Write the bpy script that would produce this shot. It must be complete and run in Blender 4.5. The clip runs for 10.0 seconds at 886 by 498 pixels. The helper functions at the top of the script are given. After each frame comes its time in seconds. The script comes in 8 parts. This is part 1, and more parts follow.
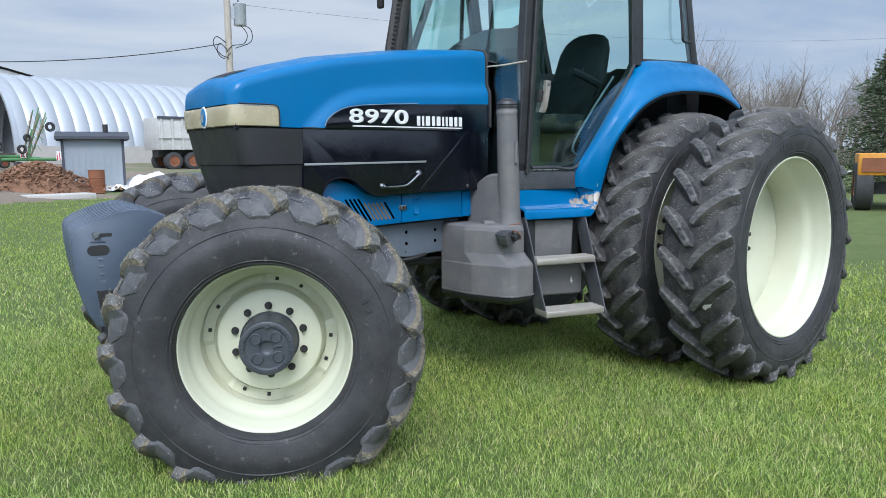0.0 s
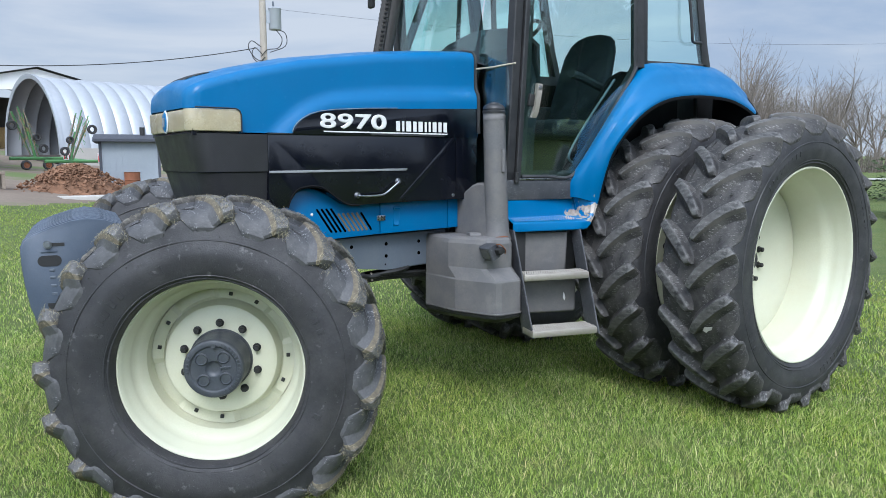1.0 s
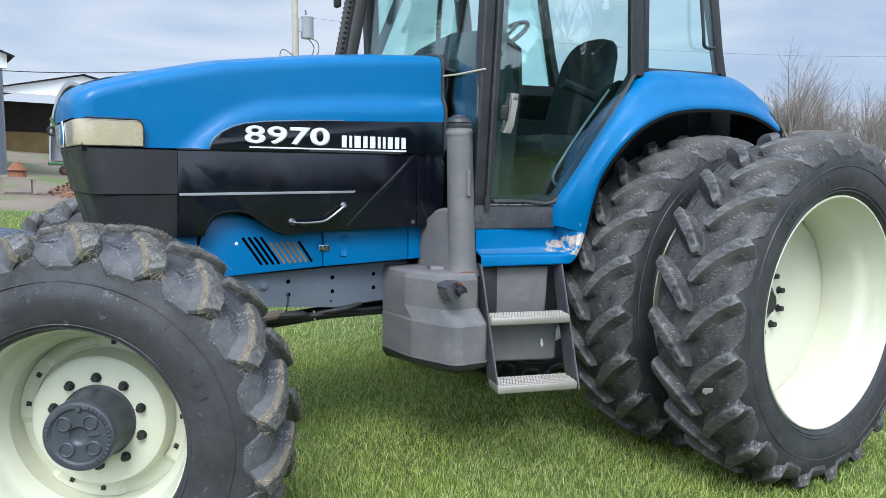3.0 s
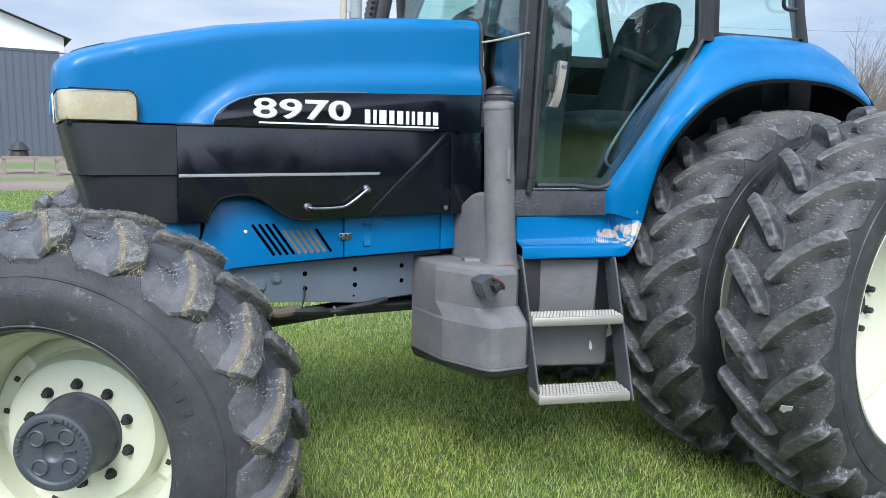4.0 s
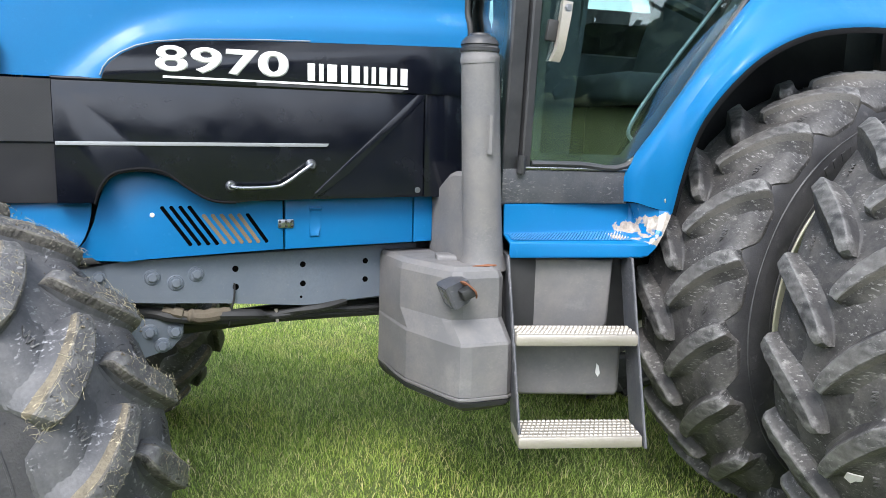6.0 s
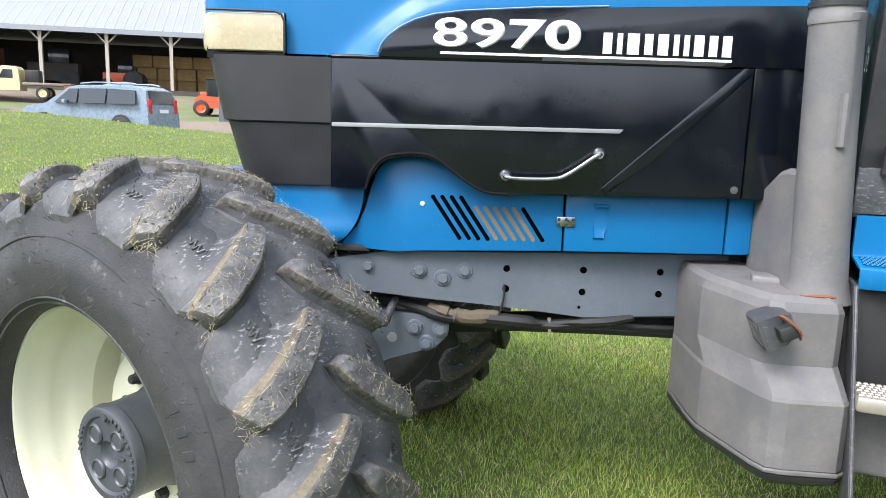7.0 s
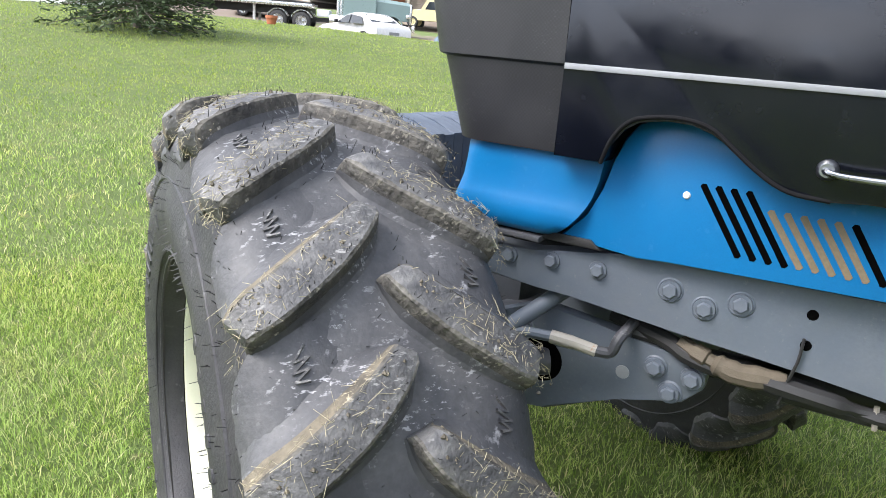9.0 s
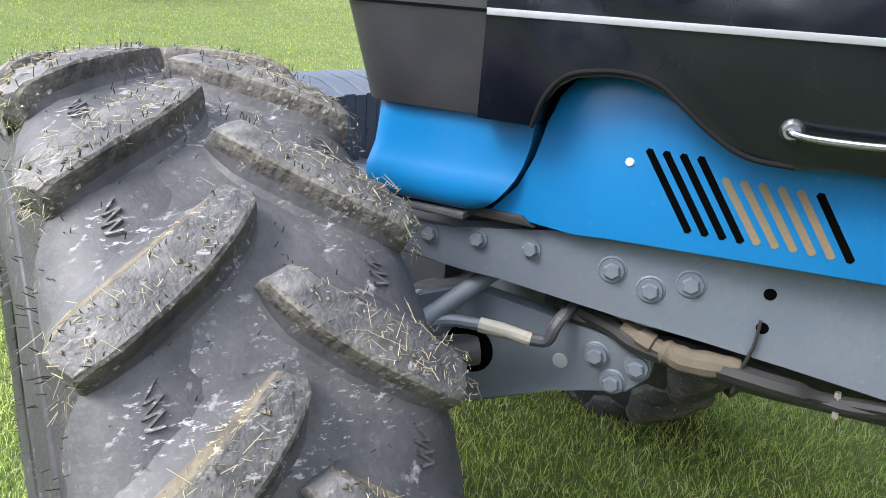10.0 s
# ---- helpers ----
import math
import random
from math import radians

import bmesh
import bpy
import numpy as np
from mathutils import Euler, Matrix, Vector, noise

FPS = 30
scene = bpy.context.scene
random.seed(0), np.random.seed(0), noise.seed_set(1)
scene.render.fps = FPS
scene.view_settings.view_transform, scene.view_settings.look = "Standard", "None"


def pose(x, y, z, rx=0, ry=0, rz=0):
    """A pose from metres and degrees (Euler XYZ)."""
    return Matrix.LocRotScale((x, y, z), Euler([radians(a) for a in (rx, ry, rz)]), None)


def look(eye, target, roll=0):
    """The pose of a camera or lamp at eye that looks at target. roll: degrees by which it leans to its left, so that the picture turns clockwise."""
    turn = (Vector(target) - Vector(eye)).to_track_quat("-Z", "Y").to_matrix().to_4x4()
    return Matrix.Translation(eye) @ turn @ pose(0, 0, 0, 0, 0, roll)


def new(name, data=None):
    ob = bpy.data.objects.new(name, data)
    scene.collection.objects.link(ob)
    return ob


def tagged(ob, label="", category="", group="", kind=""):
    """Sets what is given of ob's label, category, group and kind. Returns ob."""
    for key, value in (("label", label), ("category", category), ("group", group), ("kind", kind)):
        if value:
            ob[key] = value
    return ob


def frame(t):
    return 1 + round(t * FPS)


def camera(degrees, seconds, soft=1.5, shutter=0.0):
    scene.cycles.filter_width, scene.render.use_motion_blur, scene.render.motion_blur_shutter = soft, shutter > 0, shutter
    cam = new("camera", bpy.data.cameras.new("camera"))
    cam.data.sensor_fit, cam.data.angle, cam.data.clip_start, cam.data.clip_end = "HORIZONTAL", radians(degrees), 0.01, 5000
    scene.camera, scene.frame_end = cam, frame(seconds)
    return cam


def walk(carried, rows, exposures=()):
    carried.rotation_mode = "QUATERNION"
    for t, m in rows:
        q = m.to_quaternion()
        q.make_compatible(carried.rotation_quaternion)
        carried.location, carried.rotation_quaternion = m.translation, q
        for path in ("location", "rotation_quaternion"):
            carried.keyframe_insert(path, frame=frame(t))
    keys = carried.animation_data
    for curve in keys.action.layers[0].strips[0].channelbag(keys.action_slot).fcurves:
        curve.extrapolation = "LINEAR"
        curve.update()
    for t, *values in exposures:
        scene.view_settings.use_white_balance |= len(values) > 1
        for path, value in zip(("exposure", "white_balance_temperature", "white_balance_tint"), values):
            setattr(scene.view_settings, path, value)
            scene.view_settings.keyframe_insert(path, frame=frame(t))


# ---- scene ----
cam = camera(62.1, 10.0, 0.55)
PATH = [
    (0.0, (-1.495, -3.854, 1.512), (-0.221, -2.331, 1.264), -0.6),
    (0.5, (-1.231, -3.899, 1.53), (-0.01, -2.336, 1.276), -0.4),
    (1.0, (-1.057, -3.853, 1.53), (0.134, -2.264, 1.294), -0.2),
    (1.5, (-0.895, -3.661, 1.558), (0.287, -2.061, 1.349), 0.3),
    (2.0, (-0.755, -3.59, 1.587), (0.428, -1.987, 1.402), 0.6),
    (2.5, (-0.545, -3.609, 1.581), (0.614, -1.99, 1.398), 0.6),
    (2.7, (-0.452, -3.624, 1.591), (0.688, -1.991, 1.398), 0.6),
    (4.0, (-0.048, -3.268, 1.577), (0.942, -1.55, 1.319), 0.7),
    (4.5, (0.139, -3.17, 1.564), (1.071, -1.422, 1.287), 0.8),
    (5.0, (0.388, -3.102, 1.564), (1.246, -1.318, 1.276), 0.8),
    (5.2, (0.432, -3.082, 1.579), (1.265, -1.289, 1.274), 1.0),
    (6.3, (0.709, -2.748, 1.519), (1.479, -0.928, 1.215), 1.8),
    (6.5, (0.741, -2.692, 1.528), (1.325, -0.807, 1.203), 1.9),
    (7.0, (0.868, -2.496, 1.514), (0.816, -0.529, 1.158), 1.9),
    (7.5, (0.968, -2.314, 1.523), (0.532, -0.406, 1.113), 2.4),
    (8.0, (0.966, -2.062, 1.521), (0.369, -0.209, 1.063), 4.1),
    (8.5, (0.974, -1.886, 1.525), (0.152, -0.136, 1.013), 4.7),
    (9.0, (1.065, -1.781, 1.525), (0.097, -0.124, 0.962), 4.6),
    (9.5, (1.078, -1.702, 1.522), (0.109, -0.063, 0.913), 4.5),
    (10.0, (0.981, -1.567, 1.5), (0.202, 0.157, 0.849), 4.6),
]
walk(cam, [(t, look(eye, target, roll)) for t, eye, target, roll in PATH],
     exposures=[(0.0, 0.66, 5900, 10), (2.5, 0.82, 5900, 10), (4.5, 1.12, 6000, 11), (6.5, 1.52, 6550, 13), (8.0, 1.50, 6550, 14), (9.0, 1.54, 6600, 14), (10.0, 1.70, 6600, 14)])
# ---------------------------------------------------------------- light
world = bpy.data.worlds.new("sky")
scene.world = world
world.use_nodes = True
wn = world.node_tree.nodes
wn.clear()
wl = world.node_tree.links
w_out = wn.new("ShaderNodeOutputWorld")
w_bg = wn.new("ShaderNodeBackground")
w_bg.inputs["Strength"].default_value = 0.54
w_sky = wn.new("ShaderNodeTexSky")
w_sky.sky_type = 'NISHITA'
w_sky.sun_disc = False
w_sky.sun_elevation = radians(48)
w_sky.sun_rotation = radians(200)
w_co = wn.new("ShaderNodeTexCoord")
w_map = wn.new("ShaderNodeMapping")
w_map.inputs["Scale"].default_value = (1.0, 1.0, 4.5)
w_map.inputs["Rotation"].default_value = (0.0, radians(4), radians(30))
w_no = wn.new("ShaderNodeTexNoise")
w_no.inputs["Scale"].default_value = 2.4
w_no.inputs["Detail"].default_value = 7.0
w_no.inputs["Roughness"].default_value = 0.55
w_no.inputs["Distortion"].default_value = 0.4
w_cr = wn.new("ShaderNodeValToRGB")
w_cr.color_ramp.elements[0].position = 0.36
w_cr.color_ramp.elements[1].position = 0.60
w_cr.color_ramp.elements[0].color = (0.50, 0.60, 0.745, 1)
w_cr.color_ramp.elements[1].color = (0.78, 0.82, 0.87, 1)
w_mul = wn.new("ShaderNodeMix")
w_mul.data_type = 'RGBA'
w_mul.inputs[0].default_value = 0.90
w_str = wn.new("ShaderNodeVectorMath")
w_str.operation = 'SCALE'
w_str.inputs["Scale"].default_value = 0.10
wl.new(w_co.outputs["Generated"], w_map.inputs["Vector"])
wl.new(w_map.outputs[0], w_no.inputs["Vector"])
wl.new(w_no.outputs["Fac"], w_cr.inputs["Fac"])
wl.new(w_sky.outputs[0], w_str.inputs[0])
wl.new(w_str.outputs[0], w_mul.inputs[6])
wl.new(w_cr.outputs[0], w_mul.inputs[7])
# the cloud layer is brighter overhead than near the horizon
w_sep = wn.new("ShaderNodeSeparateXYZ")
w_zen = wn.new("ShaderNodeMapRange")
w_zen.inputs[1].default_value, w_zen.inputs[2].default_value = 0.25, 0.95
w_zen.inputs[3].default_value, w_zen.inputs[4].default_value = 1.0, 1.2
w_fin = wn.new("ShaderNodeVectorMath")
w_fin.operation = 'SCALE'
wl.new(w_co.outputs["Generated"], w_sep.inputs[0])
wl.new(w_sep.outputs["Z"], w_zen.inputs[0])
wl.new(w_mul.outputs[2], w_fin.inputs[0])
# and brighter on the side of the veiled sun
w_dot = wn.new("ShaderNodeVectorMath")
w_dot.operation = 'DOT_PRODUCT'
w_dot.inputs[1].default_value = Vector((-9, -12, 9)).normalized()
w_glow = wn.new("ShaderNodeMapRange")
w_glow.interpolation_type = 'SMOOTHSTEP'
w_glow.inputs[1].default_value, w_glow.inputs[2].default_value = -0.1, 1.0
w_glow.inputs[3].default_value, w_glow.inputs[4].default_value = 1.0, 3.3
w_both = wn.new("ShaderNodeMath")
w_both.operation = 'MULTIPLY'
wl.new(w_co.outputs["Generated"], w_dot.inputs[0])
wl.new(w_dot.outputs["Value"], w_glow.inputs[0])
wl.new(w_zen.outputs[0], w_both.inputs[0])
wl.new(w_glow.outputs[0], w_both.inputs[1])
wl.new(w_both.outputs[0], w_fin.inputs["Scale"])
wl.new(w_fin.outputs[0], w_bg.inputs["Color"])
wl.new(w_bg.outputs[0], w_out.inputs["Surface"])

sun_data = bpy.data.lights.new("sun", 'SUN')
sun_data.energy = 1.9
sun_data.angle = radians(24)
sun_data.color = (1.0, 0.97, 0.93)
sun = new("sun", sun_data)
sun.matrix_world = look((-9, -12, 16), (0, 0, 0))

# ---------------------------------------------------------------- materials
def nodes_of(name):
    m = bpy.data.materials.new(name)
    m.use_nodes = True
    nt = m.node_tree
    return m, nt.nodes, nt.links, nt.nodes["Principled BSDF"]


def mixed(n, l, fac, a, b, blend='MIX'):
    x = n.new("ShaderNodeMix")
    x.data_type, x.blend_type = 'RGBA', blend
    for i, v in ((0, fac), (6, a), (7, b)):
        if isinstance(v, (int, float)):
            x.inputs[i].default_value = v
        elif isinstance(v, tuple):
            x.inputs[i].default_value = (*v, 1) if len(v) == 3 else v
        else:
            l.new(v, x.inputs[i])
    return x.outputs[2]


def noise_fac(n, l, co, scale, lo, hi, detail=5.0, rough=0.6, stretch=None):
    src = co
    if stretch:
        mp = n.new("ShaderNodeMapping")
        mp.inputs["Scale"].default_value = stretch
        l.new(co, mp.inputs["Vector"])
        src = mp.outputs[0]
    t = n.new("ShaderNodeTexNoise")
    t.inputs["Scale"].default_value = scale
    t.inputs["Detail"].default_value = detail
    t.inputs["Roughness"].default_value = rough
    l.new(src, t.inputs["Vector"])
    r = n.new("ShaderNodeMapRange")
    r.inputs[1].default_value, r.inputs[2].default_value = lo, hi
    l.new(t.outputs["Fac"], r.inputs[0])
    return r.outputs[0]


def surface(name, base, rough=0.5, metal=0.0, vary=0.12, grain=120.0, dust=0.0, dust_col=(0.42, 0.36, 0.28),
            bump=0.05, bump_scale=300.0, spots=0.0, spot_col=(0.5, 0.5, 0.5), spot_scale=30.0, rough_var=0.12, coat=0.0, spec=0.5, big=3.0, flake=0.0, flake_col=(0.42, 0.41, 0.40), flake_at=0.44, edge=0.0, edge_col=(0.20, 0.20, 0.20)):
    """Paint, rubber, plastic, metal: two scales of colour change, dust, chips, fine relief."""
    m, n, l, p = nodes_of(name)
    co = n.new("ShaderNodeTexCoord").outputs["Object"]
    dark = tuple(c * (1 - vary) for c in base)
    light = tuple(min(1, c * (1 + vary)) for c in base)
    c = mixed(n, l, noise_fac(n, l, co, big, 0.3, 0.7), dark, light)
    c = mixed(n, l, noise_fac(n, l, co, grain, 0.35, 0.7), c, tuple(x * (1 - vary * 0.6) for x in base))
    if dust:
        d = n.new("ShaderNodeMath")
        d.operation = 'MULTIPLY'
        l.new(noise_fac(n, l, co, 7.0, 0.42, 0.75, 8.0, 0.7), d.inputs[0])
        d.inputs[1].default_value = dust
        c = mixed(n, l, d.outputs[0], c, dust_col)
    if spots:
        s = n.new("ShaderNodeMath")
        s.operation = 'MULTIPLY'
        l.new(noise_fac(n, l, co, spot_scale, 0.62, 0.70, 6.0, 0.65), s.inputs[0])
        s.inputs[1].default_value = spots
        c = mixed(n, l, s.outputs[0], c, spot_col)
    if flake:
        # short pale scrapes in patches
        f = n.new("ShaderNodeMath")
        f.operation = 'MULTIPLY'
        l.new(noise_fac(n, l, co, 55.0, 0.57, 0.64, 4.0, 0.7, (1.0, 1.0, 2.6)), f.inputs[0])
        l.new(noise_fac(n, l, co, 8.0, flake_at, flake_at + 0.14, 4.0), f.inputs[1])
        f2 = n.new("ShaderNodeMath")
        f2.operation = 'MULTIPLY'
        f2.inputs[1].default_value = flake
        l.new(f.outputs[0], f2.inputs[0])
        c = mixed(n, l, f2.outputs[0], c, flake_col)
    if edge:
        # outer edges rubbed pale, unevenly
        g = n.new("ShaderNodeMapRange")
        g.inputs[1].default_value, g.inputs[2].default_value, g.inputs[4].default_value = 0.515, 0.57, edge
        l.new(n.new("ShaderNodeNewGeometry").outputs["Pointiness"], g.inputs[0])
        e = n.new("ShaderNodeMath")
        e.operation = 'MULTIPLY'
        l.new(g.outputs[0], e.inputs[0])
        l.new(noise_fac(n, l, co, 26.0, 0.34, 0.58, 5.0, 0.65), e.inputs[1])
        c = mixed(n, l, e.outputs[0], c, edge_col)
    l.new(c, p.inputs["Base Color"])
    rr = n.new("ShaderNodeMapRange")
    rr.inputs[3].default_value, rr.inputs[4].default_value = max(0.02, rough - rough_var), min(1, rough + rough_var)
    l.new(noise_fac(n, l, co, 9.0, 0.3, 0.7), rr.inputs[0])
    l.new(rr.outputs[0], p.inputs["Roughness"])
    p.inputs["Metallic"].default_value = metal
    p.inputs["Coat Weight"].default_value = coat
    p.inputs["Coat Roughness"].default_value = 0.12
    p.inputs["Specular IOR Level"].default_value = spec
    if bump:
        t = n.new("ShaderNodeTexNoise")
        t.inputs["Scale"].default_value = bump_scale
        t.inputs["Detail"].default_value = 3.0
        l.new(co, t.inputs["Vector"])
        b = n.new("ShaderNodeBump")
        b.inputs["Strength"].default_value = bump
        b.inputs["Distance"].default_value = 0.01
        l.new(t.outputs["Fac"], b.inputs["Height"])
        l.new(b.outputs[0], p.inputs["Normal"])
    return m


def glass(name, tint, alpha_mix=0.35, rough=0.01):
    """A tinted pane: part clear, part mirror."""
    m = bpy.data.materials.new(name)
    m.use_nodes = True
    n, l = m.node_tree.nodes, m.node_tree.links
    n.clear()
    out = n.new("ShaderNodeOutputMaterial")
    tr = n.new("ShaderNodeBsdfTransparent")
    tr.inputs[0].default_value = (*tint, 1)
    gl = n.new("ShaderNodeBsdfGlossy")
    gl.inputs["Roughness"].default_value = rough
    gl.inputs["Color"].default_value = (0.9, 0.95, 0.95, 1)
    fr = n.new("ShaderNodeLayerWeight")
    fr.inputs["Blend"].default_value = 0.5
    pw = n.new("ShaderNodeMath")
    pw.operation = 'POWER'
    pw.inputs[1].default_value = 3.0
    l.new(fr.outputs["Facing"], pw.inputs[0])
    sc = n.new("ShaderNodeMath")
    sc.operation = 'MULTIPLY_ADD'
    sc.inputs[1].default_value = 0.55
    sc.inputs[2].default_value = alpha_mix
    l.new(pw.outputs[0], sc.inputs[0])
    mx = n.new("ShaderNodeMixShader")
    l.new(sc.outputs[0], mx.inputs[0])
    l.new(tr.outputs[0], mx.inputs[1])
    l.new(gl.outputs[0], mx.inputs[2])
    l.new(mx.outputs[0], out.inputs[0])
    return m


BLUE = surface("blue_paint", (0.0022, 0.121, 0.302), 0.40, vary=0.08, bump=0.004, bump_scale=60, coat=0.10, spec=0.24, spots=0.10, spot_col=(0.10, 0.25, 0.5), spot_scale=40, grain=300)
BLACK = surface("black_gloss", (0.0035, 0.0045, 0.0085), 0.20, vary=0.25, bump=0.004, bump_scale=30, coat=0.15, spec=0.40, dust=0.015, dust_col=(0.14, 0.14, 0.14), grain=200)
NOSE = surface("black_plastic", (0.016, 0.016, 0.019), 0.50, vary=0.2, bump=0.06, bump_scale=900, flake=0.12, flake_col=(0.20, 0.20, 0.20), dust=0.08, dust_col=(0.12, 0.12, 0.12))
def woven(m, size):
    """A fine woven pattern of small pits pressed into the plastic."""
    n, l = m.node_tree.nodes, m.node_tree.links
    p = n["Principled BSDF"]
    co = n.new("ShaderNodeTexCoord").outputs["Object"]
    ck = n.new("ShaderNodeTexChecker")
    ck.inputs["Scale"].default_value = 1.0 / size
    l.new(co, ck.inputs["Vector"])
    old = p.inputs["Base Color"].links[0].from_socket
    c = mixed(n, l, ck.outputs["Fac"], old, (0.55, 0.55, 0.55), 'MULTIPLY')
    l.new(mixed(n, l, 0.35, c, (0.026, 0.026, 0.028)), p.inputs["Base Color"])


woven(NOSE, 0.0042)
GREY = surface("grey_frame", (0.098, 0.118, 0.145), 0.50, vary=0.16, bump=0.05, bump_scale=160, dust=0.18, dust_col=(0.20, 0.19, 0.18), spots=0.25, spot_col=(0.22, 0.22, 0.22), spot_scale=70)
TANKM = surface("grey_plastic", (0.118, 0.116, 0.117), 0.58, vary=0.16, bump=0.08, bump_scale=420, flake=0.12, flake_col=(0.30, 0.28, 0.25), dust=0.50, dust_col=(0.205, 0.185, 0.165), spots=0.16, spot_col=(0.24, 0.225, 0.21), spot_scale=9, big=4.5)
WEIGHTM = surface("weight_paint", (0.062, 0.082, 0.115), 0.50, vary=0.12, bump=0.08, bump_scale=150, dust=0.15, dust_col=(0.16, 0.16, 0.17))
RIM = surface("cream_paint", (0.58, 0.585, 0.455), 0.42, vary=0.06, bump=0.01, bump_scale=50, dust=0.22, dust_col=(0.50, 0.44, 0.29), coat=0.2)
RUBBER = surface("tyre_rubber", (0.028, 0.028, 0.031), 0.60, vary=0.3, bump=0.12, bump_scale=220, dust=0.28, dust_col=(0.12, 0.115, 0.11), spots=0.2, spot_col=(0.22, 0.21, 0.20), spot_scale=18, big=5, spec=0.45)
WORN = surface("worn_rubber", (0.030, 0.030, 0.033), 0.58, vary=0.35, bump=0.18, bump_scale=160, dust=0.22, dust_col=(0.14, 0.13, 0.125), spots=0.25, spot_col=(0.30, 0.29, 0.29), spot_scale=22, big=6, spec=0.4)
HUBM = surface("hub_paint", (0.040, 0.046, 0.056), 0.48, vary=0.2, bump=0.08, bump_scale=120, dust=0.2, dust_col=(0.16, 0.15, 0.14))
LENS = surface("headlight_lens", (0.42, 0.37, 0.25), 0.22, vary=0.22, bump=0.02, bump_scale=90, dust=0.45, dust_col=(0.36, 0.27, 0.13), coat=0.6, big=5)
CABM = surface("cab_black", (0.020, 0.021, 0.023), 0.45, vary=0.2, bump=0.06, bump_scale=260, dust=0.2, dust_col=(0.12, 0.11, 0.11))
STEEL = surface("step_steel", (0.35, 0.32, 0.275), 0.45, metal=0.55, vary=0.15, bump=0.05, dust=0.35, dust_col=(0.50, 0.46, 0.40))
CHROME = surface("chrome", (0.32, 0.33, 0.35), 0.32, metal=1.0, vary=0.05, bump=0.01)
WHITE = surface("white_decal", (0.66, 0.66, 0.64), 0.5, vary=0.04, bump=0.01)
SILVER = surface("silver_decal", (0.24, 0.25, 0.26), 0.4, vary=0.12, bump=0.01, dust=0.3, dust_col=(0.16, 0.16, 0.16))
TAGM = surface("pale_rubber_flap", (0.40, 0.39, 0.36), 0.7, vary=0.2, bump=0.05)
NAVY = surface("deep_blue_paint", (0.0015, 0.070, 0.20), 0.5, vary=0.08, bump=0.004)
SILLM = surface("scuffed_sill", (0.045, 0.048, 0.055), 0.5, vary=0.3, bump=0.1, bump_scale=200, dust=0.3, dust_col=(0.16, 0.15, 0.15), flake=0.25)
# near-black without sheen: deep shade put into the colour
UNDER = surface("deep_shade_black", (0.007, 0.007, 0.008), 0.9, vary=0.3, bump=0.05, spec=0.15)
DARK = surface("dark_iron", (0.018, 0.018, 0.018), 0.6, vary=0.2, bump=0.05)
EXH = surface("exhaust_metal", (0.055, 0.05, 0.045), 0.55, metal=0.4, vary=0.25, bump=0.05)
GLASS = glass("tinted_glass", (0.86, 0.985, 0.965), 0.085)
SEATM = surface("seat_cloth", (0.020, 0.024, 0.032), 0.9, vary=0.2, bump=0.2)
WHEAT = surface("tan_filter", (0.14, 0.105, 0.064), 0.8, vary=0.2)
TAN = surface("tan_sleeve", (0.105, 0.086, 0.060), 0.85, vary=0.3, bump=0.2)
TWINE = surface("twine", (0.45, 0.40, 0.30), 0.9, vary=0.2)
RUST = surface("rust", (0.20, 0.075, 0.035), 0.85, vary=0.35, bump=0.2, spots=0.4, spot_col=(0.10, 0.05, 0.03))
LAMPGLASS = surface("lamp_lens", (0.16, 0.16, 0.15), 0.15, metal=0.4, vary=0.1)
LUGM = surface("lug_rubber", (0.052, 0.052, 0.055), 0.50, vary=0.4, bump=0.30, bump_scale=150, dust=0.32, dust_col=(0.16, 0.15, 0.13), spots=0.30, spot_col=(0.40, 0.39, 0.37), spot_scale=40, big=9, flake=0.55, flake_col=(0.42, 0.41, 0.39), spec=0.45, edge=0.30, edge_col=(0.34, 0.33, 0.31))
CRUMBM = surface("crumbled_lug_side", (0.030, 0.029, 0.028), 0.80, vary=0.5, bump=0.7, bump_scale=85, dust=0.55, dust_col=(0.22, 0.20, 0.165), spots=0.75, spot_col=(0.40, 0.37, 0.31), spot_scale=44, big=22, flake=0.5, flake_col=(0.40, 0.36, 0.28), spec=0.35, edge=0.45, edge_col=(0.32, 0.30, 0.26))
RINGM = surface("rusty_recess", (0.112, 0.134, 0.162), 0.55, vary=0.2, bump=0.08, bump_scale=160, spots=0.9, spot_col=(0.24, 0.15, 0.09), spot_scale=38)
CREAMF = surface("cream_fitting", (0.36, 0.335, 0.29), 0.5, vary=0.2, bump=0.05, spots=0.7, spot_col=(0.30, 0.15, 0.07), spot_scale=60)
MUDM = surface("dried_mud_on_rubber", (0.085, 0.076, 0.062), 0.85, vary=0.4, bump=0.5, bump_scale=110, dust=0.70, dust_col=(0.27, 0.225, 0.15), flake=0.85, flake_col=(0.44, 0.38, 0.26), spots=0.9, spot_col=(0.050, 0.048, 0.046), spot_scale=55, big=14, spec=0.3)
PADM = surface("dusty_pad_rubber", (0.055, 0.056, 0.061), 0.60, vary=0.35, bump=0.16, bump_scale=130, dust=0.42, dust_col=(0.15, 0.145, 0.14), spots=0.75, spot_col=(0.30, 0.30, 0.31), spot_scale=17, big=7, flake=0.70, flake_col=(0.42, 0.42, 0.43), flake_at=0.49, spec=0.40, rough_var=0.08)
# black without reflection, painted where openings would be in shade
HOLE = surface("painted_hole_shade", (0.002, 0.002, 0.002), 1.0, vary=0.1, bump=0.0, spec=0.0)


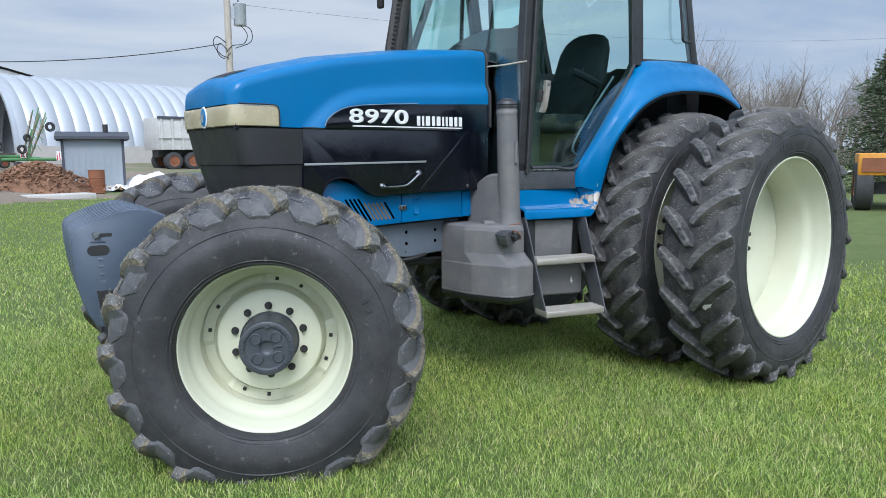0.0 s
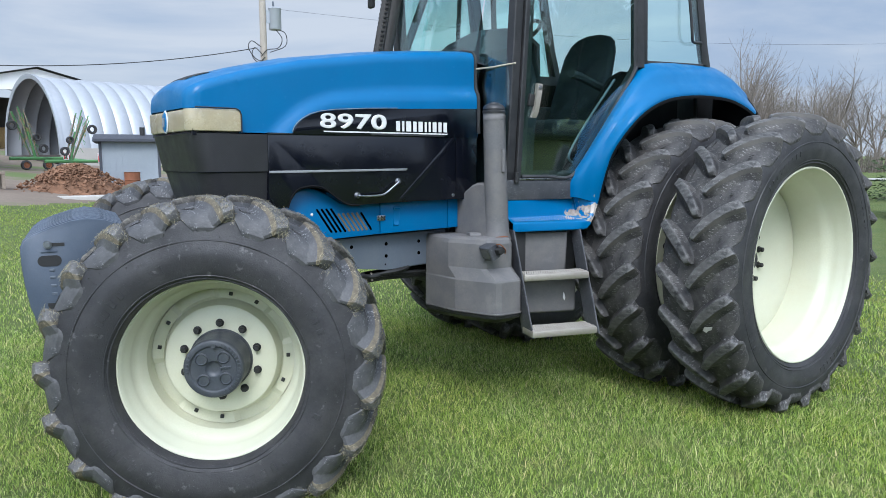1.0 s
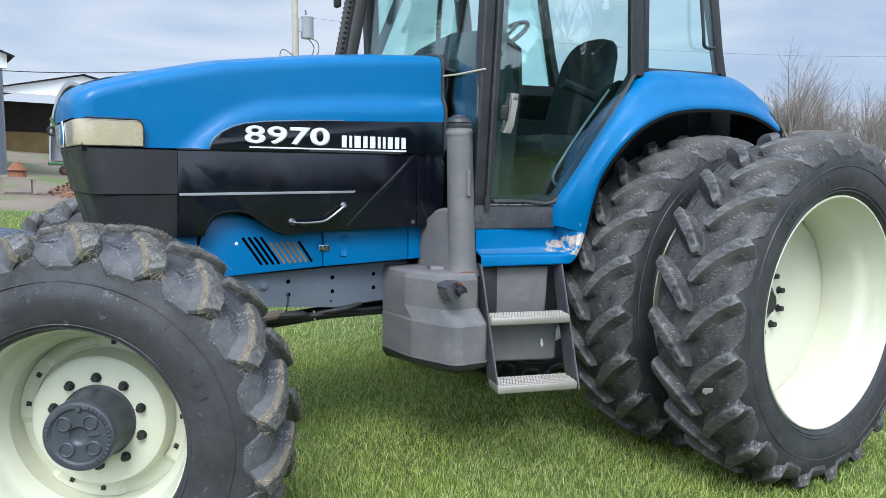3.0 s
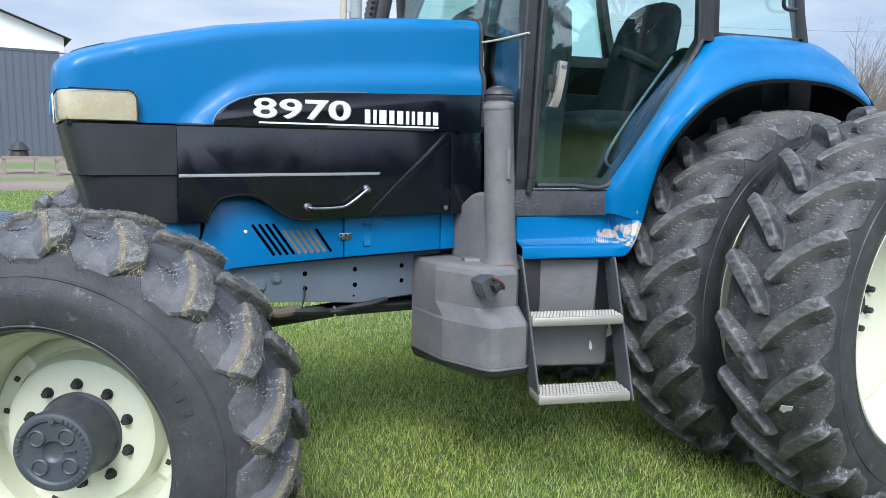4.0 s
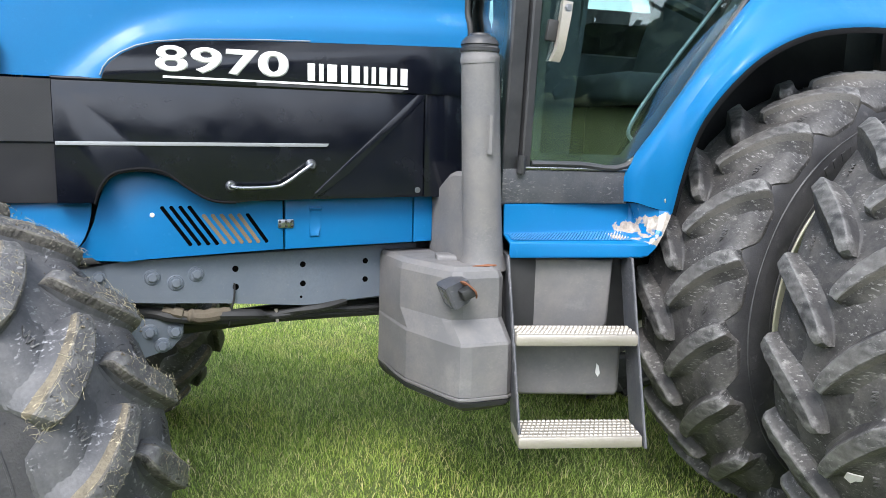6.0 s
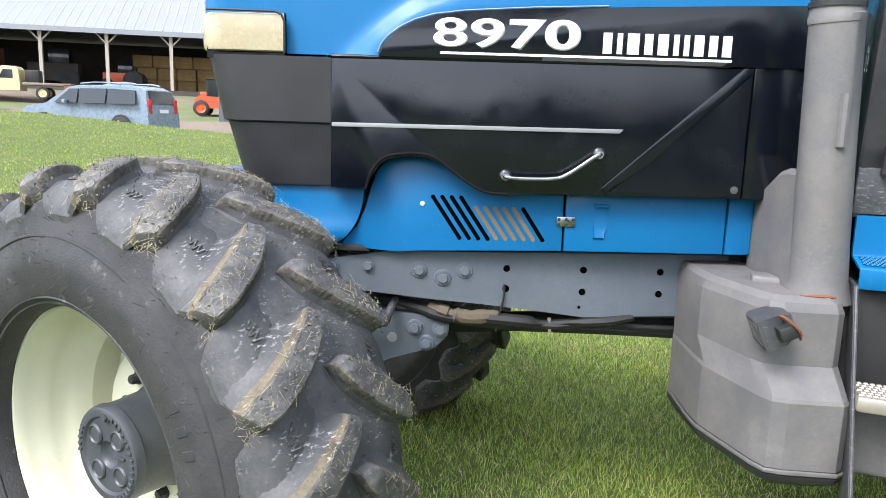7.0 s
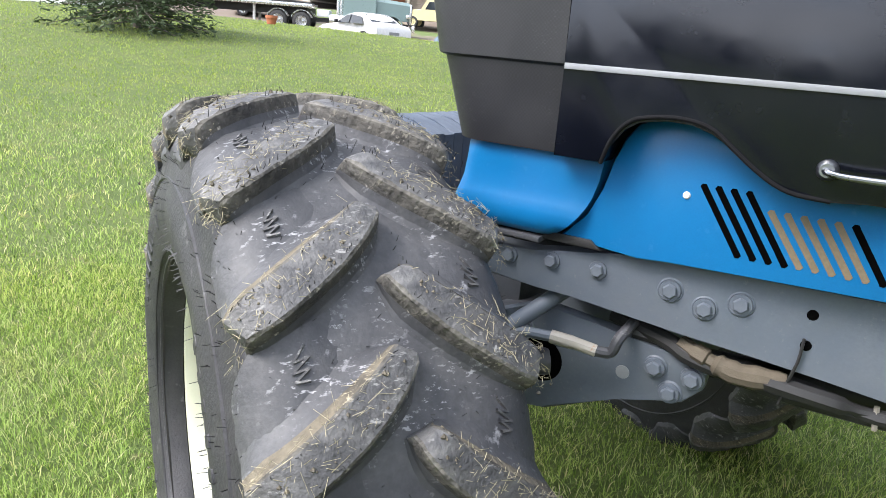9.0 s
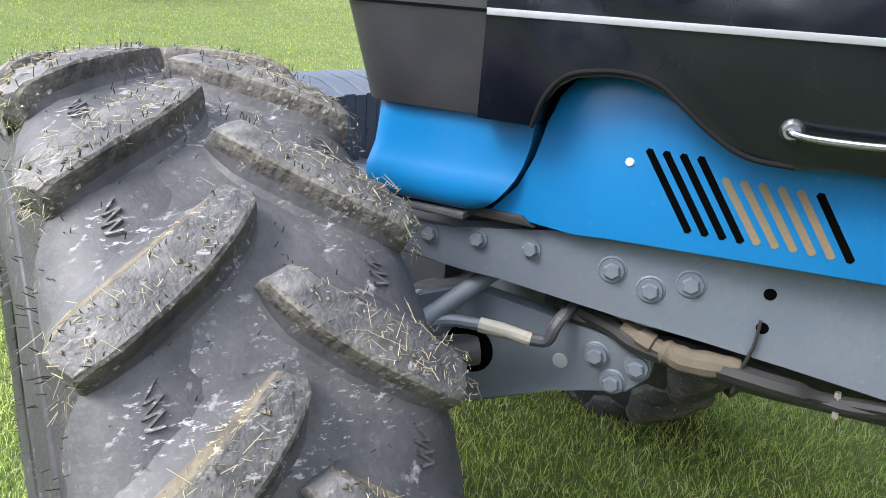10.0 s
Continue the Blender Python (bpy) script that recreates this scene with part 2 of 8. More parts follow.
def chipped_paint():
    """Blue paint with bare primer showing where feet have worn the cab's foot."""
    m = surface("chipped_blue_paint", (0.0022, 0.121, 0.302), 0.40, vary=0.08, bump=0.004, bump_scale=60, coat=0.10, spec=0.24, spots=0.10, spot_col=(0.10, 0.25, 0.5), spot_scale=40, grain=300)
    n, l = m.node_tree.nodes, m.node_tree.links
    p = n["Principled BSDF"]
    old = p.inputs["Base Color"].links[0].from_socket
    co = n.new("ShaderNodeTexCoord").outputs["Object"]
    dist = n.new("ShaderNodeVectorMath")
    dist.operation = 'DISTANCE'
    dist.inputs[1].default_value = (2.375, -0.70, 1.205)
    l.new(co, dist.inputs[0])
    near = n.new("ShaderNodeMapRange")
    near.inputs[1].default_value, near.inputs[2].default_value = 0.03, 0.20
    near.inputs[3].default_value, near.inputs[4].default_value = 0.155, -0.14
    l.new(dist.outputs["Value"], near.inputs[0])
    t = n.new("ShaderNodeTexNoise")
    t.inputs["Scale"].default_value, t.inputs["Detail"].default_value = 11.0, 4.0
    l.new(co, t.inputs["Vector"])
    add = n.new("ShaderNodeMath")
    add.operation = 'ADD'
    l.new(t.outputs["Fac"], add.inputs[0])
    l.new(near.outputs[0], add.inputs[1])
    edge = n.new("ShaderNodeMapRange")
    edge.inputs[1].default_value, edge.inputs[2].default_value = 0.610, 0.630
    l.new(add.outputs[0], edge.inputs[0])
    bare = mixed(n, l, noise_fac(n, l, co, 60, 0.35, 0.65), (0.38, 0.345, 0.31), (0.26, 0.22, 0.185))
    l.new(mixed(n, l, edge.outputs[0], old, bare), p.inputs["Base Color"])
    return m


CHIPPED = chipped_paint()
STRAW = surface("straw", (0.36, 0.32, 0.21), 0.8, vary=0.35, bump=0.0, big=30, spots=0.5, spot_col=(0.22, 0.27, 0.07), spot_scale=60)
RUBMUD = surface("dust_on_rear_rubber", (0.062, 0.059, 0.054), 0.70, vary=0.35, bump=0.3, bump_scale=130, dust=0.35, dust_col=(0.16, 0.145, 0.12), spots=0.35, spot_col=(0.30, 0.28, 0.25), spot_scale=26, big=9, spec=0.4)
RUBPAD = surface("dusty_rear_pad_rubber", (0.032, 0.031, 0.032), 0.60, vary=0.4, bump=0.15, bump_scale=140, dust=0.50, dust_col=(0.16, 0.15, 0.138), spots=0.30, spot_col=(0.34, 0.33, 0.31), spot_scale=15, big=6, flake=0.45, spec=0.32, edge=0.7, edge_col=(0.22, 0.215, 0.21))
RUBLUG = surface("dusty_lug_rubber", (0.030, 0.030, 0.031), 0.60, vary=0.4, bump=0.2, bump_scale=160, dust=0.50, dust_col=(0.17, 0.16, 0.15), spots=0.25, spot_col=(0.26, 0.25, 0.24), spot_scale=22, big=6, flake=0.45, spec=0.32, edge=0.7, edge_col=(0.22, 0.215, 0.21))

def plain(name, base, rough=0.6, metal=0.0, vary=0.15, big=0.8, grain=20.0, bump=0.02):
    """A surface seen from afar, with slow changes of tone."""
    return surface(name, base, rough, metal, vary=vary, big=big, grain=grain, bump=bump, bump_scale=30)


GALV = plain("galvanised_steel", (0.37, 0.39, 0.42), 0.42, 0.25, 0.10, 0.4, 3)
ROOFM = plain("pale_metal_roof", (0.215, 0.23, 0.25), 0.5, 0.1, 0.05, 0.3, 2)
SIDING = plain("dark_blue_siding", (0.075, 0.085, 0.105), 0.55, 0.0, 0.08)
WHITEM = plain("white_siding", (0.72, 0.72, 0.71), 0.6, 0.0, 0.05)
SHEDM = plain("grey_shed_siding", (0.25, 0.28, 0.31), 0.7, 0.0, 0.10)
SHEDROOF = plain("dark_shingle", (0.05, 0.055, 0.07), 0.8)
WOODM = plain("weathered_wood", (0.23, 0.19, 0.15), 0.85, 0.0, 0.25)
POLEM = plain("pole_wood", (0.36, 0.32, 0.27), 0.85, 0.0, 0.15, 2.0)
HAYM = plain("hay", (0.42, 0.28, 0.12), 0.95, 0.0, 0.3, 0.6, 6)
MULCHM = plain("mulch", (0.20, 0.105, 0.06), 0.95, 0.0, 0.5, 3.0, 14)
# indoor shade painted as one dark colour, for walls, floors and a tractor
SHADEM = plain("barn_inside_shade", (0.07, 0.060, 0.052), 0.95, 0.0, 0.3)
CARW = plain("white_car_paint", (0.58, 0.58, 0.58), 0.25, 0.0, 0.03, bump=0.0)
CARB = plain("pale_blue_car_paint", (0.17, 0.225, 0.28), 0.28, 0.0, 0.02, bump=0.0)
CARG = plain("sage_truck_paint", (0.17, 0.24, 0.235), 0.35, 0.0, 0.08, bump=0.0)
CARC = plain("cream_truck_paint", (0.62, 0.53, 0.30), 0.45, 0.0, 0.08, bump=0.0)
ORANGE = plain("orange_paint", (0.52, 0.085, 0.025), 0.5, 0.0, 0.15)
YORANGE = plain("yellow_orange_paint", (0.56, 0.24, 0.02), 0.45, 0.0, 0.12)
GREENM = plain("green_machine_paint", (0.08, 0.22, 0.075), 0.5, 0.0, 0.2)
WINDOW = plain("dark_car_glass", (0.02, 0.025, 0.03), 0.08)
TAILR = plain("red_tail_light", (0.50, 0.02, 0.02), 0.25)
TYREF = plain("far_tyre", (0.035, 0.035, 0.036), 0.8)
ALU = plain("bright_aluminium", (0.70, 0.70, 0.70), 0.25, 0.9, 0.06)
DUMPM = plain("dirty_pale_truck_body", (0.46, 0.45, 0.43), 0.7, 0.0, 0.2, 1.5, 8)
TERRA = plain("terracotta", (0.40, 0.13, 0.06), 0.8)
TARP = plain("white_plastic", (0.75, 0.75, 0.76), 0.5, 0.0, 0.08, 2)
BARK = plain("grey_bark", (0.17, 0.145, 0.12), 0.9, 0.0, 0.25, 1.0, 8)
NEEDLE = plain("conifer_needles", (0.050, 0.078, 0.030), 0.85, 0.0, 0.35, 1.2, 12)
HILLM = plain("far_field", (0.16, 0.20, 0.07), 0.95, 0.0, 0.2, 0.03, 0.3)
CONC = plain("concrete", (0.42, 0.40, 0.37), 0.9)
# ---------------------------------------------------------------- building tools
def mesh_from(bm, name, smooth=None):
    bmesh.ops.recalc_face_normals(bm, faces=bm.faces)
    me = bpy.data.meshes.new(name)
    bm.to_mesh(me)
    bm.free()
    if smooth is not None:
        me.shade_smooth()
        me.set_sharp_from_angle(angle=radians(smooth))
    return me


def part(name, bm, material, parent=None, label="", smooth=35, m=None):
    """One bmesh as one mesh object, under a thing or a part."""
    ob = new(name, mesh_from(bm, name, smooth))
    ob.data.materials.append(material)
    if parent is not None:
        ob.parent = parent
    if m is not None:
        ob.matrix_basis = m
    if label:
        ob["label"] = label
    return ob


def thing(name, label, category, m=None, group="", kind=""):
    ob = new(name)
    ob.empty_display_size = 0.1
    if m is not None:
        ob.matrix_basis = m
    return tagged(ob, label, category, group, kind)


def add_box(bm, x0, y0, z0, x1, y1, z1, bevel=0.0, seg=2, m=None):
    r = bmesh.ops.create_cube(bm, size=1.0)
    vs = r["verts"]
    for v in vs:
        v.co = Vector(((x0 + x1) / 2 + v.co.x * (x1 - x0), (y0 + y1) / 2 + v.co.y * (y1 - y0), (z0 + z1) / 2 + v.co.z * (z1 - z0)))
    if bevel:
        es = list({e for v in vs for e in v.link_edges})
        vs = list({v for f in bmesh.ops.bevel(bm, geom=es, offset=bevel, segments=seg, profile=0.5, affect='EDGES')["faces"] for v in f.verts} | {v for v in vs if v.is_valid})
    if m is not None:
        bmesh.ops.transform(bm, matrix=m, verts=vs)
    return bm


def box(x0, y0, z0, x1, y1, z1, bevel=0.0, seg=2, m=None):
    return add_box(bmesh.new(), x0, y0, z0, x1, y1, z1, bevel, seg, m)


def plate(pts, y0, y1, bevel=0.0, seg=2, bm=None, holes=()):
    """A polygon in x and z, thick from y0 to y1. Either of them may be a function of (x, z)."""
    bm = bm or bmesh.new()
    fa = y0 if callable(y0) else (lambda x, z: y0)
    fb = y1 if callable(y1) else (lambda x, z: y1)
    a = [bm.verts.new((x, fa(x, z), z)) for x, z in pts]
    b = [bm.verts.new((x, fb(x, z), z)) for x, z in pts]
    n = len(pts)
    front = bm.faces.new(a)
    bm.faces.new(b[::-1])
    for i in range(n):
        bm.faces.new((a[i], b[i], b[(i + 1) % n], a[(i + 1) % n]))
    if bevel:
        bmesh.ops.bevel(bm, geom=list(front.edges), offset=bevel, segments=seg, profile=0.5, affect='EDGES')
    return bm


def lathe(prof, segs=48, bm=None, axis='Y', a0=0.0, a1=None):
    """Turns a list of (radius, along) round the local y axis."""
    bm = bm or bmesh.new()
    rings = []
    full = a1 is None
    cnt = segs if full else segs + 1
    for i in range(cnt):
        a = a0 + (2 * math.pi if full else a1 - a0) * i / segs
        ca, sa = math.cos(a), math.sin(a)
        rings.append([bm.verts.new((r * ca, y, r * sa) if axis == 'Y' else (r * ca, r * sa, y)) for r, y in prof])
    for i in range(cnt if full else segs):
        p, q = rings[i], rings[(i + 1) % cnt]
        for j in range(len(prof) - 1):
            if prof[j][0] < 1e-6 and prof[j + 1][0] < 1e-6:
                continue
            bm.faces.new((p[j], q[j], q[j + 1], p[j + 1]))
    bmesh.ops.remove_doubles(bm, verts=bm.verts, dist=1e-6)
    return bm


def tube(pts, r, segs=10, bm=None, caps=True):
    """A round bar along points; r is one radius or one for each point."""
    bm = bm or bmesh.new()
    pts = [Vector(p) for p in pts]
    rs = r if isinstance(r, (list, tuple)) else [r] * len(pts)
    prev, rings = None, []
    for i, p in enumerate(pts):
        d = (pts[min(i + 1, len(pts) - 1)] - pts[max(i - 1, 0)]).normalized()
        if prev is None:
            up = Vector((0, 0, 1)) if abs(d.z) < 0.9 else Vector((1, 0, 0))
            u = d.cross(up).normalized()
        else:
            u = (prev - d * prev.dot(d)).normalized()
        prev = u
        w = d.cross(u)
        rings.append([bm.verts.new(p + rs[i] * (math.cos(2 * math.pi * k / segs) * u + math.sin(2 * math.pi * k / segs) * w)) for k in range(segs)])
    for a, b in zip(rings, rings[1:]):
        for k in range(segs):
            bm.faces.new((a[k], a[(k + 1) % segs], b[(k + 1) % segs], b[k]))
    if caps:
        bm.faces.new(rings[0][::-1])
        bm.faces.new(rings[-1])
    return bm


def loft(rows, bm=None, close=False, cap=False):
    """Faces between rows of points."""
    bm = bm or bmesh.new()
    vs = [[bm.verts.new(p) for p in r] for r in rows]
    k = len(rows[0])
    for a, b in zip(vs, vs[1:]):
        for i in range(k if close else k - 1):
            bm.faces.new((a[i], a[(i + 1) % k], b[(i + 1) % k], b[i]))
    if cap:
        bm.faces.new(vs[0][::-1])
        bm.faces.new(vs[-1])
    return bm


def thick(bm, t):
    """Gives a sheet a thickness t, away from its normals."""
    bmesh.ops.recalc_face_normals(bm, faces=bm.faces)
    bmesh.ops.solidify(bm, geom=bm.faces[:], thickness=t)
    return bm


def interp(x, table):
    xs, ys = zip(*table)
    return float(np.interp(x, xs, ys))


def smooth_pts(pts, n=6):
    """A smooth line through points (Catmull-Rom)."""
    P = [Vector(p) for p in pts]
    P = [2 * P[0] - P[1]] + P + [2 * P[-1] - P[-2]]
    out = []
    for i in range(1, len(P) - 2):
        for k in range(n):
            t = k / n
            a, b, c, d = P[i - 1:i + 3]
            out.append(0.5 * ((2 * b) + (c - a) * t + (2 * a - 5 * b + 4 * c - d) * t * t + (3 * b - a - 3 * c + d) * t ** 3))
    out.append(P[-2])
    return out


def hexbolt(r, h, bm=None, at=(0, 0, 0), washer=True):
    """A hexagon head that points to -y."""
    bm = bm or bmesh.new()
    x, y, z = at
    if washer:
        w = lathe([(0, -0.004), (r * 1.35, -0.004), (r * 1.4, 0.0)], 14)
        for v in w.verts:
            v.co += Vector(at)
        merge(bm, w)
    k = lathe([(0, -h), (r * 0.85, -h), (r, -h + 0.003), (r, 0.0)], 6)
    for v in k.verts:
        v.co += Vector(at)
    merge(bm, k)
    return bm


def merge(bm, other):
    me = bpy.data.meshes.new("tmp")
    other.to_mesh(me)
    other.free()
    bm.from_mesh(me)
    bpy.data.meshes.remove(me)
    return bm


# ---------------------------------------------------------------- ground
LAWN_EDGE = ((-80, 34), (-40, 27), (-24, 24), (-8, 20.4), (-3, 19.6), (2, 20.6), (5, 23.5), (12, 25), (30, 29), (60, 40))


def lawn_has(x, y):
    """The lawn ends at the yard to the north."""
    return y < interp(x, LAWN_EDGE)


YARD_Z = ((24, 0.38), (30, 0.45), (37, 0.70), (46, 1.05), (52, 1.40), (57, 2.35), (62, 2.62))


def ground_z(x, y):
    """The lawn falls a little along the tractor and rises gently towards the yard, which lies a step lower."""
    r = math.hypot(x, y)
    h = 0.050 - 0.017 * min(max(x, -30), 8) + 0.010 * min(y, 30)
    k = min(1.0, max(0.0, (r - 7) / 12))
    h += k * min(0.70, max(0.0, -0.040 * x + 0.008 * y))
    d = y - interp(x, LAWN_EDGE)
    if d > 0:
        west = min(1.0, max(0.0, (2 - x) / 8))
        east = min(1.0, max(0.0, (x + 12) / 14))
        h += min(d, 60) * (0.030 * (1 - east) + 0.043 * east)
        k = west * min(1.0, d / 1.2)
        h += (interp(math.hypot(x - 0.95, y + 2.35), YARD_Z) - h) * k
    return h


def soil_material():
    m, n, l, p = nodes_of("lawn_soil")
    co = n.new("ShaderNodeTexCoord").outputs["Object"]
    c = mixed(n, l, noise_fac(n, l, co, 1.3, 0.35, 0.65, 6), (0.085, 0.128, 0.024), (0.140, 0.172, 0.044))
    c = mixed(n, l, noise_fac(n, l, co, 55, 0.40, 0.75, 6), c, (0.055, 0.085, 0.020))
    c = mixed(n, l, noise_fac(n, l, co, 7, 0.60, 0.78, 6), c, (0.25, 0.215, 0.10))
    l.new(c, p.inputs["Base Color"])
    p.inputs["Roughness"].default_value = 0.95
    t = n.new("ShaderNodeTexNoise")
    t.inputs["Scale"].default_value = 60
    t.inputs["Detail"].default_value = 6
    l.new(co, t.inputs["Vector"])
    b = n.new("ShaderNodeBump")
    b.inputs["Strength"].default_value = 0.8
    b.inputs["Distance"].default_value = 0.05
    l.new(t.outputs["Fac"], b.inputs["Height"])
    l.new(b.outputs[0], p.inputs["Normal"])
    return m


LAWN = soil_material()


def yard_material():
    m, n, l, p = nodes_of("yard_gravel")
    co = n.new("ShaderNodeTexCoord").outputs["Object"]
    c = mixed(n, l, noise_fac(n, l, co, 0.35, 0.35, 0.65, 6), (0.150, 0.112, 0.084), (0.215, 0.170, 0.132))
    c = mixed(n, l, noise_fac(n, l, co, 9, 0.45, 0.75, 6), c, (0.135, 0.11, 0.085))
    c = mixed(n, l, noise_fac(n, l, co, 0.16, 0.50, 0.58, 6), c, (0.10, 0.14, 0.04))
    l.new(c, p.inputs["Base Color"])
    p.inputs["Roughness"].default_value = 0.95
    return m


YARD = yard_material()


def ground_mesh():
    ring_r = [0, 1.5, 3, 4.5, 6, 7, 8, 9, 10, 11, 12, 13, 14, 15, 16, 17] + [17.5 + 0.5 * k for k in range(36)] + [36, 37, 38.5, 40, 42, 44, 46, 48, 50, 54, 58, 62, 66, 70, 75, 80, 90, 100, 120, 150, 250, 500, 1200, 3000]
    N = 240
    bm = bmesh.new()
    rows = []
    for r in ring_r:
        if r == 0:
            rows.append([bm.verts.new((0, 0, ground_z(0, 0)))])
        else:
            rows.append([bm.verts.new((r * math.cos(a), r * math.sin(a), ground_z(r * math.cos(a), r * math.sin(a)))) for a in np.linspace(0, 2 * math.pi, N, endpoint=False)])
    for i in range(N):
        bm.faces.new((rows[0][0], rows[1][i], rows[1][(i + 1) % N]))
    for a, b in zip(rows[1:], rows[2:]):
        for i in range(N):
            f = bm.faces.new((a[i], b[i], b[(i + 1) % N], a[(i + 1) % N]))
            c = f.calc_center_median()
            if not lawn_has(c.x, c.y) and math.hypot(c.x, c.y) < 95:
                f.material_index = 1
    return bm


ground = part("ground", ground_mesh(), LAWN, None, "", 60)
ground.data.materials.append(YARD)
tagged(ground, "green spring lawn with yellowish worn patches", "lawn", kind="structure")

# ---------------------------------------------------------------- the tractor
tractor = thing("tractor", "blue and black farm tractor with cream wheels, parked on lawn", "tractor")


def tyre_parts(R, w, rim_r, lugs, lug_h, lug_w, sweep, way=1, bulge=1.0):
    """A farm tyre round the y axis: the carcass, and for each side one curved lug with the flat pad beside it."""
    Rc = R - lug_h
    hw = w / 2
    prof = [(0.0, Rc), (0.35 * hw, Rc - 0.003), (0.62 * hw, Rc - 0.012), (0.82 * hw, Rc - 0.030), (0.93 * hw, Rc - 0.058),
            (0.985 * hw, Rc - 0.10), ((0.6 + 0.4 * bulge) * hw, Rc - 0.14), (bulge * hw, Rc - (Rc - rim_r) * 0.62), ((bulge - 0.045) * hw, rim_r + 0.050), ((bulge - 0.11) * hw, rim_r + 0.022), (0.84 * hw, rim_r + 0.008), (0.76 * hw, rim_r + 0.004)]
    line = [Vector((p.x, p.y, 0)) for p in smooth_pts([(a, b, 0) for a, b in prof], 4)]
    acc = [0.0]
    for a, b in zip(line, line[1:]):
        acc.append(acc[-1] + (b - a).length)

    def on_line(s):
        k = min(max(int(np.searchsorted(acc, s)) - 1, 0), len(line) - 2)
        f = (s - acc[k]) / (acc[k + 1] - acc[k])
        t = (line[k + 1] - line[k]).normalized()
        return line[k].lerp(line[k + 1], f), Vector((-t.y, t.x, 0))

    half = math.pi / lugs
    s_sh, s_pad = acc[11], acc[19] + 0.012
    s0, s1 = 0.004, s_sh + 0.042

    def at(side, s, th, h):
        """A place h above the carcass, s from its middle along the profile."""
        p, nrm = on_line(abs(s))
        sg = side if s >= 0 else -side
        cr = p.y + nrm.y * h
        return (cr * math.cos(way * th), sg * (p.x + nrm.x * h), cr * math.sin(way * th))

    def on_lug(side, s, th, h):
        """The same, but the tread blocks keep their height over the falling shoulder."""
        p, nrm = on_line(abs(s))
        sg = side if s >= 0 else -side
        d = Vector((nrm.x * 0.45, nrm.y, 0)).normalized()
        h *= 1 + 0.16 * min(0.07, max(0.0, Rc - p.y)) / lug_h
        cr = p.y + d.y * h
        return (cr * math.cos(way * th), sg * (p.x + d.x * h), cr * math.sin(way * th))

    def mid(side, s):
        """The angle of the lug's middle line: steep near the centre, flatter at the shoulder."""
        u = max(0.0, (s - s0) / (s1 - s0))
        return (0.0 if side < 0 else half) - sweep * (u ** 0.74 if u < 1 else 1 + 0.4 * (u - 1))

    bm = bmesh.new()
    order = [(-1, s) for s in acc[::-1]] + [(1, s) for s in acc[1:]]
    n = lugs * 8
    rows = [[bm.verts.new(at(side, s, 2 * math.pi * i / n, 0.0012 * math.sin(9 * 2 * math.pi * i / n + s * 20))) for side, s in order] for i in range(n)]
    for i in range(n):
        a, b = rows[i], rows[(i + 1) % n]
        for j in range(len(order) - 1):
            f = bm.faces.new((a[j], b[j], b[j + 1], a[j + 1]))
            f.material_index = 1 if max(order[j][1], order[j + 1][1]) < s_sh + 0.045 else 0
    for side in (-1, 1):
        for s, h, wd in ((acc[-1] - 0.050, 0.004, 0.006), (acc[-1] - 0.068, 0.0025, 0.004), (s_pad + 0.030, 0.003, 0.005)):
            ring_ = [[at(side, s - wd, 2 * math.pi * i / 120, -0.001), at(side, s - wd * 0.4, 2 * math.pi * i / 120, h), at(side, s + wd * 0.4, 2 * math.pi * i / 120, h), at(side, s + wd, 2 * math.pi * i / 120, -0.001)] for i in range(121)]
            loft(ring_, bm)
        # raised moulded lettering, as plain bars
        for word in range(4):
            a0 = word * math.pi / 2 + 0.35
            for k in range(9 if word % 2 else 6):
                th, s = a0 + k * 0.030 / rim_r * 1.3, acc[-1] - 0.150 + (0.02 if word % 2 else 0)
                lw, ls = 0.009 / rim_r, 0.017
                rows_ = [[at(side, s + q, th + p, -0.001) for p in (-lw, -lw * 0.8, lw * 0.8, lw)] if abs(q) == ls else [at(side, s + q, th + p, hh) for p, hh in ((-lw, -0.001), (-lw * 0.8, 0.0022), (lw * 0.8, 0.0022), (lw, -0.001))] for q in (-ls, -ls * 0.9, ls * 0.9, ls)]
                loft(rows_, bm)
    lug_bms = []
    for side in (-1, 1):
        secs = []
        us = [0.0, 0.012, 0.035, 0.08] + [0.08 + 0.84 * k / 14 for k in range(1, 15)] + [0.955, 0.975, 0.990, 1.0]
        for k, u in enumerate(us):
            s = s0 + (s1 - s0) * u
            th = mid(side, s)
            d = 0.01
            ts, tt = (s1 - s0) * d, (mid(side, s + (s1 - s0) * d) - th) * Rc
            ln = math.hypot(ts, tt)
            ps, pt = -tt / ln, ts / ln
            end = interp(u, ((0.0, 0.35), (0.012, 0.80), (0.035, 0.95), (0.08, 1.0), (0.87, 1.0), (0.93, 0.94), (0.955, 0.85), (0.975, 0.70), (0.990, 0.45), (1.0, 0.02)))
            h = lug_h * end
            wt = lug_w * 0.5 * (0.92 + 0.22 * u) * interp(u, ((0.0, 0.55), (0.035, 0.74), (0.10, 0.88), (0.4, 1.0), (0.8, 0.92), (1.0, 0.62)))
            wob = 0.0022 * math.sin(k * 2.3 + side)
            fil = interp(u, ((0.0, 0.35), (0.15, 1.0), (0.9, 0.9), (1.0, 0.3)))
            hol = interp(u, ((0.0, 0.35), (0.2, 1.0), (0.6, 1.3), (0.95, 1.7), (1.0, 1.2)))
            sec = []
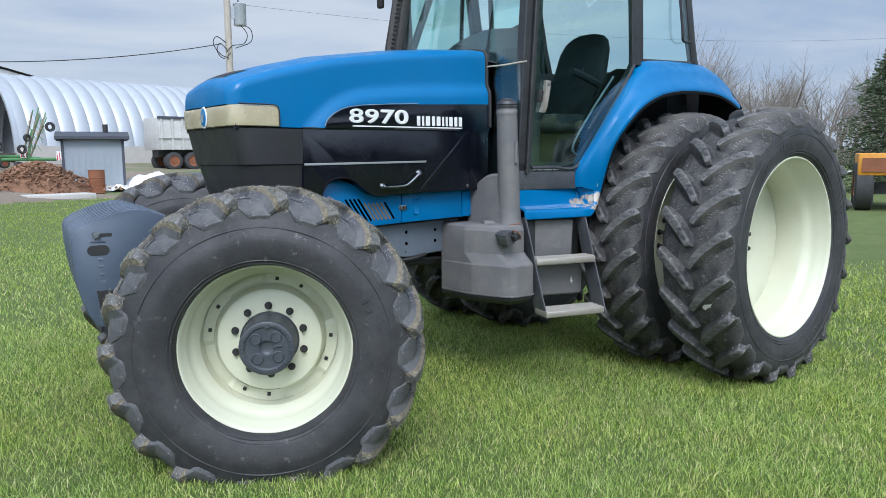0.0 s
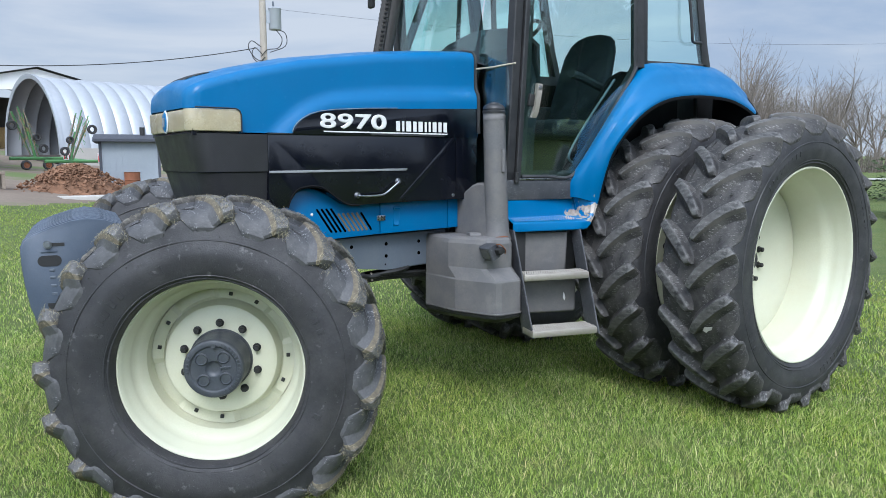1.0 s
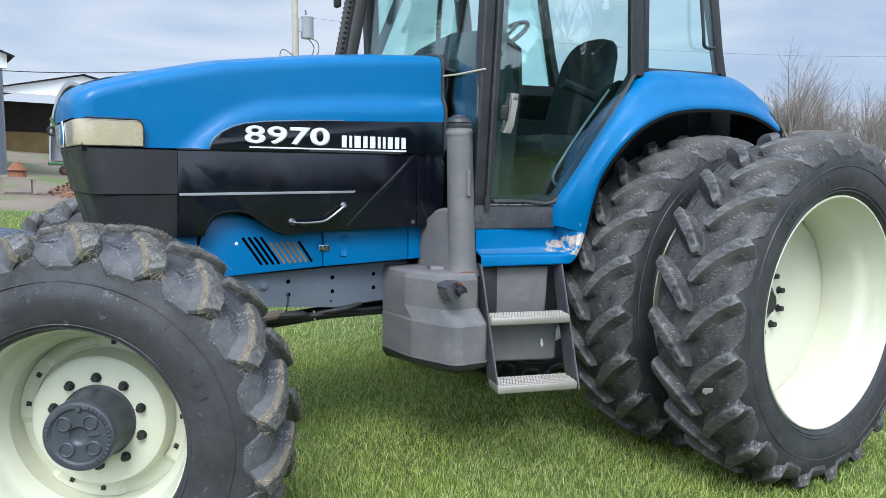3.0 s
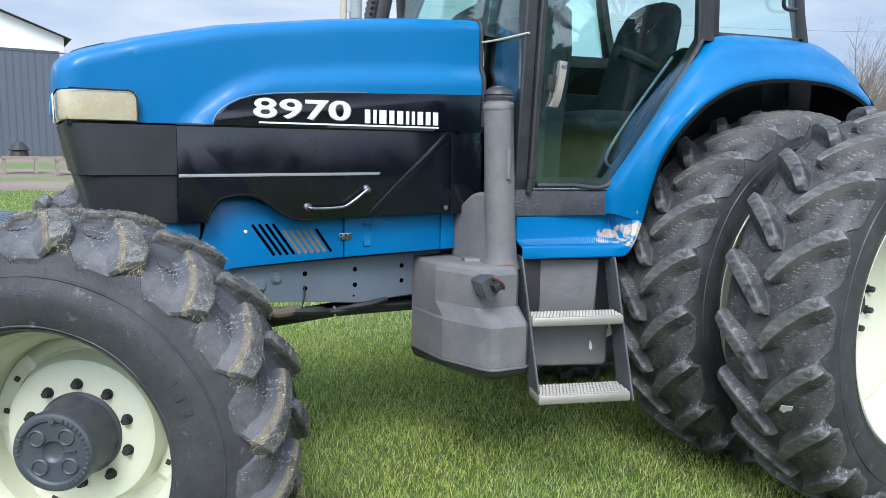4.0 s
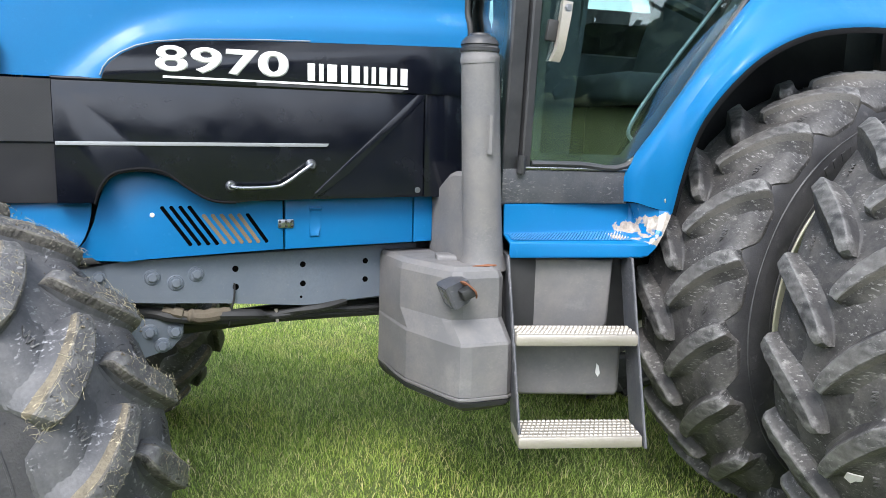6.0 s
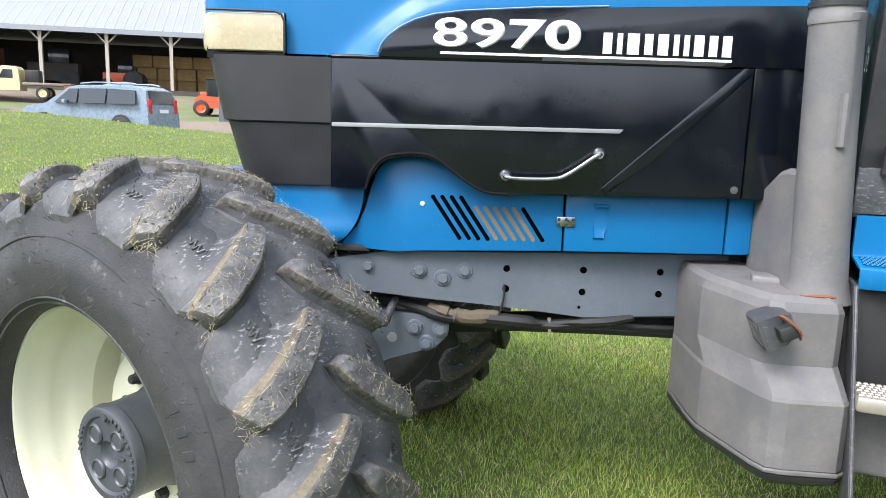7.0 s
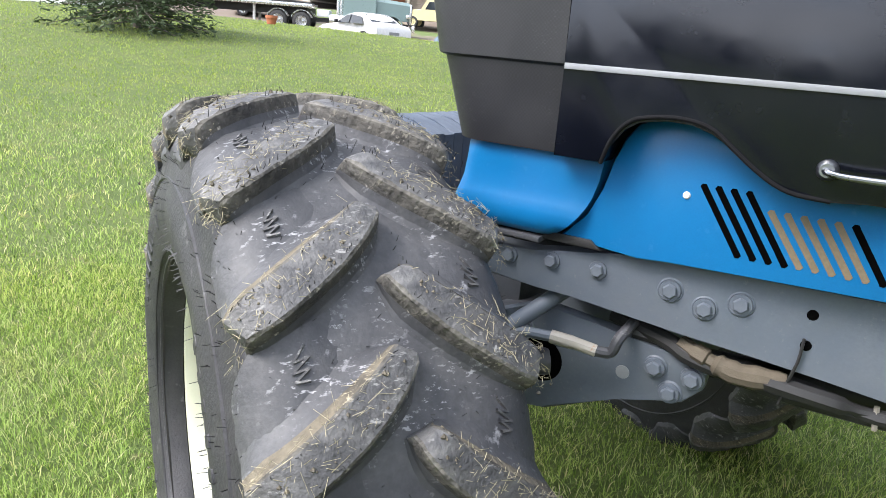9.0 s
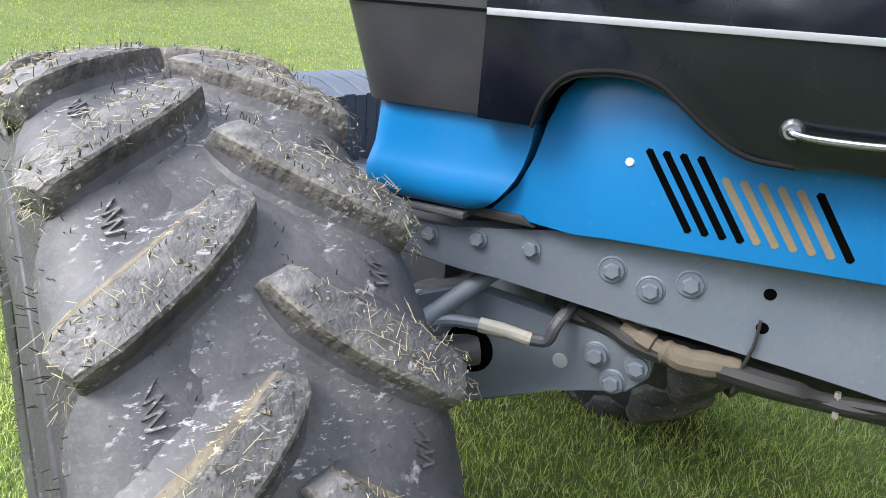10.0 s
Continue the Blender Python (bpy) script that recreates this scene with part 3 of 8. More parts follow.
            # one side steep, the other hollowed out into the floor
            for dw, dh in ((-wt - 0.030 * fil, -0.003), (-wt - 0.016 * fil, 0.12 * h), (-wt - 0.007, 0.42 * h), (-wt - 0.0015, 0.93 * h), (-wt + 0.003, h + wob), (0.0, h * 1.01), (wt - 0.004, h + wob), (wt, 0.93 * h),
                           (wt + 0.009 * hol, 0.58 * h), (wt + 0.021 * hol, 0.29 * h), (wt + 0.034 * hol, 0.10 * h), (wt + 0.052 * hol, -0.003)):
                s_, th_ = s + dw * ps, th + dw * pt / Rc
                sec.append(on_lug(side, s_, th_, dh))
            secs.append(sec)
        lb = loft(secs, cap=True)
        lb.faces.ensure_lookup_table()
        skin = (2, 2, 3, 3, 0, 0, 3, 1, 2, 2, 2)
        for j in range((len(secs) - 1) * 11):
            lb.faces[j].material_index = skin[j % 11]
        # the pad on the shoulder, cut off aslant at its foot
        pb_ = bmesh.new()
        grid = []
        for i in range(14):
            v = i / 13
            s = s_sh * 0.35 + (s_pad - s_sh * 0.35) * v
            lo, hi = 0.036, 2 * half * Rc - 0.028
            cut = 0.040 * max(0.0, (v - 0.70) / 0.30)
            lo, hi = lo + cut * 1.2, hi - cut * 0.8
            lift = -0.003 + 0.0115 * min(1.0, 2.2 * v) if i < 13 else -0.002
            row = [at(side, s, mid(side, s) + (lo - 0.012) / Rc, -0.004)]
            for j in range(8):
                row.append(at(side, s - (0.004 if i == 12 else 0), mid(side, s) + (lo + (hi - lo) * j / 7) / Rc, lift - (0.002 if j in (0, 7) else 0) + 0.0012 * math.sin(j * 2.1 + i * 1.3)))
            row.append(at(side, s, mid(side, s) + (hi + 0.010) / Rc, -0.004))
            grid.append(row)
        loft(grid, pb_)
        # a small moulded zigzag mark in the middle of each pad
        sm = s_sh * 0.80
        tm = mid(side, sm) + 0.54 * 2 * half
        sz = 0.7 if lugs > 20 else 0.85
        zig = [(-0.030, -0.012), (-0.016, 0.014), (-0.012, -0.014), (0.0, 0.016), (0.006, -0.016), (0.016, 0.012), (0.030, -0.010)]
        mb = bmesh.new()
        rows = []
        for k, (ds, dt) in enumerate(zig):
            w_ = 0.0020
            rows.append([at(side, sm + dt * sz * 0.9 + dw * 0.3, tm + (ds * sz - dt * 0.5 + dw) / Rc, h) for dw, h in ((-w_ * 1.3, 0.0055), (-w_ * 0.8, 0.0112), (w_ * 0.8, 0.0112), (w_ * 1.3, 0.0055))])
        loft(rows, mb)
        lug_bms += [lb, pb_, mb]
    return bm, lug_bms, on_lug, mid, (s0, s1, half)


TYRE_CACHE = {}


def wheel(name, m, R, w, rim_r, lugs, lug_h, dish, label, tyre_mat, lug_mats, lug_w=0.059, sweep=0.30, spin=0.0, way=1, bulge=1.0, rim_w=0.42):
    """A wheel with its axle along y and its outside towards -y."""
    base = new(name)
    base.parent = tractor
    base.matrix_basis = m
    base["label"] = label
    key = (R, w, rim_r, lugs, way)
    if key not in TYRE_CACHE:
        carc, lb, at, mid, dims = tyre_parts(R, w, rim_r, lugs, lug_h, lug_w, sweep, way, bulge)
        made = [mesh_from(carc, "tyre", 40)] + [mesh_from(b, nm, 24) for b, nm in zip(lb, ("lug", "tread_pad", "pad_mark") * 2)]
        made[0].materials.append(tyre_mat)
        made[0].materials.append(lug_mats[2])
        for q in made[1:]:
            if q.name.startswith("lug"):
                for x in lug_mats:
                    q.materials.append(x)
            else:
                q.materials.append(lug_mats[2] if q.name.startswith("tread") else lug_mats[0])
        TYRE_CACHE[key] = made + [(at, mid, dims)]
    carc, *treads, _ = TYRE_CACHE[key]
    ty = new("tyre", carc)
    ty.parent = base
    ty.matrix_basis = pose(0, 0, 0, 0, spin, 0)
    ty["label"] = "black farm tyre with worn sidewall"
    for mesh in treads:
        for i in range(lugs):
            lg = new(mesh.name.split(".")[0], mesh)
            lg.parent = base
            lg.matrix_basis = pose(0, 0, 0, 0, spin + 360.0 * i / lugs, 0)
    hw = w * rim_w
    f = rim_r
    p = [(f + 0.009, -hw + 0.006), (f + 0.009, -hw - 0.004), (f + 0.005, -hw - 0.009), (f - 0.001, -hw - 0.008), (f - 0.006, -hw), (f - 0.010, -hw + 0.02), (f - 0.015, -hw + 0.045),
         (f - 0.023, -hw + 0.065), (f - 0.026, -hw + 0.085), (f - 0.029, -hw + 0.110), (f - 0.040, -hw + 0.130), (f - 0.055, -hw + 0.15), (f - 0.062, -hw + 0.18), (f - 0.064, dish), (f - 0.064, 0.185),
         (f - 0.03, 0.200), (f - 0.012, 0.210), (f - 0.012, 0.218), (f + 0.010, 0.222)]
    part("rim", lathe(p, 96), RIM, base, "cream painted steel rim", 30)
    return base


def needles(name, points, material):
    """Many thin three-sided blades, from (start, end, radius)."""
    vs, fs = [], []
    for a, b, r in points:
        a, b = Vector(a), Vector(b)
        d = (b - a).normalized()
        u = d.orthogonal().normalized()
        v = d.cross(u)
        k = len(vs)
        for c, rr in ((a, r), (b, r * 0.7)):
            for q in range(3):
                ang = 2.094 * q
                vs.append(tuple(c + rr * (math.cos(ang) * u + math.sin(ang) * v)))
        fs += [(k, k + 1, k + 4, k + 3), (k + 1, k + 2, k + 5, k + 4), (k + 2, k, k + 3, k + 5), (k, k + 2, k + 1), (k + 3, k + 4, k + 5)]
    me = bpy.data.meshes.new(name)
    me.from_pydata(vs, [], fs)
    me.materials.append(material)
    return me


def tyre_litter(base, key, lugs, spin, seed):
    """Straw, cut grass and moulding hairs that stick to the tread."""
    at, mid, (s0, s1, half) = TYRE_CACHE[key][-1]
    rnd = random.Random(seed)
    straw, hair = [], []
    rot = pose(0, 0, 0, 0, spin, 0)
    Rc = key[0] - 0.05

    def lay(out, side, i, s, dth, h, ln, r, rise):
        th = mid(side, s) + 2 * half * i + dth
        a = Vector(at(side, s, th, h))
        ang = rnd.uniform(0, 6.28)
        b = Vector(at(side, s + ln * math.cos(ang), th + ln * math.sin(ang) / Rc, h + rise))
        out.append((rot @ a, rot @ b, r))

    for side in (-1, 1):
        for i in range(lugs):
            thick_here = rnd.uniform(0.5, 1.4)
            for _ in range(int(190 * thick_here)):
                u = 0.12 + 0.86 * rnd.random() ** 0.7
                lay(straw, side, i, s0 + (s1 - s0) * u, rnd.uniform(-0.028, 0.045) / Rc, 0.045 + rnd.uniform(-0.001, 0.004) - (0.016 if rnd.random() < 0.3 else 0), rnd.uniform(0.004, 0.011) if rnd.random() < 0.8 else rnd.uniform(0.012, 0.030), rnd.uniform(0.0003, 0.0006), rnd.uniform(-0.003, 0.005))
            for _ in range(int(75 * thick_here)):
                lay(straw, side, i, s1 + rnd.uniform(-0.035, 0.012), rnd.uniform(-0.035, 0.045) / Rc, rnd.uniform(0.004, 0.036), rnd.uniform(0.006, 0.018), rnd.uniform(0.0003, 0.0006), rnd.uniform(-0.008, 0.002))
            for _ in range(26):
                s = rnd.uniform(0.02, 0.42)
                lay(hair, side, i, s, rnd.uniform(0.03, 2 * half * Rc - 0.05) / Rc, 0.002, 0.004, 0.0008, rnd.uniform(0.006, 0.013))
            for _ in range(18):
                lay(hair, side, i, rnd.uniform(0.22, 0.46), rnd.uniform(0.0, 2 * half), 0.001, 0.003, 0.0008, rnd.uniform(0.006, 0.013))
            for _ in range(26):
                lay(hair, side, i, s0 + (s1 - s0) * rnd.random(), rnd.choice((-0.026, 0.026)) / Rc, 0.042, 0.003, 0.0008, rnd.uniform(0.006, 0.012))
    # crumbs of dried mud along the steep faces and in the corners
    cv, cf = [], []
    for side in (-1, 1):
        for i in range(lugs):
            for _ in range(70):
                s = s0 + (s1 - s0) * (0.06 + 0.98 * rnd.random())
                foot = rnd.random()
                d = rnd.choice((-1, 1)) * (0.025 + 0.010 * rnd.random()) if foot < 0.6 else rnd.uniform(-0.026, 0.05)
                h = rnd.uniform(0.004, 0.042) if foot < 0.6 else (0.044 if abs(d) < 0.024 else 0.010)
                c = rot @ Vector(at(side, s, mid(side, s) + 2 * half * i + d / Rc, h))
                r = rnd.uniform(0.0015, 0.0050)
                k = len(cv)
                for dx, dy, dz in ((1, 0, 0), (-1, 0, 0), (0, 1, 0), (0, -1, 0), (0, 0, 1), (0, 0, -1)):
                    f = r * rnd.uniform(0.6, 1.3)
                    cv.append((c.x + dx * f, c.y + dy * f, c.z + dz * f))
                cf += [(k + a, k + b, k + e) for a, b, e in ((0, 2, 4), (2, 1, 4), (1, 3, 4), (3, 0, 4), (2, 0, 5), (1, 2, 5), (3, 1, 5), (0, 3, 5))]
    me = bpy.data.meshes.new("dried_mud")
    me.from_pydata(cv, [], cf)
    me.materials.append(MUDM)
    ob = new("dried_mud", me)
    ob.parent = base
    ob["label"] = "crumbs of dried tan mud"
    ob = new("tyre_straw", needles("tyre_straw", straw, STRAW))
    ob.parent = base
    ob["label"] = "dry straw and cut grass stuck to the lugs"
    ob = new("tyre_fuzz", needles("tyre_fuzz", hair, DARK))
    ob.parent = base
    ob["label"] = "thin black rubber moulding hairs"


# front wheels, steered
F_R, F_W, F_RIM = 0.742, 0.460, 0.388
STEER = -31.7
FRONT_TREAD = (LUGM, MUDM, PADM, CRUMBM)
near_front = wheel("front_wheel", pose(0.071, -0.681, 0.648, 0, 0, STEER), F_R, F_W, F_RIM, 19, 0.044, 0.02, "cream front wheel with muddy tyre, turned outwards", WORN, FRONT_TREAD, spin=-0.9, sweep=0.257, bulge=1.09, rim_w=0.355)
far_front = wheel("front_wheel", pose(0.45, 1.22, 0.690, 0, 0, STEER + 180), F_R, F_W, F_RIM, 19, 0.044, 0.02, "cream front wheel on the far side", WORN, FRONT_TREAD, spin=20, way=-1, bulge=1.09, rim_w=0.355)
tyre_litter(near_front, (F_R, F_W, F_RIM, 19, 1), 19, -0.9, 3)


def front_centre(base):
    d, b = 0.122, 0.006
    rr = F_RIM - 0.064
    prof = [(rr + 0.002, d - 0.005), (rr - 0.010, d - 0.012), (0.276, d - 0.014), (0.264, d - 0.024), (0.254, b + 0.050), (0.246, b + 0.026), (0.232, b + 0.018), (0.16, b + 0.018), (0.125, b + 0.018), (0.118, b + 0.03)]
    part("wheel_disc", lathe(prof, 96), RIM, base, "cream dished wheel centre")
    # four low clamp pads, each with two square nuts
    for c in (70, 159, -13, -106):
        rows = []
        for k in range(13):
            a = radians(c - 27 + 54 * k / 12)
            h = 0.0 if k in (0, 12) else -0.014
            rows.append([(r * math.cos(a), d - 0.014 + h * f, r * math.sin(a)) for r, f in ((0.266, 0.0), (0.270, 1.0), (rr - 0.014, 1.0), (rr - 0.002, 1.0))])
        part("clamp_pad", loft(rows), RIM, base, "", 25)
        for o in (-12, 12):
            q = box(-0.0085, d - 0.036, 0.2815, 0.0085, d - 0.024, 0.2985, 0.002)
            part("clamp_nut", q, DARK, base, "", 30, Matrix.Rotation(-radians(c + o - 90), 4, 'Y'))
    for k in range(10):
        a = radians(90 + 36 * k)
        part("wheel_bolt", hexbolt(0.0135, 0.026), DARK, base, "dark wheel bolt", 30, Matrix.Translation((0.168 * math.cos(a), b + 0.017, 0.168 * math.sin(a))))
    hubp = [(0.0, -0.122), (0.020, -0.122), (0.030, -0.127), (0.036, -0.134), (0.096, -0.136), (0.102, -0.142), (0.116, -0.144), (0.124, -0.140), (0.128, -0.132), (0.129, -0.116), (0.125, -0.112), (0.126, -0.07), (0.132, b + 0.004), (0.140, b + 0.012), (0.141, b + 0.03)]
    hub = part("hub", lathe(hubp, 56), HUBM, base, "dark grey planetary axle hub")
    for k in range(4):
        a = radians(45 + 90 * k + 4)
        part("hub_boss", lathe([(0.0, -0.1375), (0.020, -0.1375), (0.0235, -0.1415), (0.0275, -0.1375), (0.028, -0.132)], 22), HUBM, hub, "", 30, Matrix.Translation((0.066 * math.cos(a), 0, 0.066 * math.sin(a))))
    part("drain_plug", hexbolt(0.011, 0.012), HUBM, hub, "", 30, Matrix.Translation((0.006, -0.138, 0.104)))
    for a in (-8, 4):
        part("cast_mark", box(-0.004, -0.141, -0.016, 0.004, -0.134, 0.016, 0.002), HUBM, hub, "", 30, Matrix.Translation((0.052 + a * 0.001, 0, 0.006)) @ Matrix.Rotation(radians(80), 4, 'Y'))
    for k in range(17):
        a = radians(70 - 8.5 * k)
        part("cast_mark", box(-0.0065, -0.1475, -0.0035, 0.0065, -0.142, 0.0035, 0.001, 1), HUBM, hub, "", None, Matrix.Rotation(-a, 4, 'Y') @ Matrix.Translation((0.1105, 0, 0)))
    for k in range(5):
        a = radians(150 + 9 * k)
        part("cast_mark", box(-0.0065, -0.1475, -0.0035, 0.0065, -0.142, 0.0035, 0.001, 1), HUBM, hub, "", None, Matrix.Rotation(-a, 4, 'Y') @ Matrix.Translation((0.1105, 0, 0)))


front_centre(near_front)
front_centre(far_front)

# rear duals
R_R, R_W, R_RIM = 0.928, 0.475, 0.592
AXLE = (3.373, 0.892)
rear = []
for y, s, out in ((-1.425, 0, True), (-0.775, 0, False), (0.775, 180, False), (1.425, 180, True)):
    base = wheel("rear_wheel", pose(AXLE[0], y, AXLE[1], 0, 0, s), R_R, R_W, R_RIM, 21, 0.050, 0.10,
                 "cream outer dual rear wheel" if out else "cream inner rear wheel", RUBBER, (RUBLUG, RUBMUD, RUBPAD), lug_w=0.050, sweep=0.27, spin=4 if out else 11, way=1 if s == 0 else -1)
    rear.append(base)
    d = 0.165 if out else 0.02
    rr = R_RIM - 0.064
    part("wheel_disc", lathe([(rr + 0.003, d + 0.03), (rr - 0.004, d - 0.01), (rr - 0.03, d - 0.02), (0.30, d + 0.02), (0.24, d + 0.035), (0.10, d + 0.035), (0.09, d + 0.06)], 64), RIM, base, "cream wheel disc")
    part("hub", lathe([(0.0, d + 0.012), (0.06, d + 0.012), (0.068, d + 0.016), (0.105, d + 0.02), (0.11, d + 0.045)], 32), HUBM, base, "dark axle end")
    for k in range(10):
        a = radians(18 + 36 * k)
        part("wheel_bolt", hexbolt(0.016, 0.034), DARK, base, "dark wheel bolt", 30, Matrix.Translation((0.168 * math.cos(a), d + 0.034, 0.168 * math.sin(a))))
tag = plate([(-0.030, -0.010), (-0.018, 0.012), (0.004, 0.016), (0.034, 0.024), (0.026, 0.004), (0.008, -0.004), (-0.010, -0.020)], -0.003, 0.002)
part("torn_label", tag, TAGM, rear[0], "torn pale rubber flap", None, Matrix.Rotation(radians(-18.7), 4, 'Y') @ Matrix.Translation((-0.912, -0.11, 0)) @ Matrix.Rotation(radians(-90), 4, 'Z'))
part("rear_axle", tube([(AXLE[0], -1.28, AXLE[1]), (AXLE[0], -0.5, AXLE[1]), (AXLE[0], -0.499, AXLE[1]), (AXLE[0], 0.499, AXLE[1]), (AXLE[0], 0.5, AXLE[1]), (AXLE[0], 1.28, AXLE[1])],
                      [0.06, 0.06, 0.2, 0.2, 0.06, 0.06], 24), DARK, tractor, "dark rear axle housing")

# ---- hood
HOOD_TOP = ((0.085, 1.850), (0.092, 1.868), (0.105, 1.884), (0.125, 1.898), (0.18, 1.924), (0.37, 1.982), (0.68, 2.056), (1.155, 2.126), (1.50, 2.163), (1.87, 2.19))


def hood_side(x, z):
    """Outer y of the blue hood at a place: a flare along the foot, which rises behind the nose."""
    top = interp(x, HOOD_TOP)
    ridge = interp(x, ((0.30, 1.58), (0.52, 1.66), (0.60, 1.74), (0.70, 1.815), (0.85, 1.868), (1.2, 1.905), (1.87, 1.945)))
    base = 0.318 + 0.006 * math.sin(min(1, max(0, x / 1.8)) * 3)
    fl = 0.5 - 0.5 * math.tanh((z - ridge) / 0.018)
    y = base + 0.030 * fl
    d = top - z
    rad = 0.052
    if d < rad:
        c = max(0.0, 1 - (1 - d / rad) ** 2)
        y = y - 0.040 + 0.040 * math.sqrt(c)
    return y


def hood_row(x):
    top = interp(x, HOOD_TOP)
    z0 = 1.788 if x < 0.3405 else 1.676
    right = []
    zs = [z0 + (top - z0) * (1 - (1 - k / 22) ** 1.6) for k in range(23)]
    for z in zs:
        y = hood_side(x, z)
        # the nose is rounded in plan
        if x < 0.165:
            c = (0.165 - x) / 0.082
            y -= 0.075 * (1 - math.sqrt(max(0.0, 1 - min(1, c) ** 2)))
        right.append((x, -y, z))
    yt = -right[-1][1]
    crown = [(x, -yt * f, top + 0.034 * (1 - f * f)) for f in (0.85, 0.65, 0.4, 0.15)]
    half = right + crown
    return half + [(a, -b, c) for a, b, c in half[::-1]]


hxs = [0.085, 0.0875, 0.092, 0.10, 0.115, 0.135, 0.15, 0.165, 0.19, 0.22, 0.27, 0.34, 0.341] + [0.341 + 1.497 * k / 44 for k in range(1, 45)]
hb = loft([hood_row(x) for x in hxs])
r0 = hood_row(hxs[0])
hb.faces.new([hb.verts.new(p) for p in r0])
bmesh.ops.remove_doubles(hb, verts=hb.verts, dist=1e-5)
hood = part("hood", hb, BLUE, tractor, "glossy blue sculpted engine hood", 32)
# dark intake grille on the nose and the seal at the rear edge
ib = loft([[(x, y, interp(x, HOOD_TOP) + 0.034 * (1 - (y / 0.26) ** 2) + dz) for y in (-0.13, -0.07, 0.0, 0.07, 0.13)] for x, dz in ((0.145, 0.000), (0.155, 0.004), (0.20, 0.004), (0.26, 0.004), (0.285, 0.0))])
part("top_intake", ib, DARK, hood, "black slotted air intake")
seal = [(1.840, -hood_side(1.838, z) - 0.004, z) for z in np.linspace(1.70, 2.185, 24)]
seal = [Vector(p) for p in seal] + [Vector((1.840, -0.20, 2.205)), Vector((1.840, 0.20, 2.205))]
part("hood_seal", tube(seal, 0.011, 8), DARK, hood, "black rubber seal")
cowl = loft([[(1.842, -0.30, 1.3), (1.842, -0.31, 1.9), (1.842, -0.27, 2.17), (1.842, 0.0, 2.21), (1.842, 0.27, 2.17), (1.842, 0.31, 1.9), (1.842, 0.30, 1.3)],
             [(1.865, -0.30, 1.3), (1.865, -0.31, 1.9), (1.865, -0.27, 2.17), (1.865, 0.0, 2.21), (1.865, 0.27, 2.17), (1.865, 0.31, 1.9), (1.865, 0.30, 1.3)]], cap=True)
part("cowl", cowl, CABM, hood, "black bulkhead behind the engine")


def wrap(z0, z1, x_front0, x_front1, half0, half1, x_end0, x_end1, n_corner=8, rad=0.085):
    """A band that goes round the nose from one side to the other, between two heights."""
    rows = []
    for z, xf, hf, xe in ((z0, x_front0, half0, x_end0), (z1, x_front1, half1, x_end1)):
        r = [(xe, -hf, z)]
        for k in range(n_corner + 1):
            a = (math.pi / 2) * k / n_corner
            r.append((xf + rad - rad * math.sin(a), -hf + rad - rad * math.cos(a), z))
        rows.append(r + [(a, -b, c) for a, b, c in r[::-1]])
    return rows


lens_rows = wrap(1.678, 1.682, 0.096, 0.089, 0.338, 0.345, 0.338, 0.338, rad=0.075) + wrap(1.70, 1.765, 0.086, 0.084, 0.347, 0.347, 0.339, 0.339, rad=0.075) + wrap(1.780, 1.785, 0.086, 0.092, 0.346, 0.340, 0.339, 0.338, rad=0.075)
head = part("headlight", thick(loft(lens_rows), 0.012), LENS, hood, "yellowed cream headlight strip round the nose", 40)
brim = lathe([(0, -0.004), (0.036, -0.004), (0.039, 0.0)], 28)
for v in brim.verts:
    v.co.z *= 1.5
part("badge_rim", brim, WHITE, head, "pale oval rim", 30, pose(0.083, 0.0, 1.732, 0, 0, -90))
badge = lathe([(0, -0.010), (0.026, -0.010), (0.031, -0.006), (0.032, 0.0)], 28)
for v in badge.verts:
    v.co.z *= 1.55
part("badge", badge, BLUE, head, "blue oval badge", 30, pose(0.083, 0.0, 1.732, 0, 0, -90))
leaf = bmesh.new()
for s in (-1, 1):
    add_box(leaf, -0.006 + s * 0.010, -0.013, -0.024, 0.006 + s * 0.010, -0.009, 0.024, 0.002, 1, Matrix.Rotation(s * 0.25, 4, 'Y'))
part("badge_mark", leaf, SILVER, head, "pale mark", 30, pose(0.083, 0.0, 1.732, 0, 0, -90))
for y in (-1, 1):
    gk = [(0.118, y * 0.349, 1.790), (0.20, y * 0.3505, 1.790), (0.315, y * 0.3505, 1.789), (0.334, y * 0.3505, 1.780), (0.3415, y * 0.3505, 1.760), (0.3415, y * 0.3505, 1.676)]
    part("lens_gasket", tube(gk, 0.0035, 6), DARK, head, "black gasket round the lens")
# housing behind the lens, so that nothing shines through
part("lens_back", box(0.11, -0.325, 1.66, 0.335, 0.325, 1.782), BLACK, head)

nose_rows = wrap(1.298, 1.478, 0.190, 0.146, 0.310, 0.336, 0.4735, 0.4735, rad=0.10) + wrap(1.484, 1.668, 0.138, 0.100, 0.343, 0.348, 0.4735, 0.4735, rad=0.085)
nose = part("nose_grille", loft([nose_rows[0], nose_rows[1], nose_rows[2], nose_rows[3]]), NOSE, tractor, "black textured plastic nose", 25)
part("nose_floor", loft([wrap(1.300, 1.300, 0.195, 0.195, 0.304, 0.304, 0.447, 0.447)[0], wrap(1.30, 1.30, 0.40, 0.40, 0.03, 0.03, 0.447, 0.447, rad=0.01)[0]]), NOSE, nose)
part("nose_core", box(0.30, -0.29, 1.345, 0.50, 0.29, 1.67), BLACK, nose)

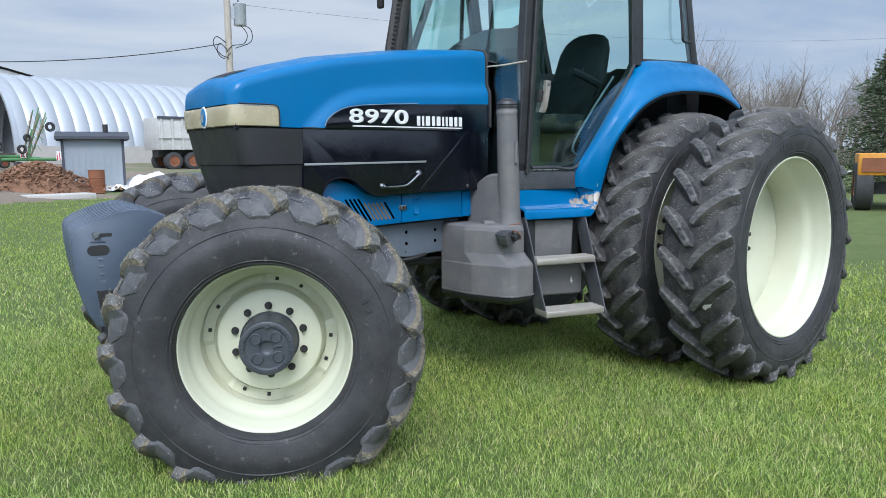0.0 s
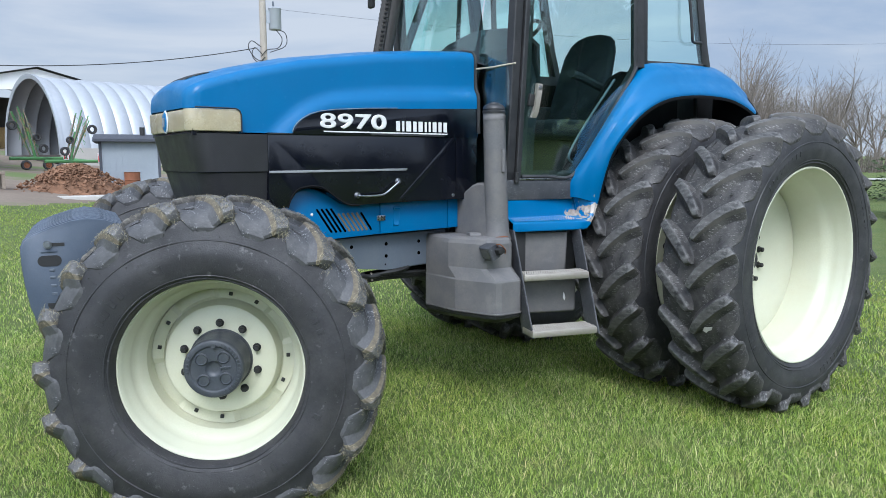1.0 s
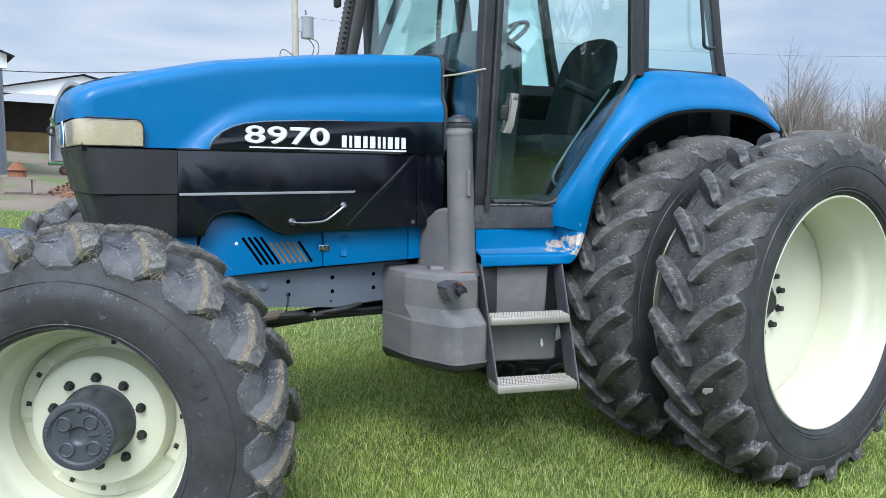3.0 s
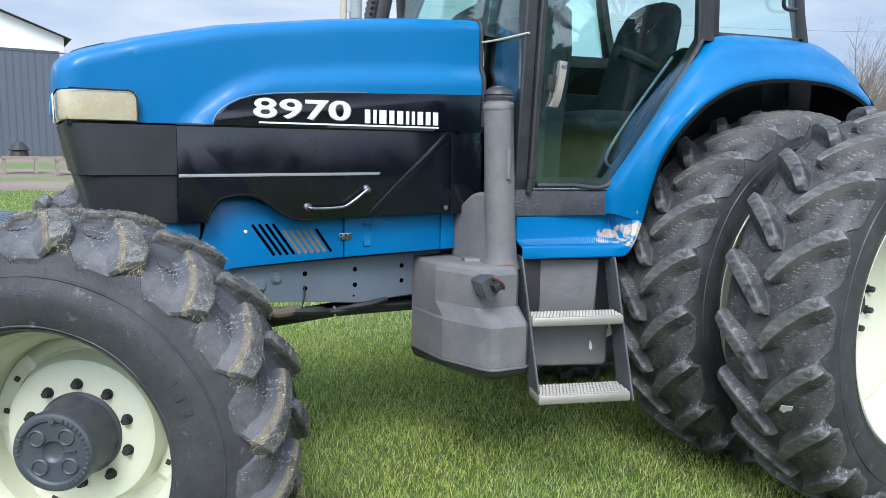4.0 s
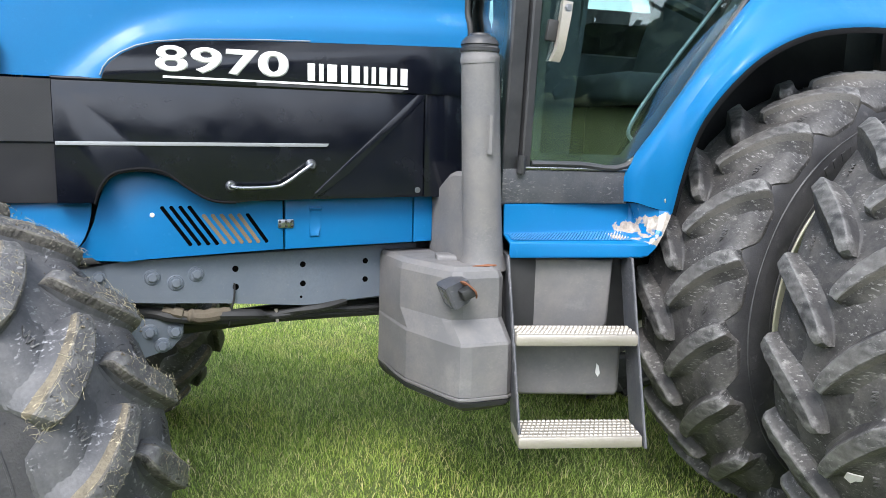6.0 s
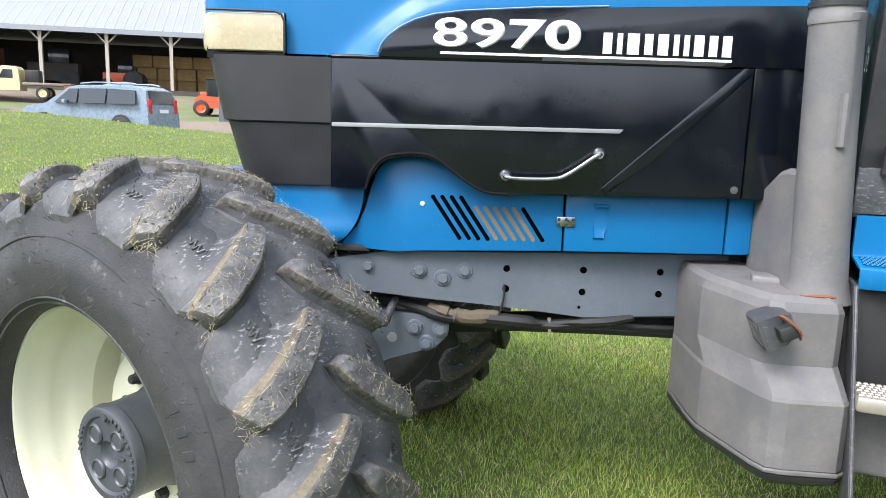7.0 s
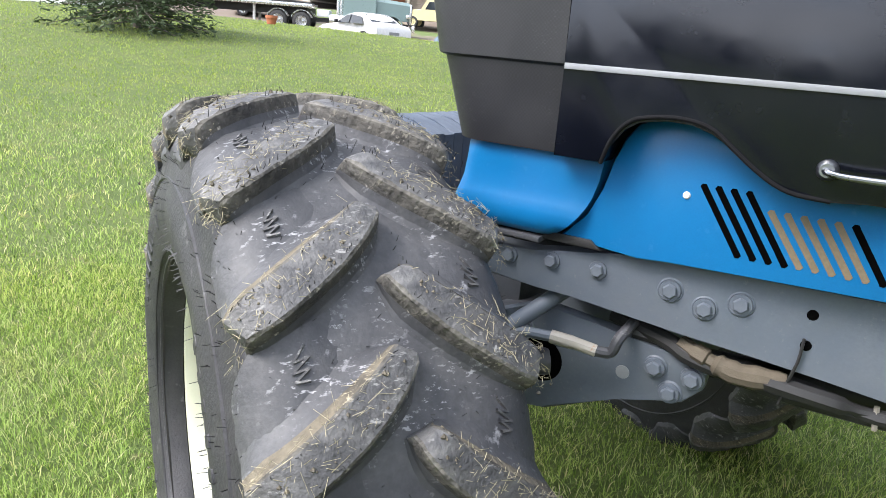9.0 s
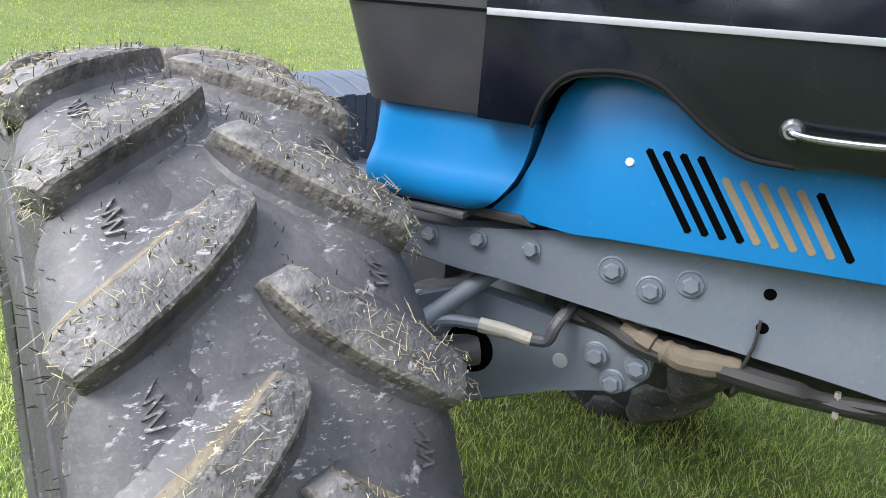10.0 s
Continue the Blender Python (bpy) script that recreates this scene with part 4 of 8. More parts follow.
# ---- black side panels, near and far
SIDE = 0.349
arch_in = [(0.578, 1.297), (0.594, 1.343), (0.616, 1.375), (0.645, 1.393), (0.70, 1.402), (0.748, 1.400), (0.787, 1.388), (0.828, 1.358), (0.868, 1.329), (0.908, 1.306), (0.945, 1.295), (0.997, 1.292), (1.06, 1.299)]
black_out = [(0.474, 1.297)] + arch_in + [(1.15, 1.300), (1.668, 1.304), (1.668, 1.672), (0.474, 1.668)]
for s in (-1, 1):
    sp = part("side_panel", plate(black_out, s * SIDE, s * 0.27, 0.006), BLACK, tractor, "glossy black engine side panel")
    rear_out = [(1.672, 1.304), (1.832, 1.30), (1.832, 1.84), (1.672, 1.835)]
    part("side_panel", plate(rear_out, s * (SIDE - 0.004), s * 0.27, 0.004), BLACK, tractor, "black rear engine cover")
    dec = [(0.612, 1.681), (0.622, 1.706), (0.640, 1.728), (0.672, 1.752), (0.715, 1.774), (0.77, 1.790), (0.86, 1.802), (1.05, 1.815), (1.253, 1.824), (1.50, 1.834), (1.668, 1.840), (1.834, 1.846), (1.834, 1.674), (0.612, 1.674)]
    part("decal_panel", plate(dec, lambda x, z: s * (hood_side(x, z) + 0.004), s * 0.30, 0.002), BLACK, tractor, "black model decal panel")
    # a thin light edge along the curve
    pts = [(x - 0.004, s * (hood_side(x, z) + 0.004), z + 0.004) for x, z in dec[:9]]
    if s < 0:
        part("edge_line", tube(pts, 0.0022, 6), SILVER, sp)
    # raised diagonal stay pressed into the panel
    diag = [(1.262, 1.322), (1.285, 1.312), (1.40, 1.40), (1.667, 1.655), (1.667, 1.672), (1.64, 1.672)]
    part("pressing", plate(diag, s * (SIDE + 0.004), s * (SIDE - 0.01), 0.004), BLACK, sp)
    corner = [(1.292, 1.312), (1.662, 1.312), (1.662, 1.652)]
    part("recessed_corner", plate(corner, lambda x, z: s * (SIDE + 0.003 - 0.030 * (1.66 - z)) if z > 1.5 else s * (SIDE + 0.0012), s * (SIDE - 0.02)), BLACK, sp, "deep black recessed corner", None)
    lip = [Vector((x, s * (SIDE - 0.002), z)) for x, z in [(0.474, 1.672), (1.60, 1.676)]]
    part("ledge", tube(lip, 0.006, 8), BLACK, sp)
    part("stripe", plate([(0.478, 1.474), (1.305, 1.480), (1.316, 1.492), (0.478, 1.486)], s * (SIDE + 0.005), s * (SIDE - 0.004), 0.002), SILVER, sp, "worn silver stripe")
    hpts = smooth_pts([(0.985, s * (SIDE - 0.005), 1.348), (0.985, s * (SIDE + 0.020), 1.347), (1.02, s * (SIDE + 0.024), 1.343), (1.12, s * (SIDE + 0.024), 1.346), (1.165, s * (SIDE + 0.024), 1.362), (1.235, s * (SIDE + 0.024), 1.412), (1.252, s * (SIDE + 0.018), 1.420), (1.252, s * (SIDE - 0.005), 1.420)], 4)
    handle = part("handle", tube(hpts, 0.0058, 10), CHROME, sp, "bent chrome grab handle")
    for hx, hz in ((0.985, 1.348), (1.252, 1.42)):
        part("handle_foot", lathe([(0.0, -0.012), (0.012, -0.012), (0.017, -0.006), (0.019, 0.0)], 16), CHROME, handle, "", 30, pose(hx, s * (SIDE), hz, 0, 0, 0 if s < 0 else 180))
    for sx, sz in ((1.645, 1.33),):
        part("screw", hexbolt(0.008, 0.008), CHROME, sp, "", 30, pose(sx, s * SIDE, sz, 0, 0, 0 if s < 0 else 180))

side_ob = [o for o in tractor.children if o.name.startswith("decal_panel")][0]


def letters(text, x0, x1, z0, z1, y, mat, parent, label, fat=0.0):
    cu = bpy.data.curves.new("model_number", 'FONT')
    cu.body = text
    cu.size = 1.0
    cu.extrude = 0.002
    cu.bevel_depth = fat
    cu.bevel_resolution = 0
    cu.space_character = 1.06
    tmp = new("tmp_text", cu)
    dg = bpy.context.evaluated_depsgraph_get()
    me = bpy.data.meshes.new_from_object(tmp.evaluated_get(dg))
    bpy.data.objects.remove(tmp)
    co = np.array([v.co[:] for v in me.vertices])
    lo, hi = co.min(0), co.max(0)
    for v in me.vertices:
        v.co = ((v.co.x - lo[0]) / (hi[0] - lo[0]) * (x1 - x0) + x0, y - max(-0.003, min(0.003, v.co.z * 0.1)), (v.co.y - lo[1]) / (hi[1] - lo[1]) * (z1 - z0) + z0)
    me.materials.append(mat)
    ob = new("model_number", me)
    ob.parent = parent
    ob["label"] = label
    return ob


DY = -(0.349 + 0.0065)
letters("8970", 0.762, 1.178, 1.703, 1.788, DY, WHITE, side_ob, "white model number 8970", 0.035)
part("underline", box(0.757, DY - 0.001, 1.686, 1.600, DY + 0.003, 1.693), WHITE, side_ob, "white underline")
part("underline_shadow", plate([(0.757, 1.676), (1.575, 1.675), (1.592, 1.685), (0.757, 1.685)], DY, DY + 0.002), CABM, side_ob)
# the maker's name, as plain bars
xb = 1.240
for k, wd in enumerate((0.028, 0.018, 0.036, 0.026, 0.032, 0.018, 0.018, 0.030, 0.026, 0.028)):
    bb = bmesh.new()
    add_box(bb, xb, DY - 0.001, 1.700, xb + wd - 0.003, DY + 0.003, 1.757)
    part("name_bar", bb, WHITE, side_ob, "white bar", None)
    xb += wd * 1.08 + 0.009

# ---- blue lower panels
LOW = 0.281
arch = [(0.480, 1.110), (0.548, 1.170), (0.575, 1.230), (0.588, 1.300), (0.602, 1.345), (0.628, 1.378), (0.665, 1.391), (0.74, 1.390), (0.795, 1.376), (0.84, 1.350), (0.89, 1.316), (0.935, 1.294), (0.98, 1.288), (1.168, 1.296),
        (1.170, 1.120), (0.90, 1.112), (0.72, 1.105), (0.66, 1.100)]
for s in (-1, 1):
    # front apron, with rounded foot
    rows = []
    for z, out, x0, x1 in ((1.330, 0.284, 0.232, 0.566), (1.292, 0.292, 0.225, 0.566), (1.25, 0.294, 0.222, 0.562), (1.21, 0.297, 0.218, 0.552), (1.185, 0.304, 0.212, 0.542), (1.165, 0.312, 0.208, 0.530), (1.145, 0.314, 0.208, 0.514), (1.125, 0.310, 0.212, 0.490), (1.112, 0.298, 0.222, 0.462), (1.108, 0.270, 0.25, 0.44)):
        r = []
        for k in range(7):
            a = math.pi / 2 * k / 6
            r.append((x0 + 0.06 - 0.06 * math.sin(a) if False else x0 + 0.05 * (1 - math.cos(math.pi / 2 - a)), s * (out - 0.05 * (1 - math.sin(math.pi / 2 - a))), z))
        r = [(x0, s * 0.16, z)] + r[::-1] + [(x0 + (x1 - x0) * f, s * out, z) for f in (0.4, 0.7, 0.9)] + [(x1, s * (out - 0.006), z), (x1, s * 0.22, z)]
        rows.append(r)
    apron = part("apron", loft(rows), BLUE, tractor, "blue apron under the nose", 40)
    part("apron_strip", plate([(0.225, 1.106), (0.45, 1.106), (0.45, 1.094), (0.225, 1.098)], s * 0.312, s * 0.20, 0.002), SILLM, apron, "scuffed dark steel strip")
    fp = part("service_panel", plate(arch, s * LOW, s * 0.255, 0.005), BLUE, tractor, "blue lower panel with slanted vent slots")
    bead = smooth_pts([(0.577, s * 0.345, 1.296), (0.594, s * 0.3505, 1.345), (0.616, s * 0.3505, 1.377), (0.645, s * 0.3505, 1.395), (0.70, s * 0.3505, 1.404), (0.748, s * 0.3505, 1.402), (0.787, s * 0.3505, 1.390), (0.828, s * 0.3505, 1.360), (0.868, s * 0.3505, 1.331), (0.908, s * 0.3505, 1.308), (0.945, s * 0.3505, 1.297), (1.0, s * 0.346, 1.294)], 3)
    # near-black tube painted in for the dark recess along the arch
    part("arch_bead", tube(bead, 0.0045, 8), UNDER, fp, "near-black bead for the dark recess over the panel")
    part("foot_lip", plate([(0.40, 1.118), (0.56, 1.118), (0.585, 1.098), (0.40, 1.098)], s * 0.286, s * 0.22, 0.003), DARK, fp)
    for k in range(10):
        if k < 4:
            xt, zt, xb, zb = 0.774 + 0.0285 * k, 1.279, 0.858 + 0.0287 * k, 1.144
        else:
            xt, zt, xb, zb = 0.904 + 0.0288 * (k - 4), 1.250, 0.970 + 0.0280 * (k - 4), 1.146
        sl = [(xt - 0.004, zt), (xt + 0.004, zt), (xt + 0.0075, zt - 0.006), (xb + 0.0075, zb + 0.006), (xb + 0.003, zb), (xb - 0.004, zb), (xb - 0.0075, zb + 0.006), (xt - 0.0075, zt - 0.006)]
        # the black slots are flat plates; their inner shade is only colour
        part("vent_slot", plate(sl, s * (LOW + 0.0012), s * (LOW - 0.004)), HOLE if k < 4 or k == 9 else WHEAT, fp, "", None)
    part("rivet", lathe([(0.0, -0.004), (0.0055, -0.004), (0.008, 0.0)], 14), WHITE, fp, "pale rivet", 30, pose(0.743, s * LOW, 1.250, 0, 0, 0 if s < 0 else 180))
    dp = part("service_door", plate([(1.176, 1.297), (1.655, 1.302), (1.655, 1.128), (1.176, 1.120)], s * LOW, s * 0.255, 0.004), BLUE, tractor, "blue service door")
    part("door_filler", plate([(1.661, 1.302), (1.735, 1.302), (1.735, 1.130), (1.661, 1.128)], s * LOW, s * 0.255, 0.004), BLUE, tractor, "blue closing plate")
    # a shallow cup for the fingers, its floor turned up at the foot
    cup = []
    for z, d, e in ((1.268, 0.0, 0.0), (1.266, 0.011, 0.001), (1.261, 0.012, 0.004), (1.254, 0.0006, 0.006), (1.200, 0.0006, 0.006), (1.178, 0.007, 0.005), (1.166, 0.011, 0.002), (1.160, 0.0, 0.0)):
        cut = 0.010 if z < 1.18 else 0.0
        cup.append([(1.262, s * LOW, z), (1.263, s * (LOW + d), z), (1.264 + e, s * (LOW + d * 0.6 + 0.0004), z), (1.303 - e - cut, s * (LOW + d * 0.6 + 0.0004), z), (1.304 - cut, s * (LOW + d), z), (1.305 - cut, s * LOW, z)])
    part("finger_cup", loft(cup), BLUE, dp, "moulded finger recess", 30)
    part("latch", box(1.150, s * LOW - 0.006, 1.196, 1.205, s * LOW + 0.006, 1.226, 0.003), CHROME, dp, "small chrome over-centre latch")
    lb = bmesh.new()
    for zz in (1.203, 1.219):
        for xx in (1.156, 1.178, 1.199):
            add_box(lb, xx - 0.004, s * LOW - 0.012, zz - 0.004, xx + 0.004, s * LOW + 0.012, zz + 0.004, 0.002)
    part("latch", lb, DARK, dp)

# ---- frame rails, bolted
RAIL = [(0.24, 1.065), (0.42, 1.062), (0.64, 1.096), (1.76, 1.124), (1.76, 0.903), (1.26, 0.897), (1.07, 0.919), (0.92, 0.934), (0.77, 0.946), (0.63, 0.961), (0.52, 0.973), (0.44, 0.976), (0.24, 0.990)]
for s in (-1, 1):
    fy = lambda x, z: s * (0.249 - 0.066 * (x - 0.74))
    fb = lambda x, z: s * (0.189 - 0.066 * (x - 0.74))
    rail = part("frame_rail", plate(RAIL, fy, fb, 0.014, 3), GREY, tractor, "dark blue-grey steel frame rail")
    for x, z in ((0.737, 1.038), (0.811, 1.014), (0.879, 1.040)):
        part("recess_ring", lathe([(0.0, 0.0005), (0.019, 0.0005), (0.025, -0.003), (0.029, 0.001)], 22), RINGM, rail, "", 30, pose(x, fy(x, z), z, 0, 0, 3.8 if s < 0 else 180))
        part("rail_bolt", hexbolt(0.0165, 0.012), GREY, rail, "", 30, pose(x, fy(x, z) - s * -0.002, z, 0, 20, 3.8 if s < 0 else 180))
    for x, z in ((0.365, 1.040), (0.468, 1.048), (0.577, 1.048)):
        part("rail_bolt", hexbolt(0.015, 0.014), GREY, rail, "", 30, pose(x, fy(x, z), z, 0, 10, 3.8 if s < 0 else 180))
    for x, z in ((1.010, 1.05), (1.252, 1.051), (1.496, 1.05), (1.010, 0.985), (1.252, 0.980), (1.496, 0.979), (1.245, 0.93)):
        r = 0.0110 if z > 0.95 else 0.005
        # flat black disc on the rail, painted as the shade inside a hole
        part("rail_hole", lathe([(0.0, -0.0012), (r, -0.0012), (r, 0.002)], 16), HOLE, rail, "", None, pose(x, fy(x, z), z, 0, 0, 3.8 if s < 0 else 180))
engine = part("engine_block", box(0.50, -0.185, 0.93, 1.85, 0.185, 1.64, 0.03), DARK, tractor, "dark engine behind the panels")
part("gearbox", box(1.75, -0.30, 0.72, 3.5, 0.30, 1.28, 0.06), DARK, tractor, "dark transmission housing")

# ---- axle bracket, shafts and hoses under the frame
for s in (-1, 1):
    br = [(0.30, 0.86), (0.40, 0.905), (0.463, 0.912), (0.567, 0.902), (0.66, 0.890), (0.765, 0.881), (0.81, 0.874), (0.836, 0.855), (0.832, 0.815), (0.791, 0.770), (0.64, 0.735), (0.47, 0.645), (0.36, 0.63)]
    bk = part("axle_bracket", plate(br, s * 0.205, s * 0.165, 0.006), GREY, tractor, "grey steel axle bracket plate")
    for x, z in ((0.724, 0.840), (0.807, 0.836), (0.764, 0.789), (0.398, 0.843)):
        part("bolt_boss", lathe([(0.0, -0.004), (0.024, -0.004), (0.027, -0.002), (0.028, 0.002)], 22), GREY, bk, "", 30, pose(x, s * 0.205, z, 0, 0, 0 if s < 0 else 180))
        part("bracket_bolt", hexbolt(0.017, 0.014), GREY, bk, "", 30, pose(x, s * 0.2125, z, 0, 15, 0 if s < 0 else 180))
    part("bracket_hole", lathe([(0.0, -0.0015), (0.016, -0.0015), (0.017, 0.002)], 18), SILVER, bk, "", 30, pose(0.652, s * 0.205, 0.803, 0, 0, 0 if s < 0 else 180))
    # no opening is cut: a black disc gives the hole's darkness
    part("bracket_hole", lathe([(0.0, -0.0015), (0.056, -0.0015), (0.058, 0.002)], 28), HOLE, bk, "", 30, pose(0.447, s * 0.205, 0.773, 0, 0, 0 if s < 0 else 180))
# added dark block that stands in for the shadow between the rails
part("shade_block", box(0.30, -0.135, 0.925, 1.62, 0.135, 1.13, 0.03), DARK, tractor, "dark block filling the shadow between the rails")
part("drive_shaft", tube([(0.35, 0.02, 0.74), (0.80, 0.0, 0.80), (1.3, 0.0, 0.83), (1.9, 0.0, 0.85)], 0.035, 14), DARK, tractor, "black front drive shaft guard")
part("drive_shaft", tube([(0.33, -0.300, 0.756), (0.462, -0.196, 0.772)], 0.036, 18), SILLM, tractor, "black steering shaft")
part("steering_cylinder", tube([(0.345, -0.37, 0.828), (0.375, -0.33, 0.855), (0.485, -0.20, 0.962)], 0.020, 14), GREY, tractor, "grey steering cylinder")
hose = part("hydraulic_hose", tube(smooth_pts([(0.33, -0.35, 0.80), (0.36, -0.33, 0.835), (0.42, -0.30, 0.868), (0.50, -0.28, 0.872)], 5), 0.013, 10), GREY, tractor, "grey hydraulic hose")
part("hose_fitting", tube([(0.495, -0.281, 0.872), (0.545, -0.272, 0.868), (0.55, -0.271, 0.868), (0.60, -0.262, 0.860)], [0.016, 0.016, 0.0145, 0.0145], 10), CREAMF, hose, "cream hose fitting with a rust band")
part("hose_elbow", tube(smooth_pts([(0.60, -0.262, 0.86), (0.632, -0.255, 0.864), (0.645, -0.25, 0.90), (0.66, -0.20, 0.93)], 4), 0.013, 10), SILLM, hose)
hose2 = part("hydraulic_hose", tube(smooth_pts([(0.60, -0.16, 0.92), (0.74, -0.20, 0.905), (0.80, -0.22, 0.89), (0.92, -0.215, 0.872), (1.05, -0.20, 0.86), (1.35, -0.15, 0.845), (1.75, -0.12, 0.83)], 5), 0.020, 10), DARK, tractor, "black hose bundle tied under the rail")
part("hose_sleeve", tube(smooth_pts([(0.845, -0.226, 0.896), (0.865, -0.228, 0.891), (0.90, -0.230, 0.886), (0.945, -0.228, 0.890), (0.99, -0.222, 0.893)], 3), [0.014, 0.021, 0.025, 0.022, 0.024, 0.026, 0.023, 0.024, 0.026, 0.024, 0.021, 0.022, 0.018], 10), TAN, hose2, "worn tan hose sleeve")
part("hose_fitting", tube([(0.77, -0.21, 0.915), (0.80, -0.222, 0.907), (0.803, -0.222, 0.906), (0.83, -0.226, 0.899), (0.833, -0.226, 0.898), (0.855, -0.228, 0.893)], [0.017, 0.017, 0.022, 0.022, 0.016, 0.016], 6), TAN, hose2)
hose3 = part("hydraulic_hose", tube(smooth_pts([(0.66, -0.19, 0.90), (0.86, -0.19, 0.893), (1.04, -0.185, 0.878), (1.16, -0.20, 0.862), (1.30, -0.18, 0.872), (1.46, -0.16, 0.858), (1.75, -0.13, 0.850)], 5), 0.014, 8), DARK, tractor, "black hose sagging under the rail")
part("hose_clip", tube([(1.155, -0.202, 0.888), (1.16, -0.203, 0.838)], 0.006, 6), STEEL, hose3, "bare wire clip")
hose4 = part("hydraulic_hose", tube(smooth_pts([(0.95, -0.23, 0.888), (1.06, -0.225, 0.880), (1.14, -0.20, 0.868), (1.22, -0.20, 0.876), (1.33, -0.205, 0.885), (1.42, -0.19, 0.90)], 5), [0.020] * 8 + [0.012] * 9 + [0.017] * 9, 8), DARK, tractor, "black wrapped cable loom")
part("cable_tie", tube(smooth_pts([(1.005, -0.237, 1.00), (1.003, -0.240, 0.95), (0.99, -0.235, 0.89), (0.985, -0.23, 0.845)], 3), 0.0035, 6), DARK, tractor, "black cable tie")

# ---- front axle, steered as one piece with its weights
AX = Matrix(((-0.983, -0.186, 0, 0.28), (0.186, -0.983, 0, 0.29), (0, 0, 1, 0), (0, 0, 0, 1)))  # x forward, y to the near side
axle = part("front_axle", tube([(0, -0.80, 0.66), (0, -0.35, 0.66), (0, -0.3, 0.66), (0, 0.3, 0.66), (0, 0.35, 0.66), (0, 0.80, 0.66)], [0.075, 0.085, 0.13, 0.13, 0.085, 0.075], 20), HUBM, tractor, "dark front axle beam", 35, AX)
part("weight_carrier", box(0.0, -0.2, 0.72, 0.55, 0.2, 0.90, 0.02), HUBM, tractor, "dark weight carrier", 35, AX)
shelf = part("carrier_plate", box(0.02, -0.46, 0.985, 0.40, 0.30, 1.045, 0.018, 3), WEIGHTM, tractor, "grey top plate between nose and weights", 35, AX)
for k in range(14):
    part("plate_dash", box(0.345, -0.43 + k * 0.05, 1.044, 0.353, -0.40 + k * 0.05, 1.0475), DARK, shelf, "", None)
wprof = [(0.36, 1.222), (0.45, 1.252), (0.527, 1.265), (0.60, 1.250), (0.684, 1.222), (0.76, 1.190), (0.800, 1.160), (0.814, 1.125), (0.812, 1.05), (0.803, 0.95), (0.785, 0.84), (0.757, 0.74), (0.72, 0.680), (0.66, 0.665), (0.36, 0.70)]
for k in range(22):
    y1 = 0.359 - k * 0.045
    f = 1.0 + (0.012 if k % 2 else 0.0)
    wb = plate([(0.36 + (x - 0.36) * f, z + (0.004 if k % 2 and z > 1.1 else 0)) for x, z in wprof], y1, y1 - 0.043, 0.006)
    wt = part("suitcase_weight", wb, WEIGHTM, tractor, "dark blue-grey suitcase weight", 35, AX)
    if k == 0:
        sl = lathe([(0.0, 0.0), (0.030, 0.0), (0.034, -0.003), (0.038, 0.001)], 24)
        for v in sl.verts:
            v.co.x *= 1.0
        eye = [(0.72 + 0.026 * math.cos(a) + (0.0 if abs(a) < 1.571 else -0.05), 1.065 + 0.026 * math.sin(a)) for a in np.linspace(-math.pi, math.pi, 28, endpoint=False)]
        part("grip_hole", plate(eye, 0.3615, 0.352), DARK, wt, "dark grip hole", None)
        part("clamp_slot", plate([(0.715, 1.150), (0.628, 1.150), (0.628, 1.134), (0.715, 1.134)], 0.3612, 0.352), DARK, wt, "", None)
        part("clamp_bolt", hexbolt(0.014, 0.02), CHROME, wt, "bright clamp bolt", 30, pose(0.700, 0.3615, 1.142, 0, 0, 180))
        part("cast_rib", plate([(0.73, 1.114), (0.66, 1.114), (0.66, 1.106), (0.73, 1.106)], 0.364, 0.352, 0.002), WEIGHTM, wt)
        for xx, zz in ((0.688, 1.02), (0.686, 0.985), (0.684, 0.945), (0.682, 0.905)):
            part("cast_mark", box(xx - 0.012, 0.355, zz - 0.006, xx + 0.012, 0.3625, zz + 0.006, 0.002), GREY, wt, "", None)
        part("cast_pocket", plate([(0.715, 0.86), (0.60, 0.86), (0.60, 0.75), (0.700, 0.75)], 0.3608, 0.352), DARK, wt, "", None)

# ---- plastic tank beside the frame, with its filler stack and work lamp
def ring(z, ins, step):
    o = 0.080 if step else 0.0
    base = [(1.556 + ins * 0.4, -0.19), (1.556 + ins, -0.40 + o * 0.6), (1.560 + ins, -0.477 + o * 0.8), (1.632 + ins * 0.9, -0.700 + o + ins * 0.4), (1.652 + ins * 0.7, -0.736 + o + ins), (1.69, -0.748 + o + ins), (1.820 - ins * 0.6, -0.756 + o + ins), (1.842 - ins, -0.74 + o + ins), (1.848 - ins, -0.19)]
    return [(x, y, z) for x, y in base]


tk = loft([ring(0.628, 0.035, False), ring(0.640, 0.014, False), ring(0.665, 0.003, False), ring(0.668, 0.0, False), ring(0.675, 0.0, False), ring(0.842, 0.0, False), ring(0.852, 0.004, False), ring(0.915, 0.0, True), ring(1.055, 0.0, True), ring(1.078, 0.008, True), ring(1.092, 0.03, True)], close=True, cap=True)
tank = part("fuel_tank", tk, TANKM, tractor, "faded grey moulded plastic tank beside the step", 14)
part("tank_strap", loft([ring(0.655, -0.004, False), ring(0.662, -0.006, False), ring(0.668, -0.004, False)], close=True), TANKM, tank)
part("tank_foot", loft([ring(0.600, 0.06, False), ring(0.632, 0.004, False), ring(0.650, -0.003, False)], close=True, cap=True), CABM, tank, "black tank skid")
